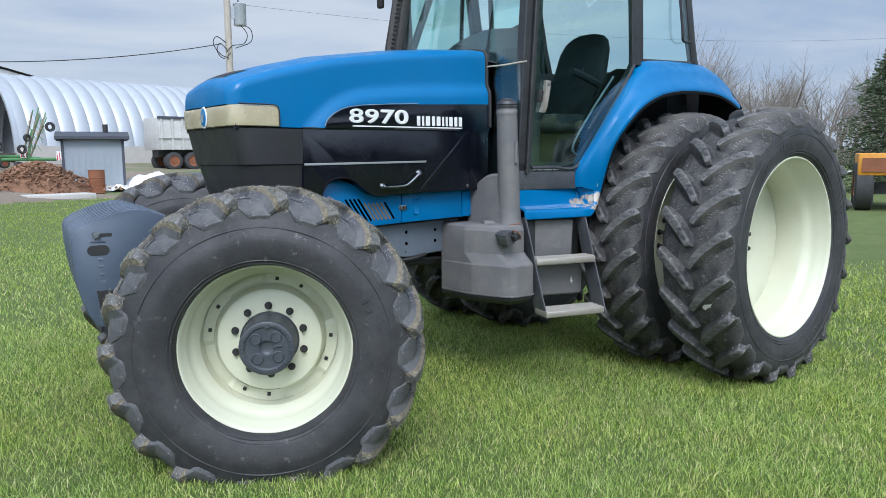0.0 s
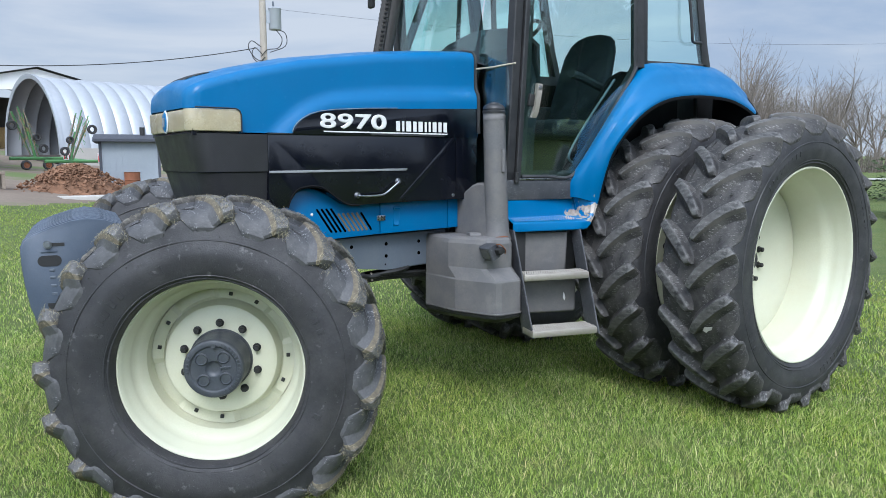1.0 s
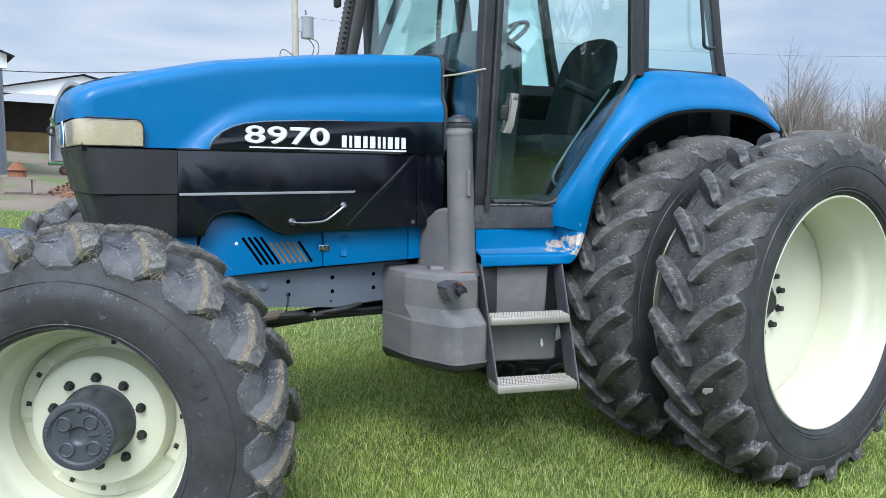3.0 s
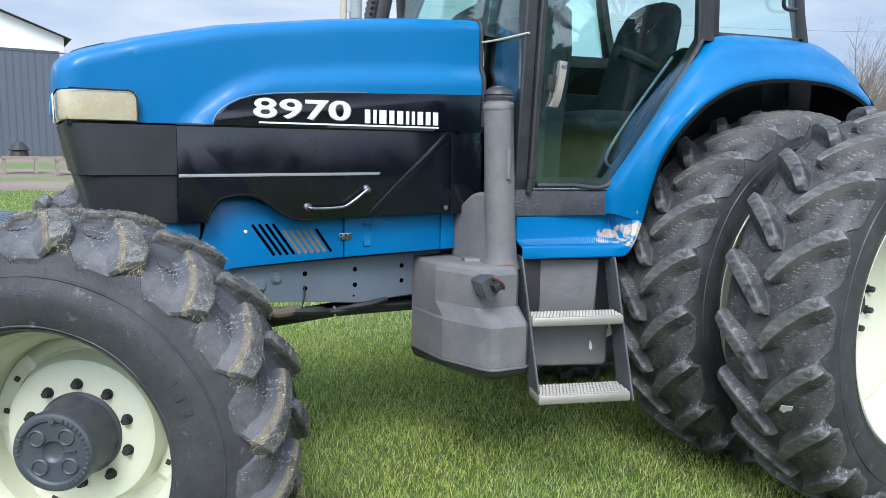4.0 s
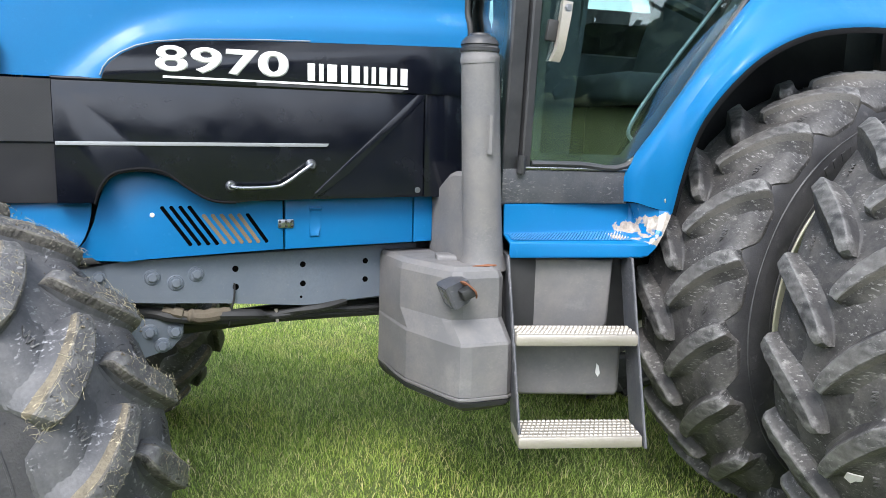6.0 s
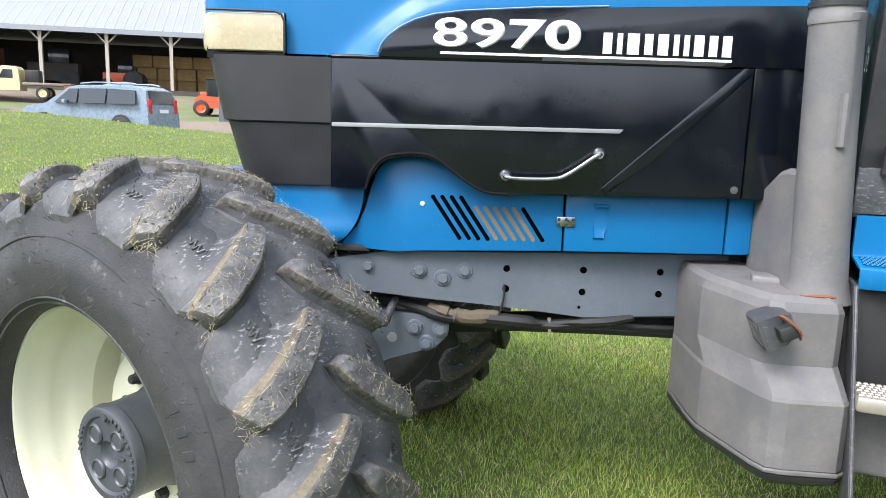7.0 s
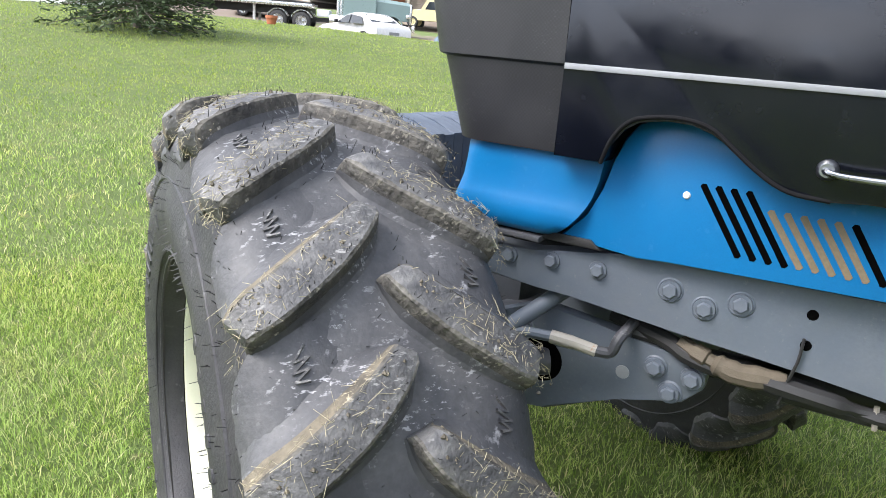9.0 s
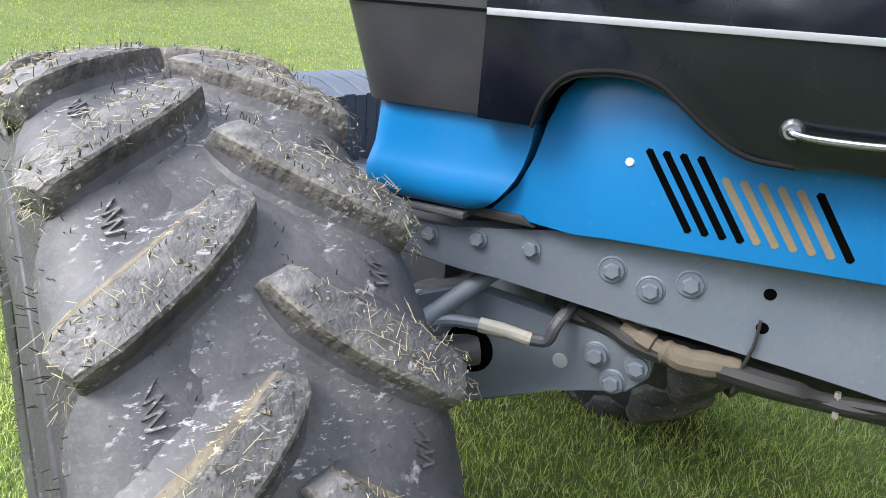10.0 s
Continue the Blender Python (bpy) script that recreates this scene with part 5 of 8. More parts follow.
nk = loft([[(x, y, 1.06), (x0, y, 1.06), (x0, y, zt - 0.015), (x0 + 0.012, y, zt), (x, y, zt)] for y, zt, x0, x in ((-0.245, 1.285, 1.742, 1.86), (-0.262, 1.305, 1.737, 1.86), (-0.30, 1.325, 1.734, 1.86), (-0.42, 1.392, 1.733, 1.86), (-0.47, 1.405, 1.735, 1.86), (-0.56, 1.405, 1.742, 1.86))], close=True, cap=True)
part("tank_neck", nk, TANKM, tank, "sloped grey plastic neck")
st = [Vector((1.813, -0.560, 1.07)), Vector((1.812, -0.561, 1.12)), Vector((1.805, -0.563, 1.22)), Vector((1.79, -0.570, 1.45)), Vector((1.772, -0.578, 1.77)), Vector((1.771, -0.578, 1.772)), Vector((1.770, -0.579, 1.79)), Vector((1.769, -0.579, 1.792)), Vector((1.767, -0.580, 1.822))]
stack = part("air_intake", tube(st, [0.090, 0.072, 0.069, 0.067, 0.064, 0.066, 0.066, 0.0635, 0.062], 28), TANKM, tractor, "grey plastic air intake stack", 40)
part("stack_cap", lathe([(0.066, 0.0), (0.067, 0.012), (0.061, 0.014), (0.061, 0.02), (0.064, 0.024), (0.060, 0.036), (0.050, 0.048), (0.036, 0.054), (0.034, 0.060), (0.0, 0.062)], 28, axis='Z'), CABM, stack, "black ribbed rain cap", 30, Matrix.Translation((1.767, -0.580, 1.805)))
part("stack_seam", tube([(1.788, -0.640, 1.47), (1.786, -0.641, 1.60)], 0.012, 8), TANKM, stack)
part("rust_seam", tube([(1.735, -0.640, 1.0925), (1.79, -0.645, 1.0925), (1.825, -0.640, 1.0915)], [0.002, 0.006, 0.003], 6), RUST, tank, "rust stain along the seam")
lm = pose(1.640, -0.700, 1.022, 24, 0, -94) @ Matrix.Scale(0.86, 4)
lamp = part("work_lamp", loft([[(-0.052, -0.04, -0.042), (0.052, -0.04, -0.042), (0.052, -0.04, 0.042), (-0.052, -0.04, 0.042)], [(-0.058, -0.03, -0.047), (0.058, -0.03, -0.047), (0.058, -0.03, 0.047), (-0.058, -0.03, 0.047)],
                                [(-0.056, 0.02, -0.045), (0.056, 0.02, -0.045), (0.056, 0.02, 0.045), (-0.056, 0.02, 0.045)], [(-0.036, 0.06, -0.030), (0.036, 0.06, -0.030), (0.036, 0.06, 0.030), (-0.036, 0.06, 0.030)]], close=True, cap=True), SILLM, tractor, "dark grey work lamp on the tank", 30, lm)
part("lamp_lens", box(-0.043, -0.043, -0.034, 0.043, -0.038, 0.034, 0.004), LAMPGLASS, lamp, "clear lamp lens")
part("lamp_bracket", box(0.03, 0.0, -0.02, 0.10, 0.05, 0.02, 0.006), DARK, lamp, "dark lamp bracket")
part("lamp_wire", tube(smooth_pts([(0.05, 0.04, 0.02), (0.075, 0.02, 0.05), (0.10, 0.03, 0.045), (0.105, 0.05, 0.0), (0.085, 0.05, -0.03)], 4), 0.004, 6), RUST, lamp, "brown wire")

# ---- step ladder
EX = Vector((0.944, -0.331, 0.0))
OUT = Vector((-0.331, -0.944, 0.0))
ladder = new("boarding_ladder")
ladder["label"] = "grey and steel boarding steps hung under the platform"
ladder.parent = tractor


def tread(name, p, length, depth, z, thick_z, label, mat):
    """A punched step: a tray with rows of small teeth."""
    m = Matrix(((EX.x, -OUT.x, 0, p[0]), (EX.y, -OUT.y, 0, p[1]), (0, 0, 1, z), (0, 0, 0, 1)))
    bm = box(0, -0.002, -thick_z, length, depth, 0, 0.010, 2)
    t = part(name, bm, mat, ladder, label, 35, m)
    b2 = bmesh.new()
    nx, ny = int(length / 0.0155), 6
    for i in range(nx):
        for j in range(ny):
            x, y = 0.014 + i * (length - 0.028) / (nx - 1), 0.014 + j * (depth - 0.028) / (ny - 1)
            x += 0.004 if j % 2 else -0.003
            a = [b2.verts.new((x + dx, y + dy, h)) for dx, dy, h in ((-0.0068, -0.007, -0.002), (0.0068, -0.007, -0.002), (0.0068, 0.007, -0.002), (-0.0068, 0.007, -0.002), (-0.0045, -0.0035, 0.0032), (0.0045, -0.0035, 0.0032), (0.0045, 0.0035, 0.0032), (-0.0045, 0.0035, 0.0032))]
            for f in ((0, 1, 5, 4), (1, 2, 6, 5), (2, 3, 7, 6), (3, 0, 4, 7), (4, 5, 6, 7)):
                b2.faces.new([a[k] for k in f])
    part("grip_tread", b2, mat, t, "", None)
    return t


tread("lower_step", (1.790, -0.897), 0.412, 0.150, 0.575, 0.042, "worn punched steel step", STEEL)
tread("upper_step", (1.836, -0.776), 0.420, 0.120, 0.880, 0.042, "worn punched steel step", STEEL)
for nm, top, bot in (("ladder_side", Vector((1.862, -0.648, 1.125)), Vector((1.796, -0.893, 0.530))), ("ladder_side", Vector((2.292, -0.772, 1.115)), Vector((2.188, -1.032, 0.530)))):
    w_t, w_b = 0.12, 0.15
    rows = []
    for p, w in ((top, w_t), (bot, w_b)):
        rows.append([p + OUT * 0.0, p - OUT * w, p - OUT * w + EX * 0.010, p + EX * 0.010])
    lb = loft([[tuple(q) for q in r] for r in rows], close=True, cap=True)
    part(nm, lb, SILLM, ladder, "dark steel ladder side", 30)
    tb = tube([tuple(top + EX * 0.005), tuple(bot + EX * 0.005)], 0.0045, 8)
    part("ladder_edge", tb, SILLM, ladder, "worn bright edge", 30)
# moulded panels behind the steps
mm = Matrix(((EX.x, -OUT.x, 0, 1.862), (EX.y, -OUT.y, 0, -0.655), (0, 0, 1, 0), (0, 0, 0, 1)))
part("back_panel", plate([(-0.24, 0.83), (0.37, 0.83), (0.395, 0.86), (0.405, 1.10), (-0.24, 1.11)], 0.10, 0.16, 0.015, 3), TANKM, ladder, "grey moulded panel", 35, mm)
part("back_panel", plate([(-0.05, 0.618), (0.412, 0.610), (0.426, 0.630), (0.426, 0.80), (0.405, 0.832), (-0.05, 0.838)], 0.02, 0.10, 0.02, 3), TANKM, ladder, "grey moulded panel with a white scuff", 35, mm)
part("scuff", plate([(0.335, 0.70), (0.345, 0.685), (0.352, 0.70), (0.346, 0.725), (0.338, 0.735)], 0.0188, 0.022), WHITE, ladder, "white scuff", None, mm)
part("side_shield", box(1.85, -0.60, 0.70, 2.45, -0.30, 1.12, 0.03), DARK, ladder, "dark battery box")

# ---- platform and fenders
def fender(s):
    inner = [(2.345, 0.640, 1.300), (2.345, 0.650, 1.42), (2.455, 0.670, 1.575), (2.58, 0.692, 1.750), (2.70, 0.714, 1.925), (2.775, 0.728, 2.040), (2.835, 0.740, 2.110), (2.93, 0.757, 2.150), (3.20, 0.745, 2.172), (3.64, 0.717, 2.185), (3.82, 0.71, 2.155), (3.95, 0.70, 2.085)]
    lip = [(2.470, 0.750, 1.270), (2.462, 0.800, 1.42), (2.462, 0.855, 1.565), (2.492, 0.900, 1.665), (2.560, 0.930, 1.757), (2.650, 0.946, 1.832), (2.789, 0.95, 1.898), (2.95, 0.95, 1.940), (3.20, 0.95, 1.966), (3.53, 0.95, 1.962), (3.75, 0.95, 1.92), (3.90, 0.95, 1.865)]
    A, B = smooth_pts(inner, 4), smooth_pts(lip, 4)
    rows = []
    for a, b in zip(A, B):
        c = Vector((AXLE[0], 0, AXLE[1]))
        rad = (b - c)
        rad.y = 0
        rad.normalize()
        r = []
        for f, bulge in ((0.0, 0.0), (0.03, 0.012), (0.18, 0.030), (0.38, 0.046), (0.52, 0.050), (0.60, 0.042), (0.66, 0.026), (0.80, 0.020), (0.93, 0.014), (0.985, 0.006), (1.0, -0.006), (0.985, -0.02)):
            p = a.lerp(b, f) + rad * bulge
            r.append((p.x, s * p.y, p.z))
        rows.append(r)
    return loft(rows)


for s in (-1, 1):
    fd = part("fender", thick(fender(s), 0.012), CHIPPED, tractor, "blue wide rear fender with chipped foot", 40)
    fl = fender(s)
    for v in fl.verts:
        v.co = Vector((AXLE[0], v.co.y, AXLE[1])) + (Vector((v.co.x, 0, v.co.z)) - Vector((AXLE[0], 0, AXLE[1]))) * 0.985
    # liner and inner wall have the shade under the fender in their colour
    part("fender_liner", fl, UNDER, fd, "fender underside painted as deep shade", 40)
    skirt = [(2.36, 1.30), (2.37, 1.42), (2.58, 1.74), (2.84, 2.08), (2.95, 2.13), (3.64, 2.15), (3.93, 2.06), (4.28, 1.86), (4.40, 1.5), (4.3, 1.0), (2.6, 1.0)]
    part("fender_skirt", plate(skirt, s * 0.520, s * 0.500), UNDER, fd, "inner fender wall painted as deep shade")
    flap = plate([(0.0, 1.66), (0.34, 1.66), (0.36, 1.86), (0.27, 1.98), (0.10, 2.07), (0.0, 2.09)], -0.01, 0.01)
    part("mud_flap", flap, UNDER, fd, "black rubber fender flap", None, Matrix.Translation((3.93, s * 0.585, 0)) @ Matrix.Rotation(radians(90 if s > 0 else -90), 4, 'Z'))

    def pl(u, v, z):
        """A place on the platform: u along it, v from the riser out to the lip."""
        a = Vector((1.885 + 0.500 * u, 0.575 + 0.045 * u, z))
        b = Vector((1.885 + 0.455 * u, 0.625 + 0.140 * u, z))
        p = a.lerp(b, v)
        return (p.x, s * p.y, z)
    pf = []
    for k in range(9):
        u = k / 8
        pf.append([pl(u, 0.0, 1.296), pl(u, 0.02, 1.205), pl(u, 0.05, 1.194), pl(u, 0.10, 1.190), pl(u, 0.92, 1.167), pl(u, 0.98, 1.163), pl(u, 1.0, 1.156), pl(u, 1.0, 1.118), pl(u, 0.96, 1.112), pl(u, 0.5, 1.112)])
    foot = ((2.350, 0.642, 1.303), (2.362, 0.655, 1.302), (2.372, 0.664, 1.301), (2.385, 0.676, 1.299), (2.440, 0.728, 1.292), (2.452, 0.740, 1.290), (2.462, 0.748, 1.286), (2.474, 0.754, 1.262), (2.470, 0.748, 1.256), (2.42, 0.70, 1.25))
    bend = ((2.388, 0.632, 1.300), (2.402, 0.640, 1.232), (2.406, 0.646, 1.222), (2.408, 0.654, 1.216), (2.410, 0.748, 1.190), (2.412, 0.754, 1.186), (2.412, 0.760, 1.180), (2.407, 0.762, 1.146), (2.402, 0.756, 1.140), (2.40, 0.70, 1.14))
    last = [Vector(p) for p in pf[-1]]
    A_, B_ = [Vector((x, s * y, z)) for x, y, z in bend], [Vector((x, s * y, z)) for x, y, z in foot]
    for f in (0.25, 0.5, 0.75, 1.0):
        w0, w1, w2 = (1 - f) ** 2, 2 * f * (1 - f), f * f
        row = [tuple(a * w0 + (b * 2 - (a + c) * 0.5) * w1 + c * w2) for a, b, c in zip(last, A_, B_)]
        pf.append(row)
    plat = part("platform", thick(loft(pf), 0.008), CHIPPED, tractor, "blue cab platform with bare chipped corner", 22)
    if s < 0:
        pb = bmesh.new()
        for i in range(38):
            for j in range(8):
                x, y, z = pl(0.03 + 0.92 * (i + (0.5 if j % 2 else 0)) / 38, 0.20 + 0.085 * j, 1.1885 - 0.0023 * j)
                q = [pb.verts.new((x + dx, y + dy, z + h)) for dx, dy, h in ((-0.005, 0, 0.002), (0, -0.005, 0.002), (0.005, 0, 0.002), (0, 0.005, 0.002), (0, 0, 0.008))]
                for f in ((0, 1, 4), (1, 2, 4), (2, 3, 4), (3, 0, 4)):
                    pb.faces.new([q[k] for k in f])
        part("grip_tread", pb, CHIPPED, plat, "", None)
        part("fender_bolt", hexbolt(0.010, 0.006), STEEL, fd, "", 30, pose(2.452, -0.745, 1.318, 0, 0, 30))

# ---- cab
cab = new("cab")
cab["label"] = "black framed cab with tinted glass"
cab.parent = tractor


def bar(pts, w, d, mat, name, label="", parent=cab):
    """A square post along points: w along x, d across."""
    rows = [[(x - w / 2, y - d / 2, z), (x + w / 2, y - d / 2, z), (x + w / 2, y + d / 2, z), (x - w / 2, y + d / 2, z)] for x, y, z in pts]
    bm = loft(rows, close=True, cap=True)
    return part(name, bm, mat, parent, label, 30)


def door_y(x, z=1.43):
    """Outer y of the near cab side, which leans outwards with height."""
    return -0.579 - 0.183 * (x - 1.958) - 0.07 * (z - 1.43)


def side_bar(s, pts, w, d, name, label, out=0.0, bevel=0.006):
    """A pressed post in the leaning cab side, along (x, z) points, with rounded outer edges."""
    rows = []
    for x, z in pts:
        y = door_y(x, z) - out
        rows.append([(x - w / 2, -s * (y + d), z), (x - w / 2, -s * (y + bevel), z), (x - w / 2 + bevel, -s * y, z), (x + w / 2 - bevel, -s * y, z), (x + w / 2, -s * (y + bevel), z), (x + w / 2, -s * (y + d), z)])
    return part(name, loft(rows, close=True, cap=True), CABM, cab, label, 30)


for s in (-1, 1):
    def outer(off, k=s):
        return lambda x, z: -k * (door_y(x, z) - off)
    side_bar(s, [(1.906, 1.29), (1.906, 2.0), (1.906, 2.92)], 0.062, 0.06, "front_post", "black front cab post", 0.004)
    side_bar(s, [(1.958, 1.425), (1.958, 2.0), (1.960, 2.90)], 0.036, 0.03, "door_frame", "black door frame", 0.012)
    side_bar(s, [(2.823, 2.12), (2.775, 2.53), (2.735, 2.88)], 0.075, 0.05, "middle_post", "black middle cab post")
    side_bar(s, [(2.770, 2.10), (2.730, 2.50), (2.694, 2.87)], 0.030, 0.03, "door_frame", "black door frame", 0.012)
    bar([(3.610, s * 0.717, 2.17), (3.520, s * 0.72, 2.45), (3.40, s * 0.71, 2.92)], 0.060, 0.05, CABM, "rear_post", "black rear cab post")
    part("sill", plate([(1.876, 1.298), (2.352, 1.296), (2.385, 1.412), (1.876, 1.420)], outer(0.010), outer(-0.05), 0.006), SILLM, cab, "scuffed black door sill")
    part("sill_lip", plate([(1.94, 1.418), (2.372, 1.414), (2.376, 1.424), (1.94, 1.428)], outer(0.016), outer(-0.02), 0.003), CHROME, cab, "thin worn metal edge")
    edge = [(1.976, 1.438), (2.150, 1.437), (2.335, 1.436), (2.460, 1.600), (2.578, 1.785), (2.684, 1.958), (2.740, 2.050), (2.775, 2.120)]
    part("door_frame", tube(smooth_pts([(x, outer(0.010)(x, z), z) for x, z in edge], 4), 0.012, 8), CABM, cab, "black curved door frame")
    # dark printed border along the edge of the pane
    inner = [(2.010, 1.475), (2.160, 1.474), (2.310, 1.474), (2.425, 1.625), (2.543, 1.805), (2.648, 1.975), (2.705, 2.068), (2.740, 2.135)]
    rows = [[(x, outer(0.002)(x, z), z) for x, z in edge], [(x, outer(0.002)(x, z), z) for x, z in inner]]
    part("pane_border", loft(rows), CABM, cab, "black printed border of the pane", None)
    part("pane_border", loft([[(x, outer(0.002)(x, z), z) for x, z in ((1.974, 1.44), (1.974, 2.88))], [(x, outer(0.002)(x, z), z) for x, z in ((2.008, 1.475), (2.000, 2.88))]]), CABM, cab, "", None)
    gl = [(1.970, 1.43), (2.338, 1.428), (2.460, 1.590), (2.578, 1.775), (2.684, 1.950), (2.745, 2.050), (2.780, 2.115), (2.700, 2.89), (1.972, 2.89)]
    part("door_glass", plate(gl, outer(0.009), outer(0.005)), GLASS, cab, "tinted door glass with reflections", None)
    rg = [(2.915, 2.165), (3.59, 2.19), (3.43, 2.92), (2.87, 2.92)]
    part("rear_side_window", plate(rg, s * 0.742, s * 0.737), GLASS, cab, "tinted rear side window", None)
    for pp in ([(2.925, 2.175), (3.585, 2.20), (3.57, 2.165), (2.915, 2.140)], [(3.545, 2.17), (3.62, 2.17), (3.46, 2.92), (3.385, 2.92)], [(2.895, 2.15), (2.935, 2.15), (2.905, 2.92), (2.865, 2.92)]):
        part("window_frame", plate(pp, s * 0.748, s * 0.725, 0.004), CABM, cab, "black window frame")
    # curved corner of the windscreen
    rows = []
    for f in np.linspace(0.0, 1.0, 7):
        a = f * math.pi / 2
        rows.append([(1.880 - 0.035 * math.sin(a) + lean * (0.3 + 0.7 * (1 - math.cos(a))), s * (0.30 + (wide - 0.30) * math.cos(a)), z) for z, wide, lean in ((1.32, 0.560, 0.0), (2.0, 0.605, 0.03), (2.30, 0.625, 0.06), (2.90, 0.665, 0.16))])
    part("windscreen_side", thick(loft(rows), 0.005), GLASS, cab, "tinted windscreen corner", 60)
    part("hinge", tube([(1.935, outer(0.022)(1.935, 1.40), 1.405), (1.935, outer(0.022)(1.935, 1.46), 1.465)], 0.016, 10), CABM, cab, "black door hinge")
    part("side_trim", plate([(1.90, 1.30), (2.26, 1.30), (2.29, 2.05), (2.20, 2.26), (1.94, 2.20)], s * 0.40, s * 0.36, 0.02), SEATM, cab, "dark slate dash side")
part("windscreen_post", tube([(1.905, 0.555, 2.10), (1.925, 0.555, 2.306), (2.085, 0.555, 2.673), (2.20, 0.555, 2.90)], 0.028, 10), CABM, cab, "black far windscreen post")
q = loft([[(1.858, y, 2.20), (1.90, y, 2.40), (2.02, y, 2.90)] for y in (-0.30, 0.0, 0.30)])
part("windscreen", thick(q, 0.005), GLASS, cab, "tinted windscreen", None)
# door handle
dh = part("door_handle", loft([[(-0.020, 0, 0.10), (0.016, 0, 0.10), (0.016, -0.022, 0.10), (-0.020, -0.022, 0.10)], [(-0.020, 0, 0.05), (0.014, 0, 0.05), (0.014, -0.03, 0.05), (-0.020, -0.03, 0.05)], [(-0.018, 0, -0.06), (0.010, 0, -0.06), (0.010, -0.03, -0.06), (-0.018, -0.03, -0.06)], [(-0.03, 0, -0.10), (0.004, 0, -0.10), (0.004, -0.02, -0.10), (-0.03, -0.02, -0.10)]], close=True, cap=True), STEEL, cab, "worn bare metal door handle", 35, pose(2.046, door_y(2.046, 1.88) - 0.012, 1.885, 4, 6, -10))
part("handle_lock", box(-0.055, -0.012, -0.035, -0.018, 0.01, 0.035, 0.004), DARK, dh, "black lock plate")
part("handle_bolt", hexbolt(0.010, 0.008), CHROME, dh, "", 30, pose(0, -0.024, 0.078))
# inside: floor, dash, wheel, seat, far grab rails
part("cab_floor", box(1.92, -0.56, 1.24, 3.55, 0.56, 1.30), CABM, cab, "dark cab floor")
part("rear_bulkhead", plate([(1.97, 1.30), (3.60, 1.30), (3.60, 2.22), (2.85, 2.20), (2.1, 1.9)], 0.52, 0.56), CABM, cab, "dark inner fender wall")
part("rear_bulkhead", box(3.58, -0.66, 1.30, 3.62, 0.62, 2.15), CABM, cab, "dark rear cab wall")
dash_y = (-0.38, -0.30, -0.15, 0, 0.15, 0.30, 0.38)
dash = loft([[(1.875, y, 2.20 - abs(y) * 0.25) for y in dash_y], [(1.98, y, 2.315 - y * y * 0.9) for y in dash_y], [(2.12, y, 2.385 - y * y * 0.8) for y in dash_y], [(2.25, y, 2.410 - y * y * 0.7) for y in dash_y], [(2.32, y, 2.37 - y * y * 0.7) for y in dash_y], [(2.33, y, 2.16 - abs(y) * 0.2) for y in dash_y], [(2.24, y, 1.30) for y in dash_y]])
part("dashboard", thick(dash, 0.02), SEATM, cab, "dark rounded dashboard")
sw = part("steering_wheel", lathe([(0.19 + 0.014 * math.cos(a), 0.014 * math.sin(a)) for a in np.linspace(0, 2 * math.pi, 11)], 32, axis='Z'), DARK, cab, "black steering wheel", 40, pose(2.46, 0.0, 2.38, 0, -38, 0))
sp_b = bmesh.new()
for k in range(3):
    tube([(0, 0, -0.02), (0.19 * math.cos(k * 2.09), 0.19 * math.sin(k * 2.09), 0)], 0.010, 6, sp_b)
part("spider", sp_b, DARK, sw)
part("steering_column", tube([(2.25, 0, 2.10), (2.46, 0, 2.37)], 0.03, 10), DARK, cab, "black steering column")
back_rows = []
for x, z, w, d in ((3.02, 1.76, 0.22, 0.05), (3.04, 1.80, 0.245, 0.065), (3.10, 1.98, 0.255, 0.07), (3.16, 2.16, 0.25, 0.065), (3.21, 2.32, 0.235, 0.06), (3.24, 2.40, 0.20, 0.055), (3.255, 2.44, 0.15, 0.045), (3.26, 2.46, 0.08, 0.03)):
    back_rows.append([(x + d * np.sign(math.cos(a)) * abs(math.cos(a)) ** 0.7, w * np.sign(math.sin(a)) * abs(math.sin(a)) ** 0.6, z) for a in np.linspace(0, 2 * math.pi, 20, endpoint=False)])
seat = part("operator_seat", loft(back_rows, close=True, cap=True), SEATM, cab, "dark cloth operator seat", 60)
part("seat_cushion", box(2.62, -0.25, 1.68, 3.12, 0.25, 1.82, 0.05, 3), SEATM, seat, "dark seat cushion")
part("seat_base", box(2.72, -0.2, 1.30, 3.05, 0.2, 1.68, 0.03), DARK, seat, "dark seat pedestal")
part("armrest", tube([(3.08, -0.30, 2.02), (2.80, -0.30, 2.10), (2.70, -0.30, 2.12)], 0.03, 8), SEATM, seat, "dark armrest")
part("control_lever", tube([(2.72, 0.34, 1.8), (2.62, 0.34, 2.28), (2.66, 0.34, 2.30)], [0.012, 0.012, 0.02], 8), DARK, cab, "black control lever")
part("console", box(2.55, 0.30, 1.30, 3.3, 0.55, 1.95, 0.04), SEATM, cab, "dark side console")
mon = part("monitor_post", tube([(2.30, 0.45, 1.90), (2.33, 0.47, 2.50), (2.36, 0.48, 2.90)], 0.016, 10), CABM, cab, "black post beside the far door")
part("monitor", box(2.24, 0.36, 2.16, 2.30, 0.50, 2.28, 0.01), DARK, mon, "dark monitor")
part("monitor_arm", tube([(2.31, 0.46, 2.20), (2.45, 0.40, 2.18), (2.48, 0.38, 2.24)], 0.012, 8), DARK, mon)
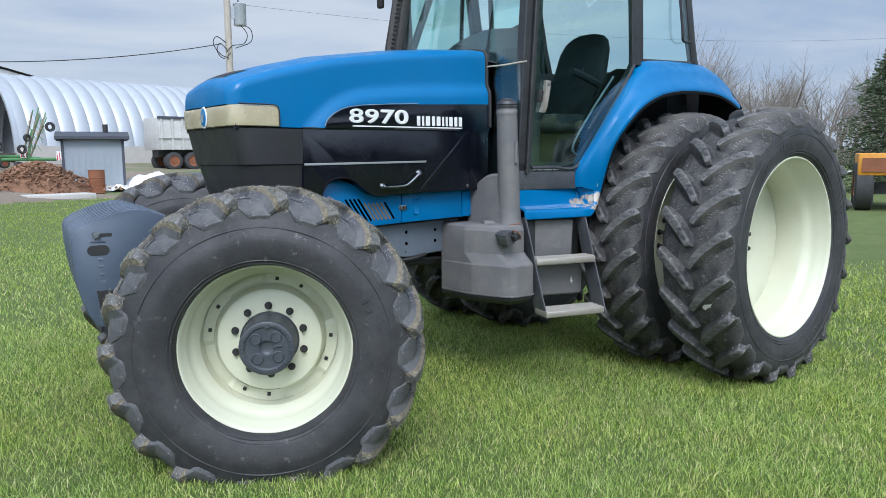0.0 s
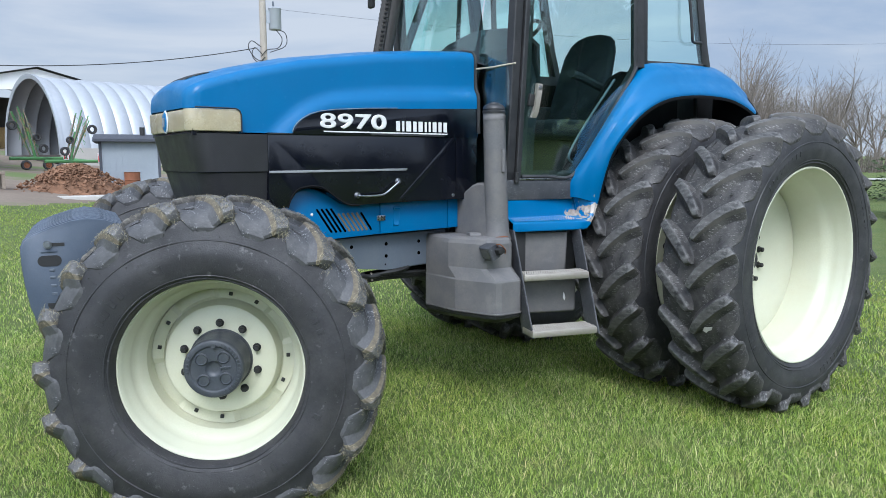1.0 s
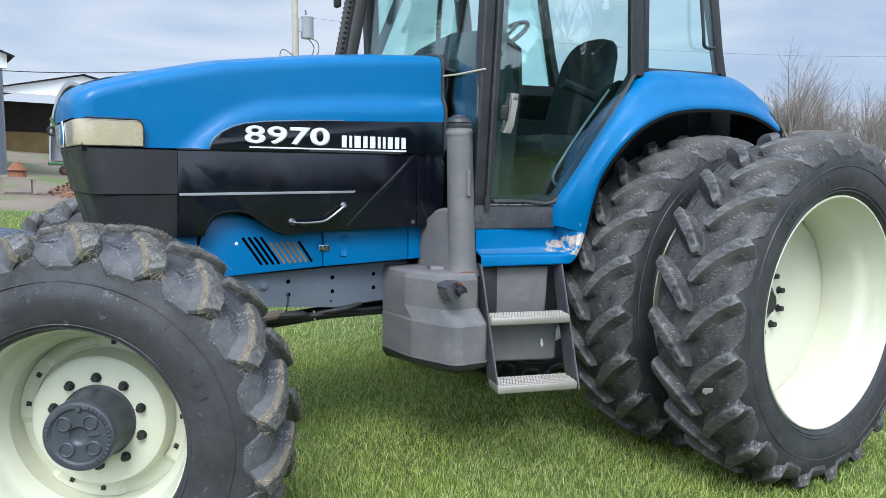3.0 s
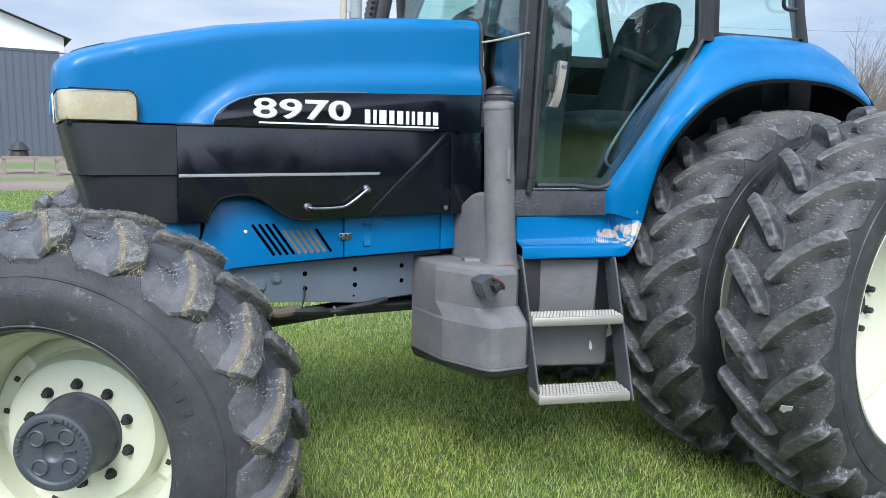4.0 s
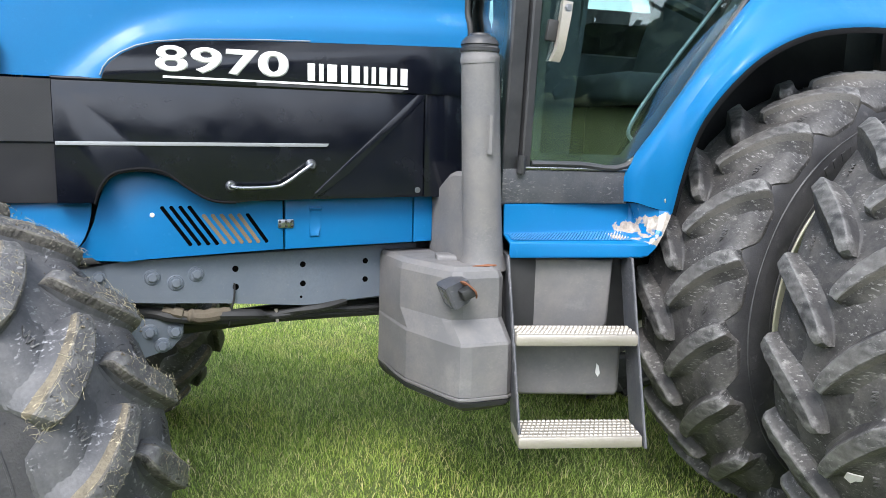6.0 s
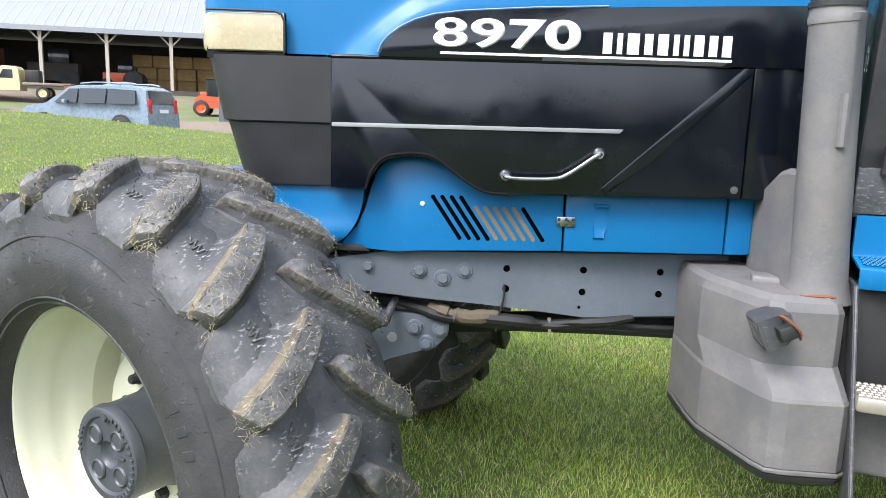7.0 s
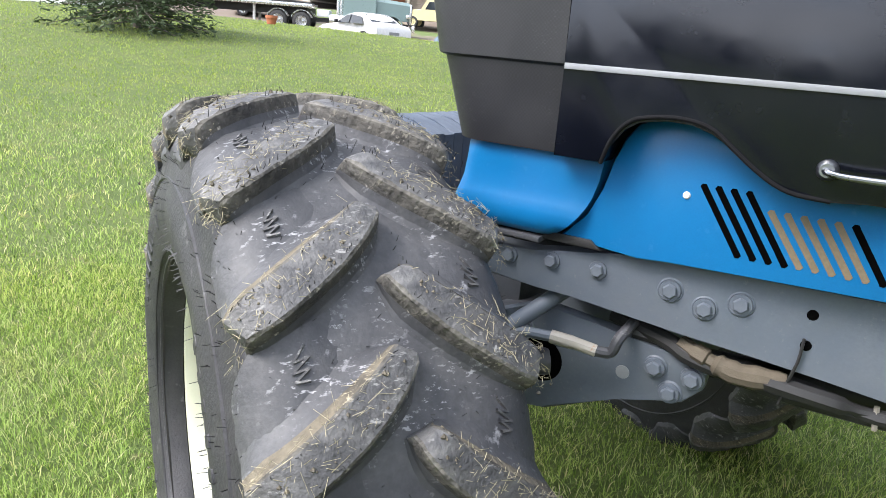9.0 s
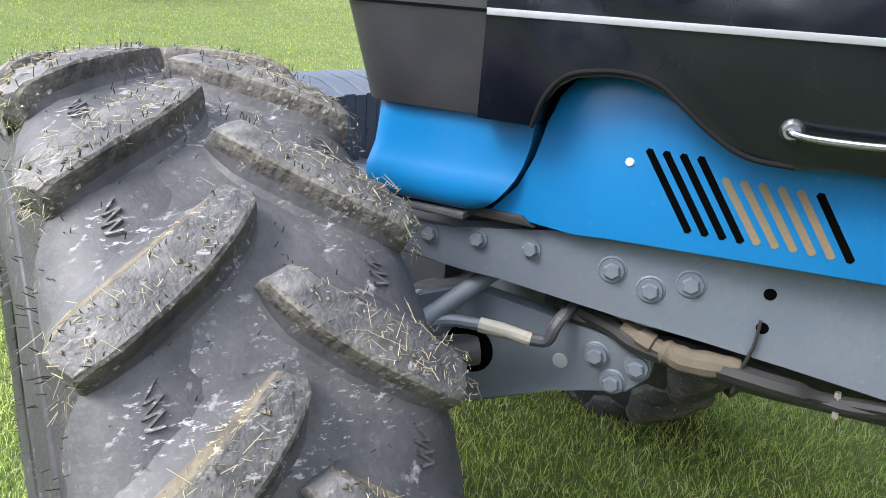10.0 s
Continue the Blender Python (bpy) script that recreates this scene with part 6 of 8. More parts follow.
part("door_bar", tube(smooth_pts([(2.32, 0.60, 2.05), (2.50, 0.62, 2.07), (2.72, 0.64, 2.06)], 4), 0.014, 8), DARK, cab, "black grab bar on the far door")
part("headliner", box(1.98, -0.62, 2.86, 3.40, 0.62, 2.92, 0.01), SEATM, cab, "dark headliner")
part("rear_frame_bar", tube([(3.58, -0.70, 2.17), (3.58, 0.70, 2.17)], 0.03, 8), CABM, cab, "black rear window sill")
part("grab_rail", tube(smooth_pts([(3.30, -0.755, 2.70), (3.31, -0.78, 2.62), (3.34, -0.79, 2.40), (3.37, -0.78, 2.33), (3.47, -0.775, 2.33)], 4), 0.010, 8), CABM, cab, "black lever on the rear window")
part("inner_hose", tube(smooth_pts([(2.72, -0.66, 2.05), (2.55, -0.60, 1.80), (2.42, -0.57, 1.60), (2.42, -0.57, 1.53), (2.52, -0.60, 1.50)], 5), 0.008, 6), GREY, cab, "grey strap behind the door glass")
part("roof", box(1.88, -0.82, 2.92, 3.75, 0.82, 3.10, 0.06, 3), BLUE, cab, "blue cab roof")
part("twine", tube(smooth_pts([(1.838, -0.335, 2.085), (1.855, -0.45, 2.085), (1.872, -0.59, 2.09), (1.878, -0.64, 2.092)], 4), 0.005, 6), TWINE, tractor, "pale twine tied from hood to post")
# exhaust and mirror by the far front post
ex = part("exhaust_pipe", tube([(1.595, 0.40, 2.08), (1.635, 0.40, 2.25), (1.732, 0.40, 2.69), (1.80, 0.40, 3.0)], 0.064, 20), EXH, tractor, "dark metal exhaust stack")
gb = bmesh.new()
for k in range(26):
    t = k / 25
    p = Vector((1.545, 0.355, 2.12)).lerp(Vector((1.690, 0.355, 2.85)), t)
    add_box(gb, p.x - 0.006, p.y - 0.05, p.z - 0.006, p.x + 0.006, p.y + 0.05, p.z + 0.006)
part("heat_guard", gb, EXH, ex, "perforated heat guard", None)
part("guard_plate", tube([(1.562, 0.37, 2.10), (1.707, 0.37, 2.85)], 0.034, 8), EXH, ex)
part("mirror_arm", tube(smooth_pts([(1.95, 0.58, 2.85), (1.75, 0.62, 2.82), (1.665, 0.62, 2.70)], 4), 0.012, 8), DARK, cab, "black mirror arm")
part("mirror", box(1.675, 0.60, 2.58, 1.712, 0.66, 2.80, 0.015, 2), DARK, cab, "black mirror head")
# ---------------------------------------------------------------- the yard and the distance
def spot(bearing, dist, eye=(0.95, -2.35)):
    """A place on the ground: degrees from east, metres from a stand beside the tractor."""
    a = radians(bearing)
    x, y = eye[0] + dist * math.cos(a), eye[1] + dist * math.sin(a)
    return Vector((x, y, ground_z(x, y)))


WEST_EYE = (0.95, -2.35)
EAST_EYE = (-1.4, -3.85)


def frame_at(p, q):
    """Axes at p with x towards q, level."""
    d = Vector((q[0] - p[0], q[1] - p[1], 0)).normalized()
    return Matrix(((d.x, -d.y, 0, p[0]), (d.y, d.x, 0, p[1]), (0, 0, 1, p[2]), (0, 0, 0, 1)))


def sub(name, bm, mat, parent, label="", smooth=30, m=None):
    return part(name, bm, mat, parent, label, smooth, m)


# ---- long open pole barn; x along its front from the west end, y inwards
bl, brr = Vector((-41.1, 45.9, 2.62)), Vector((-16.2, 51.9, 2.62))
bm_ = frame_at(bl, brr)
L = (brr - bl).length
barn = thing("pole_barn", "long open pole barn with pale metal roof, full of machines", "barn", bm_)
EAVE, DEPTH, RIDGE = 4.05, 14.0, 8.0
rb = bmesh.new()
rf = lambda y: EAVE + (RIDGE - EAVE) * (y / (DEPTH / 2)) if y < DEPTH / 2 else RIDGE - (RIDGE - EAVE) * ((y - DEPTH / 2) / (DEPTH / 2))
add_box(rb, -0.4, -0.5, EAVE - 0.32, L + 0.4, -0.38, EAVE + 0.02)
part("fascia", rb, ROOFM, barn, "white roof edge")
roof_b = loft([[(-0.4, -0.5, EAVE), (-0.4, DEPTH / 2, RIDGE), (-0.4, DEPTH + 0.5, EAVE)], [(L + 0.4, -0.5, EAVE), (L + 0.4, DEPTH / 2, RIDGE), (L + 0.4, DEPTH + 0.5, EAVE)]])
roof = part("roof", thick(roof_b, 0.12), ROOFM, barn, "pale ribbed metal roof", None)
for k in range(40):
    x = (k + 0.5) * L / 40
    part("roof_rib", loft([[(x - 0.03, -0.5, EAVE + 0.03), (x + 0.03, -0.5, EAVE + 0.03)], [(x - 0.03, DEPTH / 2, RIDGE + 0.03), (x + 0.03, DEPTH / 2, RIDGE + 0.03)]]), GALV, roof, "", None)
for k in range(7):
    x = L * k / 6
    po = part("post", box(x - 0.11, -0.11, -0.3, x + 0.11, 0.11, EAVE), POLEM, barn, "round-edged timber post")
    for s in (-1, 1):
        if 0 < k < 6:
            part("brace", tube([(x, 0, EAVE - 1.0), (x + s * 0.85, 0, EAVE - 0.12)], 0.06, 6), POLEM, po, "")
# back wall, west end and floor carry the indoor shade in their colour
part("back_wall", box(0, DEPTH - 0.1, -0.3, L, DEPTH, EAVE), SHADEM, barn, "plank back wall painted dark as shade")
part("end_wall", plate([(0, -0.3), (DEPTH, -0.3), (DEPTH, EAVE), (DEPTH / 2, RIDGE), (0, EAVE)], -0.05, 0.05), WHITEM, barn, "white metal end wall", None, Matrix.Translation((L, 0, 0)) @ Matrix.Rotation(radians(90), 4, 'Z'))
part("end_wall", plate([(0, -0.3), (DEPTH, -0.3), (DEPTH, EAVE), (DEPTH / 2, RIDGE), (0, EAVE)], -0.05, 0.05), SHADEM, barn, "end wall painted dark as shade", None, Matrix.Rotation(radians(90), 4, 'Z'))
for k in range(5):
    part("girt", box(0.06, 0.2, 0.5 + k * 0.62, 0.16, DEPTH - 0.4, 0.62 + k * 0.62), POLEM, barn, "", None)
part("barn_floor", box(0, -0.2, -0.4, L, DEPTH, 0.02), SHADEM, barn, "earth floor painted dark as shade", None)
# hay bales stacked at the east end
for k in range(30):
    i, j, h = k % 5, (k // 5) % 2, k // 10
    b = box(-0.75, -0.75, 0, 0.75, 0.75, 0.98, 0.10, 2)
    hb_ = part("hay_bale", b, HAYM, None, "", 40, bm_ @ pose(L - 1.2 - i * 1.56 - (0.3 if h == 2 else 0), 9.2 + j * 1.6, 0.02 + h * 0.98, 0, 0, random.uniform(-3, 3)))
    tagged(hb_, "tan square hay bale in the barn stack", "hay bale", "hay bales in the barn")
# stored machines, deep in the barn; its shade is painted into the tractor's colour
def stored(x, y, w, h, mat, name, label, cat):
    t = thing(name, label, cat, bm_ @ Matrix.Translation((x, y, 0.0)))
    part("body", box(-w / 2, -0.7, 0.55, w / 2, 0.7, 0.55 + (h - 0.55) * 0.55, 0.08), mat, t)
    part("cab", box(-w * 0.1, -0.55, 0.55 + (h - 0.55) * 0.5, w * 0.32, 0.55, h, 0.10), WINDOW, t, "dark cab")
    for sx in (-0.36, 0.34):
        for sy in (-0.85, 0.85):
            r = 0.42 if sx < 0 else 0.72
            part("wheel", lathe([(0.1, -0.14), (r * 0.55, -0.16), (r * 0.9, -0.15), (r, -0.1), (r, 0.1), (r * 0.9, 0.15), (0.1, 0.14)], 18), TYREF, t, "", 40, Matrix.Translation((sx * w, sy, r)))
    return t


stored(12.0, 6.0, 3.6, 3.0, SHADEM, "stored_tractor", "farm tractor in the barn, painted dark as shade", "tractor")
stored(17.2, 4.2, 2.6, 1.9, ORANGE, "stored_implement", "faded orange machine in the barn", "machine")
cr = thing("gravity_wagon", "brown wooden wagon in the barn", "wagon", bm_ @ Matrix.Translation((6.8, 3.5, 0)))
part("box", box(-2.2, -1.0, 0.9, 2.2, 1.0, 2.7, 0.05), RUST, cr, "rusty brown box")
part("slatted_side", box(0.5, -1.06, 0.5, 2.1, -1.0, 2.0), WOODM, cr)
for sx in (-1.4, 1.4):
    part("wheel", lathe([(0.1, -0.1), (0.4, -0.12), (0.45, -0.08), (0.45, 0.08), (0.1, 0.1)], 16), TYREF, cr, "", 40, Matrix.Translation((sx, -0.9, 0.45)))
for k in range(9):
    pl_ = part("pallet", box(-0.6, -0.5, 0, 0.6, 0.5, 0.13), WOODM, None, "", None, bm_ @ pose(9.4, 1.6, 0.02 + k * 0.15, 0, 0, random.uniform(-4, 4)))
    tagged(pl_, "grey wooden pallet in a stack", "pallet", "pallet stack in the barn")


# ---- cars and trucks
def far_wheel(parent, x, y, r, w, rim=ALU, name="wheel"):
    t = part(name, lathe([(r * 0.62, -w / 2 - 0.01), (r * 0.9, -w / 2), (r, -w / 2 + 0.04), (r, w / 2 - 0.04), (r * 0.9, w / 2), (r * 0.62, w / 2 + 0.01)], 28), TYREF, parent, "black tyre", 40, Matrix.Translation((x, y, r)))
    part("rim", lathe([(0.0, -w / 2 + 0.02), (r * 0.2, -w / 2), (r * 0.28, -w / 2 + 0.04), (r * 0.52, -w / 2 + 0.03), (r * 0.62, -w / 2 - 0.005), (r * 0.62, w / 2)], 28), rim, t, "pale rim")
    return t


def car(name, label, m, paint, length, width, side, roof_pts, belt, z_low, wheels, r, glass_bands, tail_x, tail_z, tail_big):
    """A car with its nose to -x: side outline lofted over the width, with tumblehome above the belt."""
    t = thing(name, label, "car", m)
    ws = [-1, -0.97, -0.88, -0.6, 0, 0.6, 0.88, 0.97, 1]

    def half(z):
        return width / 2 * (1.0 if z < belt else 1.0 - 0.20 * (z - belt) / (roof_pts[2][1] - belt + 1e-6))
    up = side + roof_pts
    rows = []
    for x, z in up:
        hw = half(z)
        rows.append([(x, -hw, z_low), (x, -hw, min(z, belt) * 0.6 + z_low * 0.4), (x, -hw, min(z, belt)), (x, -half(z), z - 0.03 if z > belt else z), (x, -half(z) * 0.86, z), (x, 0, z + 0.02), (x, half(z) * 0.86, z), (x, half(z), z - 0.03 if z > belt else z), (x, hw, min(z, belt)), (x, hw, min(z, belt) * 0.6 + z_low * 0.4), (x, hw, z_low)])
    rows.sort(key=lambda q: q[0][0])
    part("body", loft(rows, cap=True), paint, t, "painted car body", 35)
    for pts in glass_bands:
        for s in (-1, 1):
            f = lambda x, z: s * (half(z) + 0.012)
            g = lambda x, z: s * (half(z) - 0.03)
            part("side_window", plate(pts, f, g), WINDOW, t, "dark side window", None)
    for wx in wheels:
        for s in (-1, 1):
            part("wheel_arch", lathe([(0.0, -0.012), (r * 1.16, -0.012), (r * 1.17, 0.03)], 24), DARK, t, "dark wheel arch", 30, Matrix.Translation((wx, s * (width / 2 - 0.0), r * 1.02)) @ Matrix.Rotation(0 if s < 0 else math.pi, 4, 'Z'))
            far_wheel(t, wx, s * (width / 2 - 0.07), r, 0.2)
    for s in (-1, 1):
        part("tail_light", box(tail_x - 0.05, s * width * 0.40 - 0.10, tail_z, tail_x + 0.035, s * width * 0.40 + 0.10, tail_z + tail_big, 0.02), TAILR, t, "red tail light")
        part("mirror", box(-0.75, s * (width / 2 + 0.08) - 0.08, belt + 0.02, -0.62, s * (width / 2 + 0.08) + 0.08, belt + 0.16, 0.03), paint if name != "white_sedan" else DARK, t)
        part("door_handle", box(0.25, s * (width / 2 + 0.012) - 0.012, belt - 0.14, 0.42, s * (width / 2 + 0.012) + 0.012, belt - 0.11), paint, t)
    return t


# pale blue minivan: nose away to the west, tail towards the barn's east end
vf, vt = spot(120.3, 31.6), spot(112.6, 28.6)
vc = (vf + vt) / 2
vm = frame_at((vc.x, vc.y, ground_z(vc.x, vc.y)), vt)
van = car("minivan", "pale blue metallic minivan parked on the gravel", vm, CARB, 5.1, 1.95,
          [(-2.55, 0.55), (-2.50, 0.80), (-2.30, 0.95), (-1.55, 1.08)], [(-1.05, 1.42), (-0.70, 1.66), (-0.30, 1.73), (1.2, 1.76), (2.1, 1.72), (2.38, 1.60), (2.50, 1.15), (2.55, 0.6)], 1.05, 0.30, (-1.62, 1.46), 0.34,
          ([(-1.18, 1.10), (-0.28, 1.10), (-0.28, 1.60), (-0.62, 1.58)], [(-0.20, 1.10), (0.85, 1.10), (0.85, 1.62), (-0.20, 1.61)], [(0.93, 1.10), (2.05, 1.10), (1.98, 1.58), (0.93, 1.62)]), 2.50, 0.78, 0.52)
part("rear_window", loft([[(2.40, -0.72, 1.58), (2.40, 0.72, 1.58)], [(2.53, -0.80, 1.14), (2.53, 0.80, 1.14)]]), WINDOW, van, "dark rear window")
part("number_plate", box(2.54, -0.26, 0.82, 2.56, 0.26, 0.95), WHITEM, van, "plain plate")
for s in (-1, 1):
    part("roof_rail", tube([(-0.3, s * 0.66, 1.78), (0.3, s * 0.66, 1.83), (1.7, s * 0.66, 1.83), (2.0, s * 0.66, 1.78)], 0.025, 6), CARB, van)
# white sedan
sf, st_ = spot(128.7, 36.4), spot(124.7, 33.0)
sc = (sf + st_) / 2
sedan = car("white_sedan", "white four-door sedan parked on the gravel", frame_at((sc.x, sc.y, ground_z(sc.x, sc.y)), st_), CARW, 4.6, 1.82,
            [(-2.30, 0.50), (-2.24, 0.72), (-1.9, 0.85), (-1.0, 0.98)], [(-0.55, 1.20), (-0.15, 1.38), (0.30, 1.46), (0.85, 1.44), (1.25, 1.28), (1.60, 1.08), (2.15, 1.02), (2.28, 0.85), (2.30, 0.5)], 0.96, 0.24, (-1.42, 1.30), 0.33,
            ([(-0.72, 1.00), (0.18, 1.00), (0.18, 1.36), (-0.15, 1.32)], [(0.26, 1.00), (1.25, 1.00), (1.00, 1.28), (0.26, 1.36)]), 2.24, 0.68, 0.16)
part("rear_window", loft([[(0.92, -0.60, 1.42), (0.92, 0.60, 1.42)], [(1.57, -0.68, 1.12), (1.57, 0.68, 1.12)]]), WINDOW, sedan, "dark rear window")
part("number_plate", box(2.29, -0.25, 0.62, 2.32, 0.25, 0.74), SILVER, sedan, "plain plate")

# road tractor with flatbed trailer, nose to the east
tw, te = spot(131.6, 46.5), spot(123.2, 46.0)
tm = frame_at((te.x, te.y, ground_z(te.x, te.y) - 0.05), tw)  # x runs back from the bumper
rig = thing("semi_truck", "sage green long-nosed road tractor with chrome stacks", "truck", tm)
part("frame", box(0.4, -0.45, 0.55, 8.6, 0.45, 0.80), DARK, rig, "dark chassis")
part("bumper", box(0.0, -1.15, 0.35, 0.18, 1.15, 0.75, 0.05), ALU, rig, "chrome bumper")
part("hood", loft([[(x, -w, 0.95), (x, -w, h - 0.18), (x, -w + 0.2, h), (x, w - 0.2, h), (x, w, h - 0.18), (x, w, 0.95)] for x, w, h in ((0.35, 0.62, 1.95), (0.5, 0.66, 2.0), (2.3, 0.86, 2.12))], cap=True), CARG, rig, "sage green hood")
part("grille", box(0.22, -0.55, 0.80, 0.38, 0.55, 1.92, 0.04), ALU, rig, "chrome grille")
for k in range(7):
    part("grille_bar", box(0.205, -0.48 + k * 0.16 - 0.02, 0.9, 0.222, -0.48 + k * 0.16 + 0.02, 1.82), DARK, rig, "", None)
cabb = loft([[(x, -1.05, 1.0), (x, -1.05, zt - 0.15), (x, -0.85, zt), (x, 0.85, zt), (x, 1.05, zt - 0.15), (x, 1.05, 1.0)] for x, zt in ((2.28, 2.16), (2.3, 2.20), (2.62, 2.92), (2.75, 2.98), (4.1, 3.02), (4.15, 2.9))], cap=True)
part("cab", cabb, CARG, rig, "sage green day cab")
part("windscreen", loft([[(2.315, -0.85, 2.22), (2.315, 0.85, 2.22)], [(2.60, -0.80, 2.86), (2.60, 0.80, 2.86)]]), WINDOW, rig, "dark windscreen")
for s in (-1, 1):
    part("side_window", plate([(2.78, 2.12), (3.40, 2.12), (3.40, 2.72), (2.95, 2.72)], s * 1.062, s * 1.03), WINDOW, rig, "dark side window", None)
    part("side_window", plate([(3.50, 2.2), (3.85, 2.2), (3.85, 2.72), (3.50, 2.72)], s * 1.062, s * 1.03), WINDOW, rig, "dark side window", None)
    part("fender", lathe([(0.62, -0.25), (0.66, -0.25), (0.66, 0.25), (0.62, 0.25)], 20, a0=0.0, a1=math.pi), CARG, rig, "rounded front fender", 40, Matrix.Translation((1.35, s * 0.98, 0.55)))
    part("exhaust", tube([(4.45, s * 0.95, 0.9), (4.45, s * 0.95, 3.2), (4.6, s * 0.95, 3.55)], 0.09, 12), ALU, rig, "chrome exhaust")
    part("fuel_tank", tube([(3.0, s * 1.0, 0.70), (4.9, s * 1.0, 0.70)], 0.33, 20), ALU, rig, "bright cylindrical fuel tank")
    part("headlight", box(0.30, s * 0.86 - 0.16, 1.10, 0.55, s * 0.86 + 0.16, 1.32, 0.04), ALU, rig, "headlight")
    far_wheel(rig, 1.35, s * 1.02, 0.52, 0.3)
    for wx in (6.5, 7.85):
        far_wheel(rig, wx, s * 0.98, 0.52, 0.55)
        part("mudguard", lathe([(0.60, -0.28), (0.63, -0.28), (0.63, 0.28), (0.60, 0.28)], 18, a0=0.35, a1=math.pi - 0.35), ALU, rig, "quarter mudguard", 40, Matrix.Translation((wx, s * 0.98, 0.52)))
part("marker_lights", box(2.7, -0.7, 3.0, 2.8, 0.7, 3.06), ORANGE, rig, "amber roof lights")
part("toolbox", box(5.0, -0.7, 0.85, 5.7, 0.7, 1.25, 0.05), TARP, rig, "pale box behind the cab")
trailer = thing("flatbed_trailer", "long grey flatbed trailer coupled to the truck", "trailer", tm)
part("deck", box(5.9, -1.25, 1.28, 19.5, 1.25, 1.50, 0.03), ALU, trailer, "grey deck")
part("beam", box(6.3, -0.4, 0.85, 19.0, 0.4, 1.28), DARK, trailer, "dark main beam")
for k in range(10):
    part("side_pocket", box(6.4 + k * 1.3, -1.28, 1.22, 6.5 + k * 1.3, -1.25, 1.46), DARK, trailer, "", None)
part("landing_leg", box(9.2, 0.7, 0.1, 9.34, 0.84, 1.3), WHITEM, trailer, "pale landing leg")
part("landing_leg", box(9.2, -0.84, 0.1, 9.34, -0.7, 1.3), WHITEM, trailer, "pale landing leg")
for wx in (16.4, 17.7):
    for s in (-1, 1):
        far_wheel(trailer, wx, s * 0.95, 0.52, 0.55)
blk = spot(133.6, 53)
ute = thing("dark_pickup", "black pickup parked behind the trailer", "pickup", frame_at(blk, blk + Vector((-3, -1.6, 0))))
part("body", loft([[(x, -0.95, 0.4), (x, -0.95, z), (x, -0.8, z + 0.05), (x, 0.8, z + 0.05), (x, 0.95, z), (x, 0.95, 0.4)] for x, z in ((-2.7, 0.9), (-2.6, 1.1), (-1.3, 1.2), (-0.7, 1.75), (0.6, 1.8), (0.9, 1.25), (2.6, 1.25), (2.65, 0.9))], cap=True), DARK, ute, "black body")
for s in (-1, 1):
    # sky reflection painted on: the pane has the pale steel colour
    part("side_window", plate([(-0.95, 1.25), (0.65, 1.25), (0.5, 1.68), (-0.6, 1.66)], s * 0.965, s * 0.9), GALV, ute, "window painted pale as a sky reflection", None)
    for wx in (-1.7, 1.7):
        far_wheel(ute, wx, s * 0.88, 0.38, 0.25)

# cream flatbed pickup, nose to the west
pn, pt_ = spot(124.1, 53.5), spot(119.1, 52.5)
pm = frame_at((pn.x, pn.y, ground_z(pn.x, pn.y)), pt_)
pick = thing("flatbed_pickup", "cream old pickup with a wooden flatbed", "pickup", pm)
part("body", loft([[(x, -0.98, 0.5), (x, -0.98, z), (x, -0.85, z + 0.05), (x, 0.85, z + 0.05), (x, 0.98, z), (x, 0.98, 0.5)] for x, z in ((0.0, 0.8), (0.1, 1.05), (1.35, 1.15), (1.75, 1.80), (1.9, 1.88), (2.6, 1.88), (2.75, 1.7), (2.8, 0.9))], cap=True), CARC, pick, "cream cab and hood")
for s in (-1, 1):
    part("side_window", plate([(1.68, 1.22), (2.45, 1.22), (2.45, 1.72), (1.95, 1.72)], s * 0.995, s * 0.95), WINDOW, pick, "dark side window", None)
    for wx in (0.85, 4.0):
        far_wheel(pick, wx, s * 0.88, 0.38, 0.26, CARC)
part("flatbed", box(2.95, -1.1, 0.85, 5.6, 1.1, 1.0, 0.02), WOODM, pick, "grey wooden flatbed")
part("tail_board", box(5.2, -1.1, 0.55, 5.65, 1.1, 0.95, 0.02), RUST, pick, "rusty brown rear")
part("welder", box(3.05, -0.7, 1.0, 3.8, 0.5, 1.75, 0.06), DARK, pick, "dark machine on the bed")

# orange telehandler and white tank by the barn's east end
fk = spot(108.7, 46)
fm = frame_at(fk, fk + Vector((3, 0.6, 0)))
fork = thing("telehandler", "orange telehandler with black cab frame", "loader", fm)
part("chassis", loft([[(x, -0.9, 0.45), (x, -0.9, z), (x, 0.9, z), (x, 0.9, 0.45)] for x, z in ((-1.2, 0.9), (-1.0, 1.15), (0.2, 1.1), (1.3, 0.95))], cap=True), ORANGE, fork, "orange body")
part("boom", box(-1.1, 0.4, 1.1, 1.6, 0.75, 1.4, 0.04), ORANGE, fork, "orange boom")
for x in (-0.5, 0.5):
    for y in (-0.75, 0.2):
        part("cab_post", box(x - 0.05, y - 0.05, 1.0, x + 0.05, y + 0.05, 2.1), DARK, fork, "")
part("cab_roof", box(-0.6, -0.85, 2.08, 0.6, 0.3, 2.16, 0.02), DARK, fork, "black cab roof")
part("cab_glass", box(-0.45, -0.78, 1.1, 0.45, 0.22, 2.05), WINDOW, fork, "dark glass")
for x in (-0.85, 0.85):
    for s in (-1, 1):
        far_wheel(fork, x, s * 0.85, 0.45, 0.3, ORANGE)
tk_ = spot(107.0, 45)
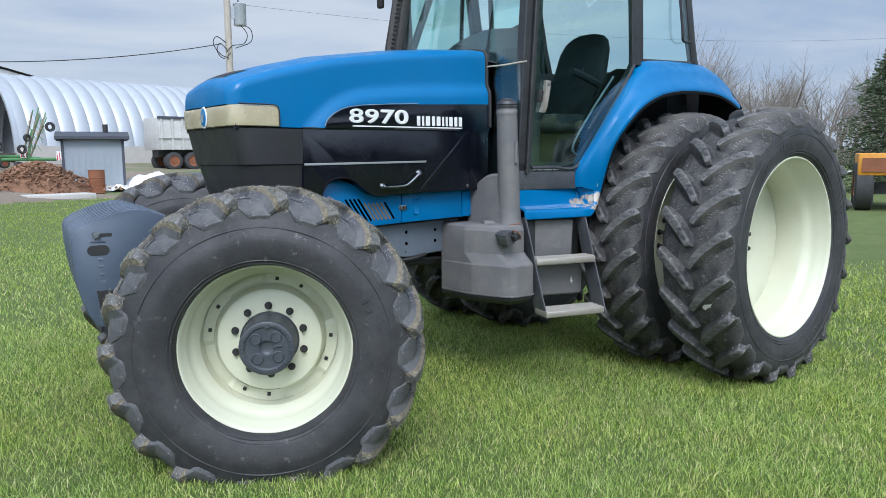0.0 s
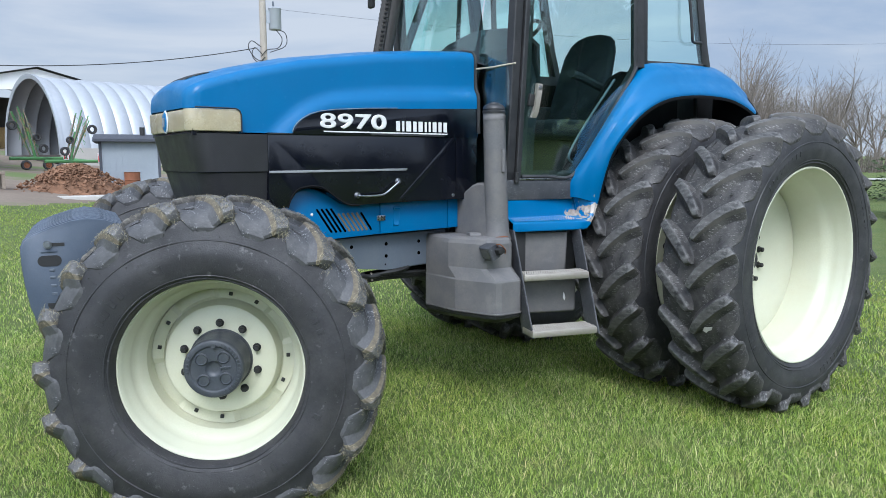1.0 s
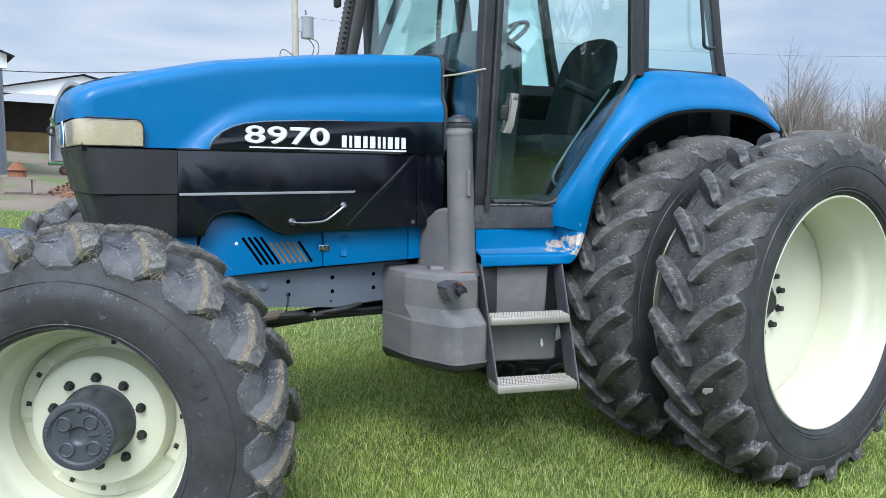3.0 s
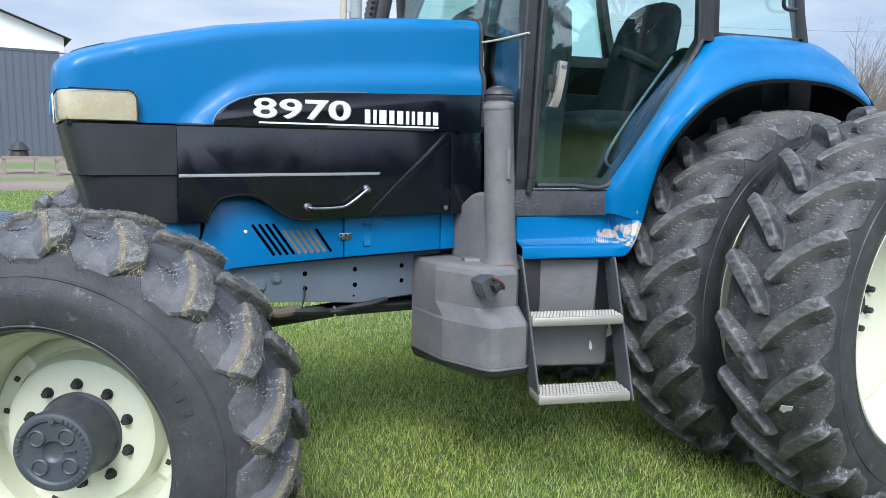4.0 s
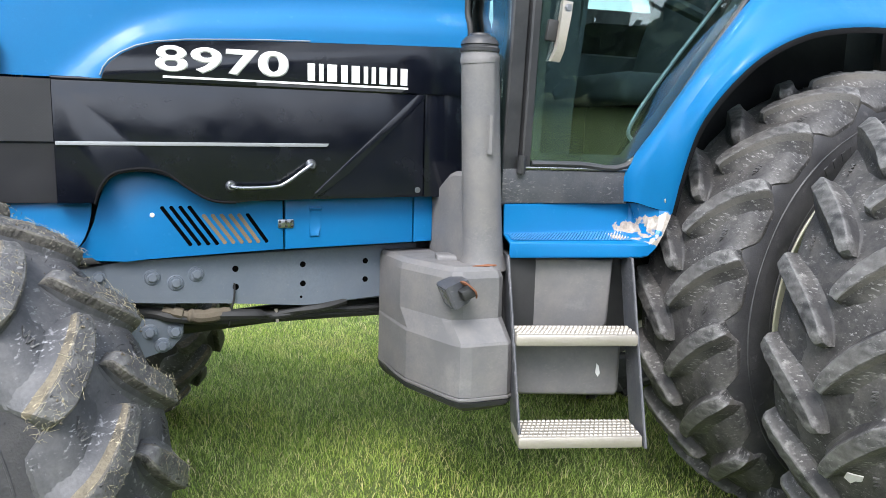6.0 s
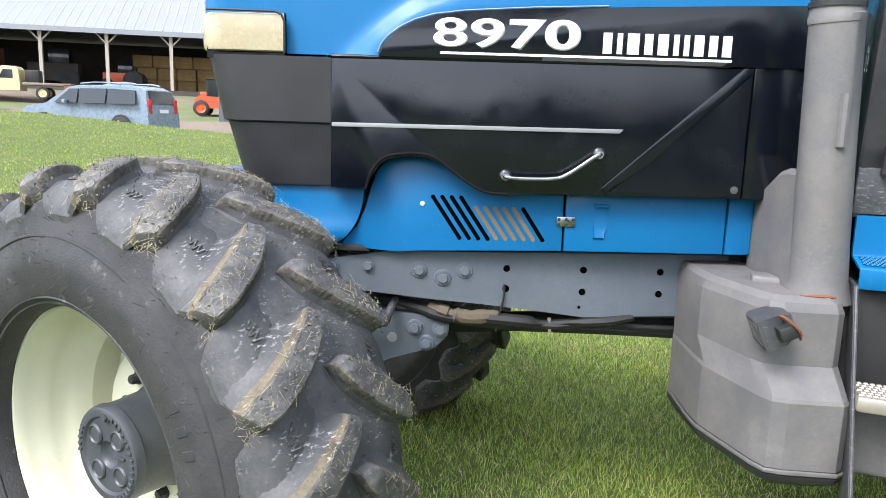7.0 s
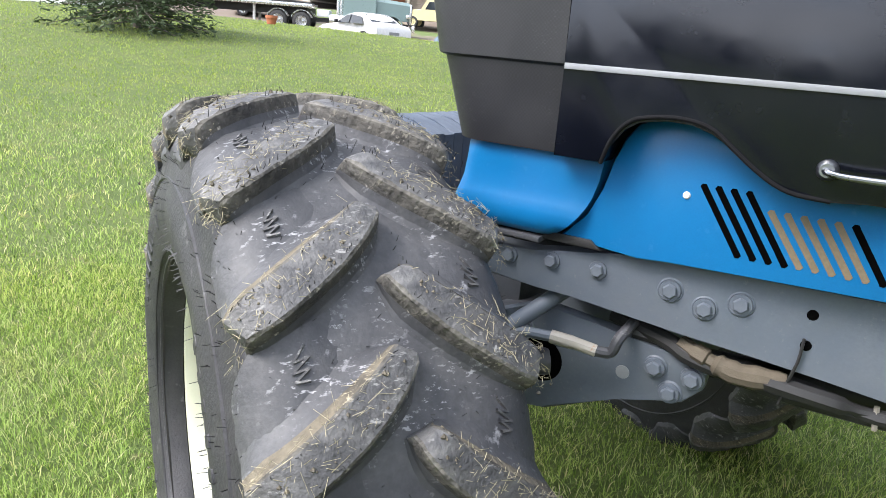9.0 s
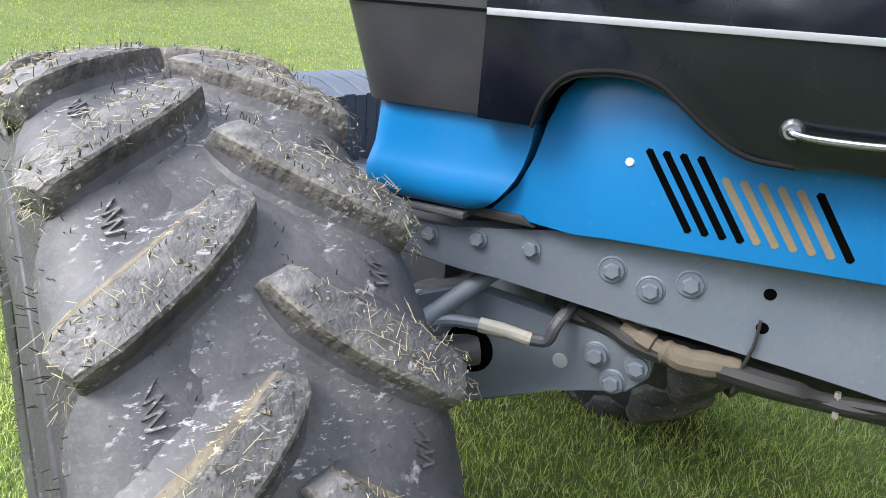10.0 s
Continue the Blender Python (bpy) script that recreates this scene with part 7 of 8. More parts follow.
tnk = thing("plastic_tank", "white square plastic tank on the ground", "tank", frame_at(tk_, tk_ + Vector((1, 0.1, 0))))
part("bottle", box(-0.6, -0.5, 0.12, 0.6, 0.5, 1.15, 0.08, 3), TARP, tnk, "white bottle")
part("pallet", box(-0.62, -0.52, 0, 0.62, 0.52, 0.12), WOODM, tnk)
pn_ = spot(133.3, 31.5)
pot = thing("terracotta_planter", "small terracotta planter at the lawn's edge", "planter", Matrix.Translation(pn_ + Vector((0, 0, 0.0))))
part("pot", lathe([(0.0, 0.0), (0.17, 0.0), (0.21, 0.24), (0.24, 0.24), (0.24, 0.34), (0.20, 0.34), (0.18, 0.26), (0.0, 0.24)], 20, axis='Z'), TERRA, pot)
wb_ = spot(147.5, 47)
wbl = thing("white_building", "long white metal building behind the trees", "building", frame_at(wb_, wb_ + Vector((-4, -3, 0))))
part("wall", box(-3.5, -0.1, -0.5, 16, 8, 3.2), WHITEM, wbl, "white wall")
part("roof", loft([[(-3.8, -0.6, 3.2), (-3.8, 4, 5.0), (-3.8, 8.6, 3.2)], [(16.3, -0.6, 3.2), (16.3, 4, 5.0), (16.3, 8.6, 3.2)]], cap=True), ROOFM, wbl, "pale roof")

# far fields behind the barn
for d, z0, z1, col, nm in ((150, -2, 9.0, HILLM, "hill"), (260, 0, 17.0, None, "hill")):
    rows = []
    for k in range(60):
        a = radians(108 + 80 * k / 59)
        h = z1 * (0.75 + 0.25 * math.sin(k * 0.21 + d)) * min(1.0, k / 12)
        rows.append([(d * math.cos(a) * f, d * math.sin(a) * f, z0 + (h - z0) * g) for f, g in ((1.0, 0.0), (1.15, 0.5), (1.35, 0.85), (1.6, 1.0), (2.2, 0.9))])
    hl = part("hill", loft(rows), col or plain("far_brown_field", (0.22, 0.17, 0.11), 0.95, 0.0, 0.2, 0.02, 0.2), None, "", 80)
    tagged(hl, "low green field hill far behind the yard" if col else "brown field ridge on the skyline", "hill", kind="structure")

# ---- quonset shed: x along its length
qa = Vector((EAST_EYE[0] + 60 * math.cos(radians(81.8)), EAST_EYE[1] + 60 * math.sin(radians(81.8)), 2.05))
qm = frame_at(qa, qa + Vector((0.985, 0.17, 0)))
quon = thing("quonset_shed", "long ribbed galvanised quonset shed, open at one end", "shed", qm)
QR, QH, QL = 5.4, 5.45, 34.0
for k in range(34):
    rows = []
    for x, dr in ((k, 0.0), (k + 0.18, 0.10), (k + 0.5, 0.15), (k + 0.82, 0.10), (k + 1.0, 0.0)):
        rows.append([(x, (QR + dr) * math.cos(a), -0.1 + (QH + dr) * math.sin(a)) for a in np.linspace(0, math.pi, 26)])
    part("arch_panel", thick(loft(rows), 0.04), GALV, quon, "", 50)
part("arch_trim", loft([[(x, (QR + r) * math.cos(a), (QH + r) * math.sin(a)) for a in np.linspace(0, math.pi, 26)] for x, r in ((-0.02, -0.1), (-0.06, 0.2), (0.2, 0.2))]), GALV, quon, "pale arch rim")
part("end_wall", loft([[(QL - 0.1, QR * math.cos(a), 0) for a in np.linspace(0, math.pi, 20)], [(QL - 0.1, QR * math.cos(a), QH * math.sin(a)) for a in np.linspace(0, math.pi, 20)]]), GALV, quon)
part("base_wall", box(0, -QR - 0.25, -0.8, QL, -QR + 0.1, 0.45), CONC, quon, "concrete footing")
# floor colour includes the shade under the arches
part("shed_floor", box(0, -QR, -0.5, QL, QR, 0.03), SHADEM, quon, "earth floor painted dark as shade", None)

# ---- open-front barn behind it, and the dark sided shop beside it
ga = Vector((EAST_EYE[0] + 82 * math.cos(radians(81.3)), EAST_EYE[1] + 82 * math.sin(radians(81.3)), 2.2))
gb_ = thing("gable_barn", "white gabled barn with a wide dark opening", "barn", frame_at(ga, ga + Vector((1, 0.12, 0))))
part("gable", plate([(-9, 6.2), (9, 6.2), (0, 8.3)], -0.1, 0.1), WHITEM, gb_, "white gable")
part("roof", loft([[(-9.6, -0.6, 6.15), (0.0, -0.6, 8.45), (9.6, -0.6, 6.15)], [(-9.6, 20, 6.15), (0.0, 20, 8.45), (9.6, 20, 6.15)]]), SHEDROOF, gb_, "dark roof edge")
# the opening's darkness is painted on its back wall and floor
part("inner_back", box(-9, 10, -0.3, 9, 10.2, 6.2), SHADEM, gb_, "inside wall painted dark as shade")
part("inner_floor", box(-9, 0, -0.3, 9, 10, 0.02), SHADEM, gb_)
part("hay_wall", box(-8, 8, 0, 6, 9.5, 3.0, 0.1), HAYM, gb_, "stacked hay inside")
for x in (-9, 9):
    part("corner_post", box(x - 0.3, -0.1, -0.5, x + 0.3, 10, 6.2), WHITEM, gb_)
sa = Vector((1.95, 36.7, ground_z(1.95, 36.7)))
shop = thing("farm_shop", "dark blue-grey sided shop with white gable", "building", frame_at(sa, sa + Vector((-1, -0.05, 0))))
part("wall", box(0, -12, -0.5, 14, 0.0, 5.0), SIDING, shop, "dark ribbed siding")
for k in range(46):
    part("siding_rib", box(0.15 + k * 0.3, 0.0, -0.4, 0.20 + k * 0.3, 0.03, 4.98), SIDING, shop, "", None)
part("gable", plate([(-0.2, 4.9), (14.2, 4.9), (14.2, 5.6), (7, 8.2), (-0.2, 5.55)], 0.04, -0.2), WHITEM, shop, "white gable")
part("roof", loft([[(-0.5, 0.5, 5.45), (7, 0.5, 8.3), (14.5, 0.5, 5.45)], [(-0.5, -12.5, 5.45), (7, -12.5, 8.3), (14.5, -12.5, 5.45)]]), SHEDROOF, shop, "dark roof")

# ---- pump shed, drum, mulch, tarp, slabs
sh_l, sh_r = spot(77.4, 32, EAST_EYE), spot(73.4, 32, EAST_EYE)
shm = frame_at((sh_l.x, sh_l.y, ground_z(sh_l.x, sh_l.y) - 0.02), sh_r)
W = (sh_r - sh_l).length
shed = thing("pump_shed", "small blue-grey sided shed with dark roof", "shed", shm)
part("wall", box(0, 0, 0.15, W, 2.0, 2.0), SHEDM, shed, "pale blue-grey siding")
for k in range(9):
    part("batten", box(0.12 + k * (W - 0.2) / 9, -0.025, 0.15, 0.15 + k * (W - 0.2) / 9, 0.0, 1.98), SHEDM, shed, "", None)
for x in (0.0, W - 0.10):
    part("corner_board", box(x, -0.035, 0.1, x + 0.10, 0.0, 2.0), SHEDROOF, shed, "dark corner board")
part("roof", loft([[(-0.2, -0.3, 1.98), (-0.2, -0.3, 2.08), (-0.2, 1.0, 2.30), (-0.2, 2.3, 2.05), (-0.2, 2.3, 1.95)], [(W + 0.2, -0.3, 1.98), (W + 0.2, -0.3, 2.08), (W + 0.2, 1.0, 2.30), (W + 0.2, 2.3, 2.05), (W + 0.2, 2.3, 1.95)]], close=True, cap=True), SHEDROOF, shed, "dark shingle roof")
part("flue", tube([(W * 0.72, 0.8, 2.2), (W * 0.72, 0.8, 2.58)], 0.10, 12), DARK, shed, "black flue")
part("footing", box(-0.1, -0.1, -0.2, W + 0.1, 2.1, 0.16), CONC, shed, "concrete footing")
dp_ = spot(75.3, 30.8, EAST_EYE)
drum = thing("oil_drum", "rusty red steel drum beside the shed", "drum", Matrix.Translation(dp_))
part("shell", lathe([(0.0, 0.0), (0.29, 0.0), (0.30, 0.02), (0.285, 0.04), (0.285, 0.28), (0.30, 0.30), (0.285, 0.32), (0.285, 0.56), (0.30, 0.58), (0.285, 0.60), (0.285, 0.86), (0.30, 0.88), (0.27, 0.86), (0.0, 0.84)], 24, axis='Z'), RUST, drum)
mp = spot(79.0, 31, EAST_EYE)
mrng = random.Random(3)
mul = bmesh.new()
for k in range(1500):
    a, r = mrng.uniform(0, 6.283), abs(mrng.gauss(0, 0.62))
    x, y = r * 1.9 * math.cos(a), r * 1.1 * math.sin(a)
    z = max(0.0, 1.05 * math.exp(-(r * 1.1) ** 2) - 0.05) + mrng.uniform(-0.06, 0.06)
    s = mrng.uniform(0.025, 0.085)
    add_box(mul, -s, -s * 0.5, -s * 0.3, s, s * 0.5, s * 0.3, m=Matrix.Translation((x, y, z)) @ Euler((mrng.uniform(-1, 1), mrng.uniform(-1, 1), mrng.uniform(0, 3))).to_matrix().to_4x4())
core = lathe([(2.3, -0.2), (1.7, 0.12), (1.0, 0.55), (0.45, 0.92), (0.0, 1.0)], 30, axis='Z')
for v in core.verts:
    v.co.y *= 0.6
    v.co += Vector((0, 0, 0.08 * math.sin(v.co.x * 5 + v.co.y * 4)))
merge(mul, core)
mo = part("mulch_heap", mul, MULCHM, None, "", None, Matrix.Translation(mp))
tagged(mo, "reddish brown heap of wood chips", "mulch heap", kind="stuff")
sl_ = spot(78.0, 28.6, EAST_EYE)
slab = part("concrete_slab", box(-1.0, -0.5, -0.1, 1.2, 0.5, 0.12, 0.03), CONC, None, "", 30, frame_at(sl_, sl_ + Vector((1, 0.1, 0))))
tagged(slab, "loose pale concrete slab on the dirt", "slab")
tp = spot(71.4, 33, EAST_EYE)
tarp = thing("white_tarp", "crumpled white plastic sheet on the ground", "tarp", Matrix.Translation(tp))
rows = []
for i in range(16):
    rows.append([((i - 7.5) * 0.28, (j - 5) * 0.26, max(0.0, 0.62 * math.exp(-((i - 7.5) / 5.5) ** 2 - ((j - 5) / 4) ** 2) + 0.16 * math.sin(i * 2.1 + j * 1.3) * math.cos(j * 1.7))) for j in range(11)])
part("sheet", thick(loft(rows), 0.02), TARP, tarp, "", 20)

# ---- dump truck by the quonset
da = spot(71.5, 50, EAST_EYE)
dm = frame_at((da.x, da.y, ground_z(da.x, da.y) - 0.1), da + Vector((1, 0.05, 0)))
dump = thing("dump_truck", "old dump truck with a dirty pale ribbed box", "truck", dm)
part("box", box(0, -1.2, 1.25, 5.6, 1.2, 3.25, 0.03), DUMPM, dump, "dirty pale steel box")
for k in range(9):
    part("box_rib", box(0.1 + k * 0.66, -1.28, 1.25, 0.22 + k * 0.66, -1.2, 3.25), DUMPM, dump, "", None)
part("box_rail", box(-0.05, -1.29, 3.15, 5.65, -1.18, 3.3), SHEDROOF, dump, "dark top rail")
part("box_rail", box(-0.05, -1.29, 1.95, 5.65, -1.2, 2.05), DUMPM, dump, "")
part("frame", box(0.2, -0.5, 0.8, 8.0, 0.5, 1.3), DARK, dump, "dark frame")
part("cab", box(5.9, -1.1, 1.0, 8.0, 1.1, 2.7, 0.15), DUMPM, dump, "pale cab")
for wx in (0.9, 2.15):
    for s in (-1, 1):
        far_wheel(dump, wx, s * 0.95, 0.55, 0.5, RUST)
far_wheel(dump, 7.0, -0.95, 0.52, 0.35, RUST)

# ---- green rake with folded arms
rrng = random.Random(21)
for bear, dd, tall, way in ((79.5, 45, 3.4, 1), (81.6, 46, 3.5, -1)):
    ip = spot(bear, dd, EAST_EYE)
    rk = thing("hay_rake", "green hay rake with its tined arms folded upright", "implement", frame_at(ip, ip + Vector((1, 0.2, 0))), "folded hay rakes")
    part("frame_beam", tube([(-1.2, 0, 0.62), (1.6, 0, 0.62)], 0.09, 8), GREENM, rk, "green main beam")
    part("drawbar", tube([(1.6, 0, 0.62), (2.6, -0.5, 0.48)], 0.07, 8), GREENM, rk, "green drawbar")
    part("mast", tube([(0.1, 0, 0.6), (0.1 + way * 0.35, 0, 2.2)], 0.08, 8), GREENM, rk, "green upright")
    for s in (-1, 1):
        far_wheel(rk, s * 0.55, -0.45, 0.26, 0.2, RUST)
    board = part("marker_board", box(1.35, -0.55, 0.55, 1.75, -0.5, 1.05), WHITEM, rk, "white board with red stripes")
    for k in range(3):
        part("marker_stripe", plate([(1.36 + k * 0.13, 0.58), (1.42 + k * 0.13, 0.58), (1.40 + k * 0.13 - 0.03, 1.02), (1.34 + k * 0.13 + 0.02, 1.02)], -0.56, -0.54), TAILR, board, "red stripe", None)
    for k in range(9):
        f = k / 8 - 0.5
        base_x, top_x = 0.1 + f * 0.5, 0.1 + way * 0.75 + f * 0.9
        top_z = tall - 0.5 * abs(f) - rrng.uniform(0.0, 0.35)
        arm = part("arm", tube([(base_x, 0.12 * (k % 3), 0.75), (top_x, 0.2 * (k % 3) - 0.2, top_z)], 0.032, 6), GREENM if k % 3 else WOODM, rk, "folded arm")
        for j in range(7):
            t = 0.3 + 0.1 * j
            x, z = base_x + (top_x - base_x) * t, 0.75 + (top_z - 0.75) * t
            part("tine", tube([(x, 0.0, z), (x + rrng.uniform(-0.22, 0.22), -0.1, z - rrng.uniform(0.15, 0.32))], 0.011, 4), HAYM if j % 2 else GREENM, arm, "")
    for x, z, rad in ((0.1 - way * 0.35, 1.15, 0.24), (0.1 - way * 0.05, 1.75, 0.20), (0.1 + way * 1.15, 2.35, 0.26)):
        part("small_wheel", lathe([(rad * 0.5, -0.07), (rad * 0.85, -0.09), (rad, -0.05), (rad, 0.05), (rad * 0.85, 0.09), (rad * 0.5, 0.07)], 18), TYREF, rk, "small black wheel", 40, Matrix.Translation((x, -0.25, z)))
bench_p = spot(84.2, 30, EAST_EYE)
for k in range(3):
    q = bench_p + Vector((-1.6 * k, 0.5 * k, 0))
    q.z = ground_z(q.x, q.y)
    tr_ = thing("engine_stand", "rusty machine part on a wooden stand", "machine part", Matrix.Translation(q), "machine parts on stands")
    part("stand_top", box(-0.55, -0.35, 0.5, 0.55, 0.35, 0.6), WOODM, tr_, "wooden top")
    for sx in (-0.48, 0.48):
        for sy in (-0.28, 0.28):
            part("leg", box(sx - 0.05, sy - 0.05, 0, sx + 0.05, sy + 0.05, 0.5), WOODM, tr_)
    part("casting", lathe([(0.0, 0.0), (0.30, 0.0), (0.26, 0.18), (0.34, 0.22), (0.2, 0.4), (0.1, 0.5), (0.0, 0.5)], 12, axis='Z'), RUST if k != 1 else DARK, tr_, "rusty casting", 20, Matrix.Translation((0, 0, 0.6)))

# ---- utility pole, transformer, wires
pp_ = Vector((11.9, 25.9, ground_z(11.9, 25.9)))
upole = thing("utility_pole", "tall weathered utility pole with a transformer", "pole", Matrix.Translation(pp_))
part("shaft", tube([(0, 0, -0.5), (0, 0, 11.5)], [0.17, 0.12], 14), POLEM, upole, "weathered wooden shaft")
tf = part("transformer", lathe([(0.0, 0.0), (0.24, 0.0), (0.26, 0.04), (0.26, 0.82), (0.28, 0.86), (0.20, 0.92), (0.0, 0.94)], 20, axis='Z'), GALV, upole, "grey transformer can", 35, Matrix.Translation((0.50, -0.1, 6.83)))
part("bushing", tube([(0.45, -0.1, 7.76), (0.42, -0.1, 7.98)], 0.04, 8), GREY, upole)
part("bracket", box(0.1, -0.14, 7.08, 0.3, -0.06, 7.58), GALV, upole)
for k, pts in enumerate(([(0.5, -0.1, 6.4), (0.75, -0.2, 6.0), (0.55, -0.25, 5.6), (0.1, -0.15, 5.5), (-0.2, -0.2, 5.2)], [(0.6, -0.1, 6.4), (0.9, -0.25, 6.2), (0.85, -0.3, 5.7), (0.2, -0.2, 5.4)], [(-0.15, -0.1, 5.6), (-0.6, -0.2, 5.8), (-0.75, -0.2, 5.5), (-0.45, -0.2, 5.1), (-0.1, -0.15, 5.0)], [(-0.1, -0.1, 5.3), (-0.45, -0.15, 5.55), (-0.6, -0.2, 5.2), (-0.3, -0.15, 4.95), (0.0, -0.15, 5.2)])):
    part("service_loop", tube(smooth_pts([(x, y, z + 0.48) for x, y, z in pts], 4), 0.018, 5), DARK, upole, "")


def wire(a, b, sag, r=0.014):
    a, b = Vector(a), Vector(b)
    pts = [a.lerp(b, k / 24) - Vector((0, 0, sag * 4 * (k / 24) * (1 - k / 24))) for k in range(25)]
    w_ = part("overhead_wire", tube(pts, r, 5), DARK, None, "", 60)
    tagged(w_, "dark overhead wire hung from the pole", "wire")


wire((11.6, 25.85, 6.25), (-2.0, 30.0, 5.35), 0.55, 0.018)
wire((12.2, 25.8, 7.9), (55, 12.0, 9.0), 0.9, 0.005)
wire((11.9, 25.9, 10.6), (-60, 60.0, 12.0), 1.0)

# ---- orange machine and road on the east side
op = spot(18.7, 23.5, EAST_EYE)
om = frame_at(op, op + Vector((0.92, 0.38, 0)))
orm = thing("orange_tractor", "yellow-orange machine with a tall mast, parked on the grass", "machine", om)
part("body", box(-0.9, -0.9, 0.95, 2.2, 0.9, 1.55, 0.05), YORANGE, orm, "yellow-orange deck")
part("deck_face", box(-0.94, -0.8, 1.05, -0.9, 0.8, 1.42), RUST, orm, "brown rear face")
part("axle", box(-0.4, -0.60, 0.45, -0.1, 0.60, 0.75), DARK, orm, "dark axle")
part("mast", box(-0.30, 0.15, 1.5, -0.22, 0.23, 4.1), YORANGE, orm, "pale mast")
part("beacon", tube([(-0.9, -0.5, 2.5), (-0.4, -0.2, 2.75)], 0.05, 8), YORANGE, orm, "orange arm")
part("side_lamp", lathe([(0.0, -0.05), (0.08, -0.05), (0.09, 0.0)], 14), ORANGE, orm, "orange lamp", 30, Matrix.Translation((-0.95, -0.55, 0.85)))
for x in (-0.3, 1.6):
    for s in (-1, 1):
        far_wheel(orm, x, s * 0.72, 0.66, 0.45, YORANGE)
rd = loft([[(58 + 0.0, -60, 0.12), (56, 0, 0.12), (50, 40, 0.2), (46, 70, 0.3)], [(64, -60, 0.12), (62, 0, 0.12), (56, 40, 0.2), (52, 70, 0.3)]])
for v in rd.verts:
    v.co.z = ground_z(v.co.x, v.co.y) + 0.06
road = part("road", rd, CONC, None, "", None)
tagged(road, "pale country road beyond the lawn", "road", kind="structure")
# ---------------------------------------------------------------- trees
def bare_tree_mesh(seed, height, depth=5, bm=None, at=(0, 0, 0), segs=4):
    """A leafless tree: limbs that fork again and again."""
    rnd = random.Random(seed)
    bm = bm or bmesh.new()

    def grow(p, d, length, r, level):
        n = 3 if level < 2 else 2
        pts, rs = [p], [r]
        for k in range(n):
            d = (d + Vector((rnd.uniform(-0.16, 0.16), rnd.uniform(-0.16, 0.16), rnd.uniform(-0.02, 0.10)))).normalized()
            pts.append(pts[-1] + d * length / n)
            rs.append(r * (1 - 0.40 * (k + 1) / n))
        tube(pts, rs, segs if level < 2 else 3, bm, caps=False)
        if level >= depth:
            return
        kids = 3 if level else 5
        for k in range(kids):
            f = rnd.uniform(0.35, 1.0)
            q = pts[0].lerp(pts[-1], f) if f < 0.95 else pts[-1]
            i = min(n - 1, int(f * n))
            q = pts[i].lerp(pts[i + 1], f * n - i) if f < 0.99 else pts[-1]
            side = Vector((rnd.gauss(0, 1), rnd.gauss(0, 1), rnd.gauss(0.15, 0.35))).normalized()
            nd = (d * rnd.uniform(0.55, 0.95) + side * rnd.uniform(0.45, 0.8)).normalized()
            grow(q, nd, length * rnd.uniform(0.52, 0.78), rs[-1] * rnd.uniform(0.5, 0.8), level + 1)
        grow(pts[-1], d, length * 0.72, rs[-1] * 0.85, level + 1)
    grow(Vector(at), Vector((0, 0, 1)), height * 0.33, height * 0.016, 0)
    return bm


def woods(name, places, label, seed):
    """Many leafless trees as one far wood."""
    rnd = random.Random(seed)
    kinds = []
    for k in range(5):
        b = bare_tree_mesh(seed * 10 + k, 10.0, 4, segs=4)
        me = bpy.data.meshes.new("t")
        b.to_mesh(me)
        b.free()
        co = np.empty(len(me.vertices) * 3)
        me.vertices.foreach_get("co", co)
        faces = [tuple(p.vertices) for p in me.polygons]
        kinds.append((co.reshape(-1, 3), np.array(faces)))
        bpy.data.meshes.remove(me)
    vs, fs, base = [], [], 0
    for x, y, z, h in places:
        co, fa = kinds[rnd.randrange(5)]
        a = rnd.uniform(0, 6.283)
        c, s = math.cos(a), math.sin(a)
        k = h / 10.0
        v = np.stack((x + k * (co[:, 0] * c - co[:, 1] * s), y + k * (co[:, 0] * s + co[:, 1] * c), z + k * co[:, 2]), 1)
        vs.append(v)
        fs.append(fa + base)
        base += len(co)
    me = bpy.data.meshes.new(name)
    me.from_pydata(np.concatenate(vs).tolist(), [], np.concatenate(fs).tolist())
    me.materials.append(BARK)
    ob = new(name, me)
    return tagged(ob, label, "woods", kind="stuff")


wr = random.Random(11)
pl_w = []
for k in range(105):
    b, d = wr.uniform(13, 41), wr.uniform(95, 135)
    p = spot(b, d, EAST_EYE)
    pl_w.append((p.x, p.y, p.z, wr.uniform(10.5, 15.5) * (1.25 if abs(b - 30.7) < 0.6 else 1.0)))
woods("woods", pl_w, "leafless grey-brown woods along the horizon", 4)
pl_w = [(wr.uniform(-14, 22), wr.uniform(-34, -20), 0.0, wr.uniform(9, 13)) for k in range(16)]
woods("woods", pl_w, "leafless trees behind, mirrored in the cab glass", 6)
# evergreen hedgerow behind the walk, seen only as a mirror image in glass and paint
hv, hf = [], []
for k in range(9000):
    x = wr.uniform(-34, 38)
    top = 4.2 + 1.6 * math.sin(x * 0.45) + 0.9 * math.sin(x * 1.7 + 1)
    c = Vector((x, -25 + 1.5 * math.sin(x * 0.3) + wr.gauss(0, 0.8), top * wr.random() ** 0.8))
    d = Vector((wr.gauss(0, 1), wr.gauss(0, 1), wr.gauss(0, 1))).normalized() * wr.uniform(0.25, 0.55)
    e = d.orthogonal() * 0.7
    b0 = len(hv)
    hv += [tuple(c - d), tuple(c + e), tuple(c + d), tuple(c - e)]
    hf.append((b0, b0 + 1, b0 + 2, b0 + 3))
hm = bpy.data.meshes.new("hedgerow")
hm.from_pydata(hv, [], hf)
hm.materials.append(NEEDLE)
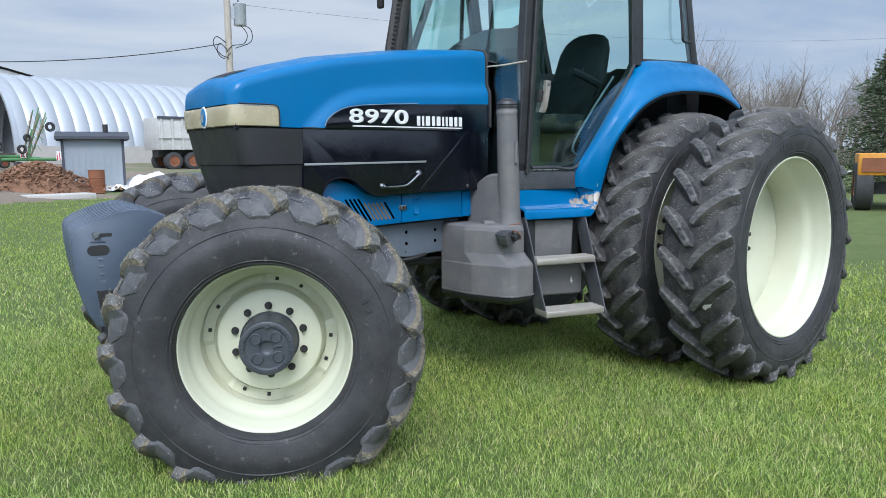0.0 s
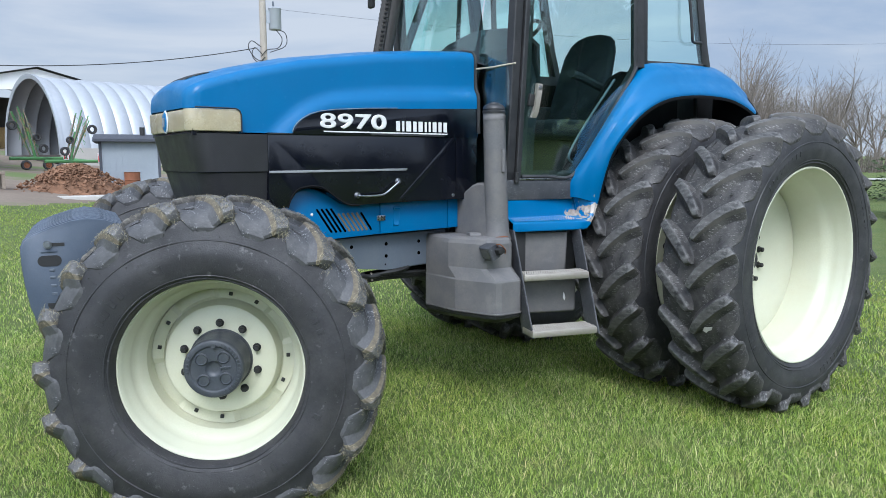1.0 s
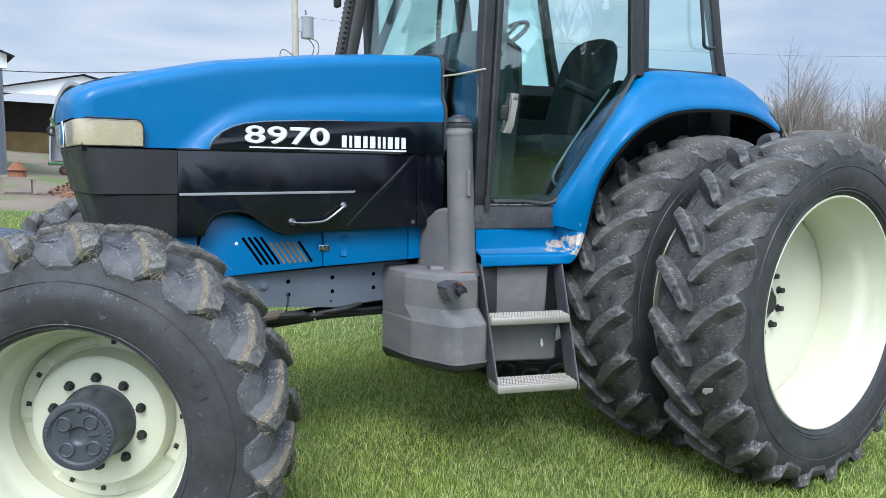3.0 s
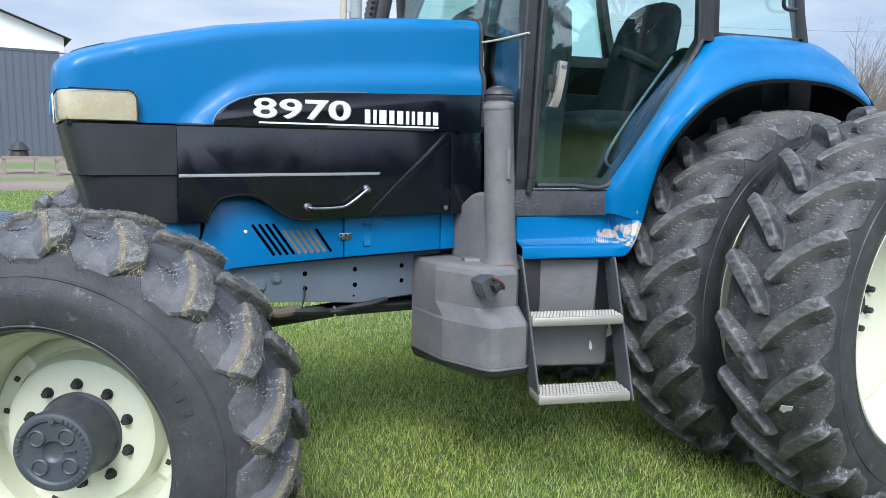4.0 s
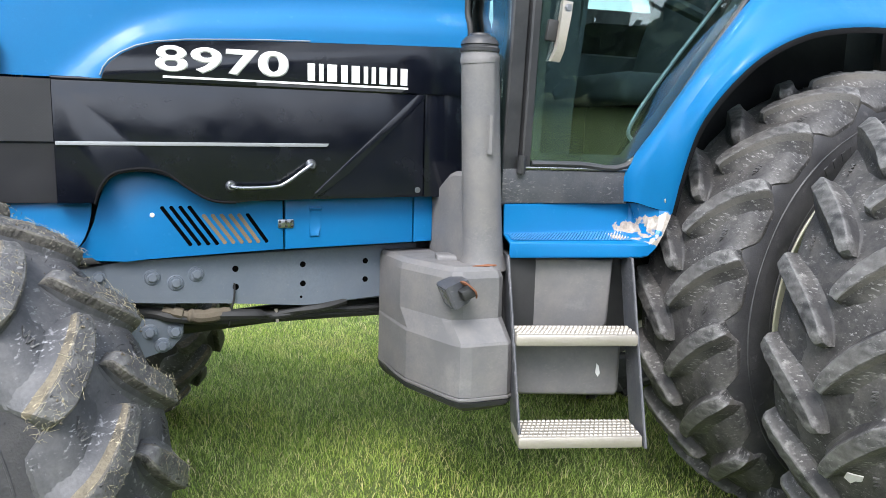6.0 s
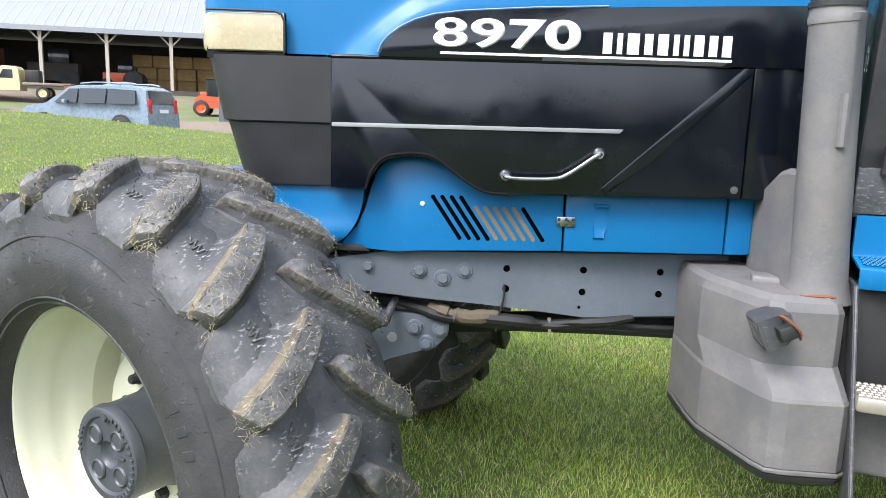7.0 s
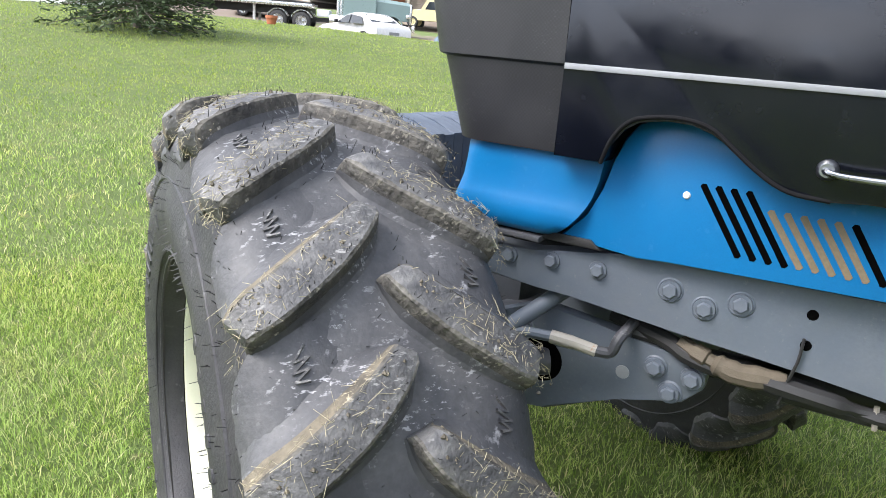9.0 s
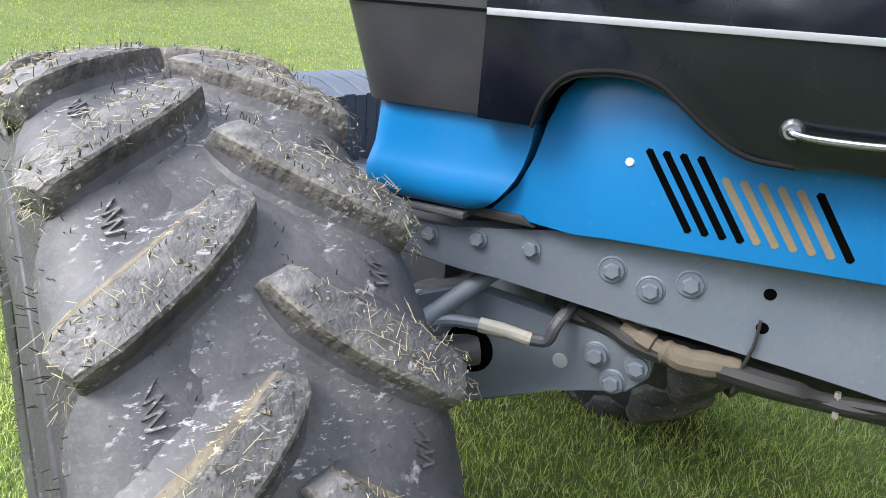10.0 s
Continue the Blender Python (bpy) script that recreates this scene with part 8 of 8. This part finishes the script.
tagged(new("hedgerow", hm), "dark evergreen hedgerow mirrored in the cab glass", "hedge", kind="stuff")
# undergrowth at the foot of the far wood
ub = bmesh.new()
for k in range(420):
    p = spot(wr.uniform(13, 42), wr.uniform(88, 104), EAST_EYE)
    for j in range(4):
        q = p + Vector((wr.uniform(-1, 1), wr.uniform(-1, 1), 0))
        h = wr.uniform(1.2, 3.2)
        tube([q, q + Vector((wr.uniform(-0.5, 0.5), wr.uniform(-0.5, 0.5), h * 0.6)), q + Vector((wr.uniform(-1, 1), wr.uniform(-1, 1), h))], [0.05, 0.035, 0.01], 3, ub, caps=False)
ug = part("brush", ub, BARK, None, "", 60)
tagged(ug, "tangled brown brush at the wood's edge", "brush", kind="stuff")


def conifer(name, m, height, radius, label, seed, skirt=0.25):
    """A conifer: trunk, drooping limbs, and thousands of needle sprays with an uneven outline."""
    rnd = random.Random(seed)
    t = thing(name, label, "tree", m)
    part("trunk", tube([(0, 0, -0.2), (0, 0, height * 0.6), (0, 0, height * 0.97)], [height * 0.022, height * 0.013, 0.01], 8), BARK, t, "brown trunk")
    lb, cb_ = bmesh.new(), bmesh.new()
    verts, faces = [], []
    n = 210
    for k in range(n):
        f = (k + 0.5) / n
        z = skirt + (height - skirt) * f ** 0.9
        reach = radius * (1 - f) ** 0.75 * rnd.uniform(0.65, 1.12) + 0.08
        a = k * 2.399 + rnd.uniform(-0.3, 0.3)
        tip = Vector((math.cos(a) * reach, math.sin(a) * reach, z - reach * 0.10 + 0.12 * height * (f - 0.3)))
        root = Vector((0, 0, z))
        tube([root, root.lerp(tip, 0.5) + Vector((0, 0, 0.06)), tip], [0.03, 0.02, 0.006], 3, lb, caps=False)
        for j in range(85):
            g = rnd.uniform(0.25, 1.05)
            c = root.lerp(tip, g) + Vector((rnd.gauss(0, 0.10), rnd.gauss(0, 0.10), rnd.gauss(0, 0.07))) * (0.5 + reach * 0.5)
            d = (tip - root).normalized() + Vector((rnd.gauss(0, 0.6), rnd.gauss(0, 0.6), rnd.gauss(0, 0.4)))
            d.normalize()
            w = d.cross(Vector((rnd.gauss(0, 1), rnd.gauss(0, 1), rnd.gauss(0, 1)))).normalized() * rnd.uniform(0.012, 0.030)
            s = rnd.uniform(0.09, 0.22)
            b0 = len(verts)
            verts += [tuple(c - w), tuple(c + w), tuple(c + d * s * 0.6 + w * 0.7), tuple(c + d * s), tuple(c + d * s * 0.6 - w * 0.7)]
            faces.append((b0, b0 + 1, b0 + 2, b0 + 3, b0 + 4))
    part("branchwork", lb, BARK, t, "drooping limbs", 60)
    me = bpy.data.meshes.new("crown")
    me.from_pydata(verts, [], faces)
    me.materials.append(NEEDLE)
    cr_ = new("crown", me)
    cr_.parent = t
    cr_["label"] = "dark green needle crown"
    return t


e1 = spot(141.8, 20.5)
conifer("evergreen_tree", Matrix.Translation(e1), 4.6, 2.0, "dark green spreading evergreen at the lawn's edge", 21, 0.1)
e2 = spot(18.6, 33, EAST_EYE)
conifer("cedar_tree", Matrix.Translation(e2), 5.6, 2.4, "dark green cedar beyond the orange machine", 22, 0.2)
# ---------------------------------------------------------------- grass
def grass_material(name, tones):
    """Blades: a ramp of tones drawn at random for each blade, slow patches and dry spots over it."""
    m, n, l, p = nodes_of(name)
    g = n.new("ShaderNodeNewGeometry")
    co = n.new("ShaderNodeTexCoord").outputs["Object"]
    ramp = n.new("ShaderNodeValToRGB")
    el = ramp.color_ramp.elements
    el[0].position, el[0].color = 0.0, (*tones[0], 1)
    el[1].position, el[1].color = 1.0, (*tones[-1], 1)
    for pos, c in zip((0.20, 0.50, 0.80, 0.93), tones[1:-1]):
        e = el.new(pos)
        e.color = (*c, 1)
    l.new(g.outputs["Random Per Island"], ramp.inputs["Fac"])
    c = mixed(n, l, noise_fac(n, l, co, 0.9, 0.35, 0.68, 6), ramp.outputs[0], (1.15, 1.05, 0.80), 'MULTIPLY')
    dry = noise_fac(n, l, co, 2.6, 0.57, 0.74, 6)
    half = n.new("ShaderNodeMath")
    half.operation = 'MULTIPLY'
    half.inputs[1].default_value = 0.6
    l.new(dry, half.inputs[0])
    c = mixed(n, l, half.outputs[0], c, (0.44, 0.385, 0.18))
    l.new(c, p.inputs["Base Color"])
    p.inputs["Roughness"].default_value = 0.55
    p.inputs["Specular IOR Level"].default_value = 0.30
    p.inputs["Subsurface Weight"].default_value = 0.0
    tr = n.new("ShaderNodeBsdfTranslucent")
    l.new(c, tr.inputs["Color"])
    mx = n.new("ShaderNodeMixShader")
    mx.inputs[0].default_value = 0.40
    out = n["Material Output"]
    l.new(p.outputs[0], mx.inputs[1])
    l.new(tr.outputs[0], mx.inputs[2])
    l.new(mx.outputs[0], out.inputs["Surface"])
    return m


GRASS = grass_material("grass_blades", ((0.054, 0.108, 0.020), (0.162, 0.270, 0.052), (0.302, 0.438, 0.102), (0.480, 0.598, 0.200), (0.61, 0.63, 0.31), (0.74, 0.67, 0.44)))
GRASS_FAR = grass_material("far_grass_blades", ((0.150, 0.230, 0.044), (0.215, 0.315, 0.058), (0.285, 0.395, 0.078), (0.350, 0.450, 0.110), (0.390, 0.460, 0.150), (0.42, 0.43, 0.19)))


def grass_patch(name, xs, ys, h_lo, h_hi, w, label, rng, mat=GRASS):
    n = len(xs)
    zs = np.array([ground_z(a, b) for a, b in zip(xs, ys)])
    ang = rng.uniform(0, 2 * np.pi, n)
    lean = rng.uniform(0, 2 * np.pi, n)
    clump = 0.75 + 0.5 * (np.sin(xs * 5.1 + np.sin(ys * 3.3)) * np.sin(ys * 4.3 + np.sin(xs * 2.7)) * 0.5 + 0.5)
    h = rng.uniform(h_lo, h_hi, n) * clump
    bend = rng.uniform(0.2, 1.5, n) * h
    ww = w * rng.uniform(0.6, 1.3, n)
    dx, dy = np.cos(ang) * ww / 2, np.sin(ang) * ww / 2
    lx, ly = np.cos(lean) * bend, np.sin(lean) * bend
    v = np.empty((n, 5, 3))
    v[:, 0] = np.stack((xs - dx, ys - dy, zs - 0.004), 1)
    v[:, 1] = np.stack((xs + dx, ys + dy, zs - 0.004), 1)
    v[:, 2] = np.stack((xs + dx * 0.8 + lx * 0.3, ys + dy * 0.8 + ly * 0.3, zs + h * 0.58), 1)
    v[:, 3] = np.stack((xs - dx * 0.8 + lx * 0.3, ys - dy * 0.8 + ly * 0.3, zs + h * 0.58), 1)
    v[:, 4] = np.stack((xs + lx, ys + ly, zs + h * 0.95), 1)
    base = np.arange(n)[:, None] * 5
    loops = np.concatenate((base + np.array([[0, 1, 2, 3]]), base + np.array([[3, 2, 4]])), 1).ravel()
    starts = (np.arange(n)[:, None] * 7 + np.array([[0, 4]])).ravel()
    me = bpy.data.meshes.new(name)
    me.vertices.add(n * 5)
    me.vertices.foreach_set("co", v.ravel())
    me.loops.add(n * 7)
    me.loops.foreach_set("vertex_index", loops.astype(np.int32))
    me.polygons.add(n * 2)
    me.polygons.foreach_set("loop_start", starts.astype(np.int32))
    me.update(calc_edges=True)
    me.validate()
    me.materials.append(mat)
    ob = new(name, me)
    return tagged(ob, label, "grass", kind="stuff")


def scatter(rng, n, cx, cy, r0, r1, power=0.5):
    a = rng.uniform(0, 2 * np.pi, n)
    r = (r0 ** 2 + (r1 ** 2 - r0 ** 2) * rng.uniform(0, 1, n)) ** 0.5
    return cx + r * np.cos(a), cy + r * np.sin(a)


rng = np.random.default_rng(5)


def sown(count, cx, cy, r0, r1):
    """Places on the lawn; each patch thins out towards its rim and behind the walk."""
    x, y = scatter(rng, count, cx, cy, r0, r1)
    r = np.hypot(x - cx, y - cy)
    chance = np.clip((r1 - r) / (0.30 * r1), 0, 1) * np.clip((y + 5.6) / 2.2, 0, 1) * np.clip((10.5 - x) / 2.5, 0, 1)
    if r0 > 0:
        chance *= np.clip((r - r0) / (0.25 * r0), 0, 1)
    keep = (rng.uniform(0, 1, count) < chance) & np.array([lawn_has(a, b) for a, b in zip(x, y)])
    return x[keep], y[keep]


gx, gy = sown(430000, 0.6, -0.6, 0.0, 4.2)
grass_patch("grass", gx, gy, 0.016, 0.055, 0.0031, "short green lawn grass with pale dry blades", rng)
gx, gy = sown(270000, 0.8, 0.4, 2.4, 10.0)
grass_patch("grass", gx, gy, 0.018, 0.058, 0.0062, "short green lawn grass farther out", rng)
gx, gy = sown(230000, -1.0, 2.0, 5.5, 18.0)
grass_patch("grass", gx, gy, 0.018, 0.050, 0.011, "lawn grass towards the yard", rng, GRASS_FAR)
gx, gy = sown(170000, -4.0, 6.0, 9.0, 30.0)
grass_patch("grass", gx, gy, 0.018, 0.050, 0.020, "distant lawn grass", rng, GRASS_FAR)
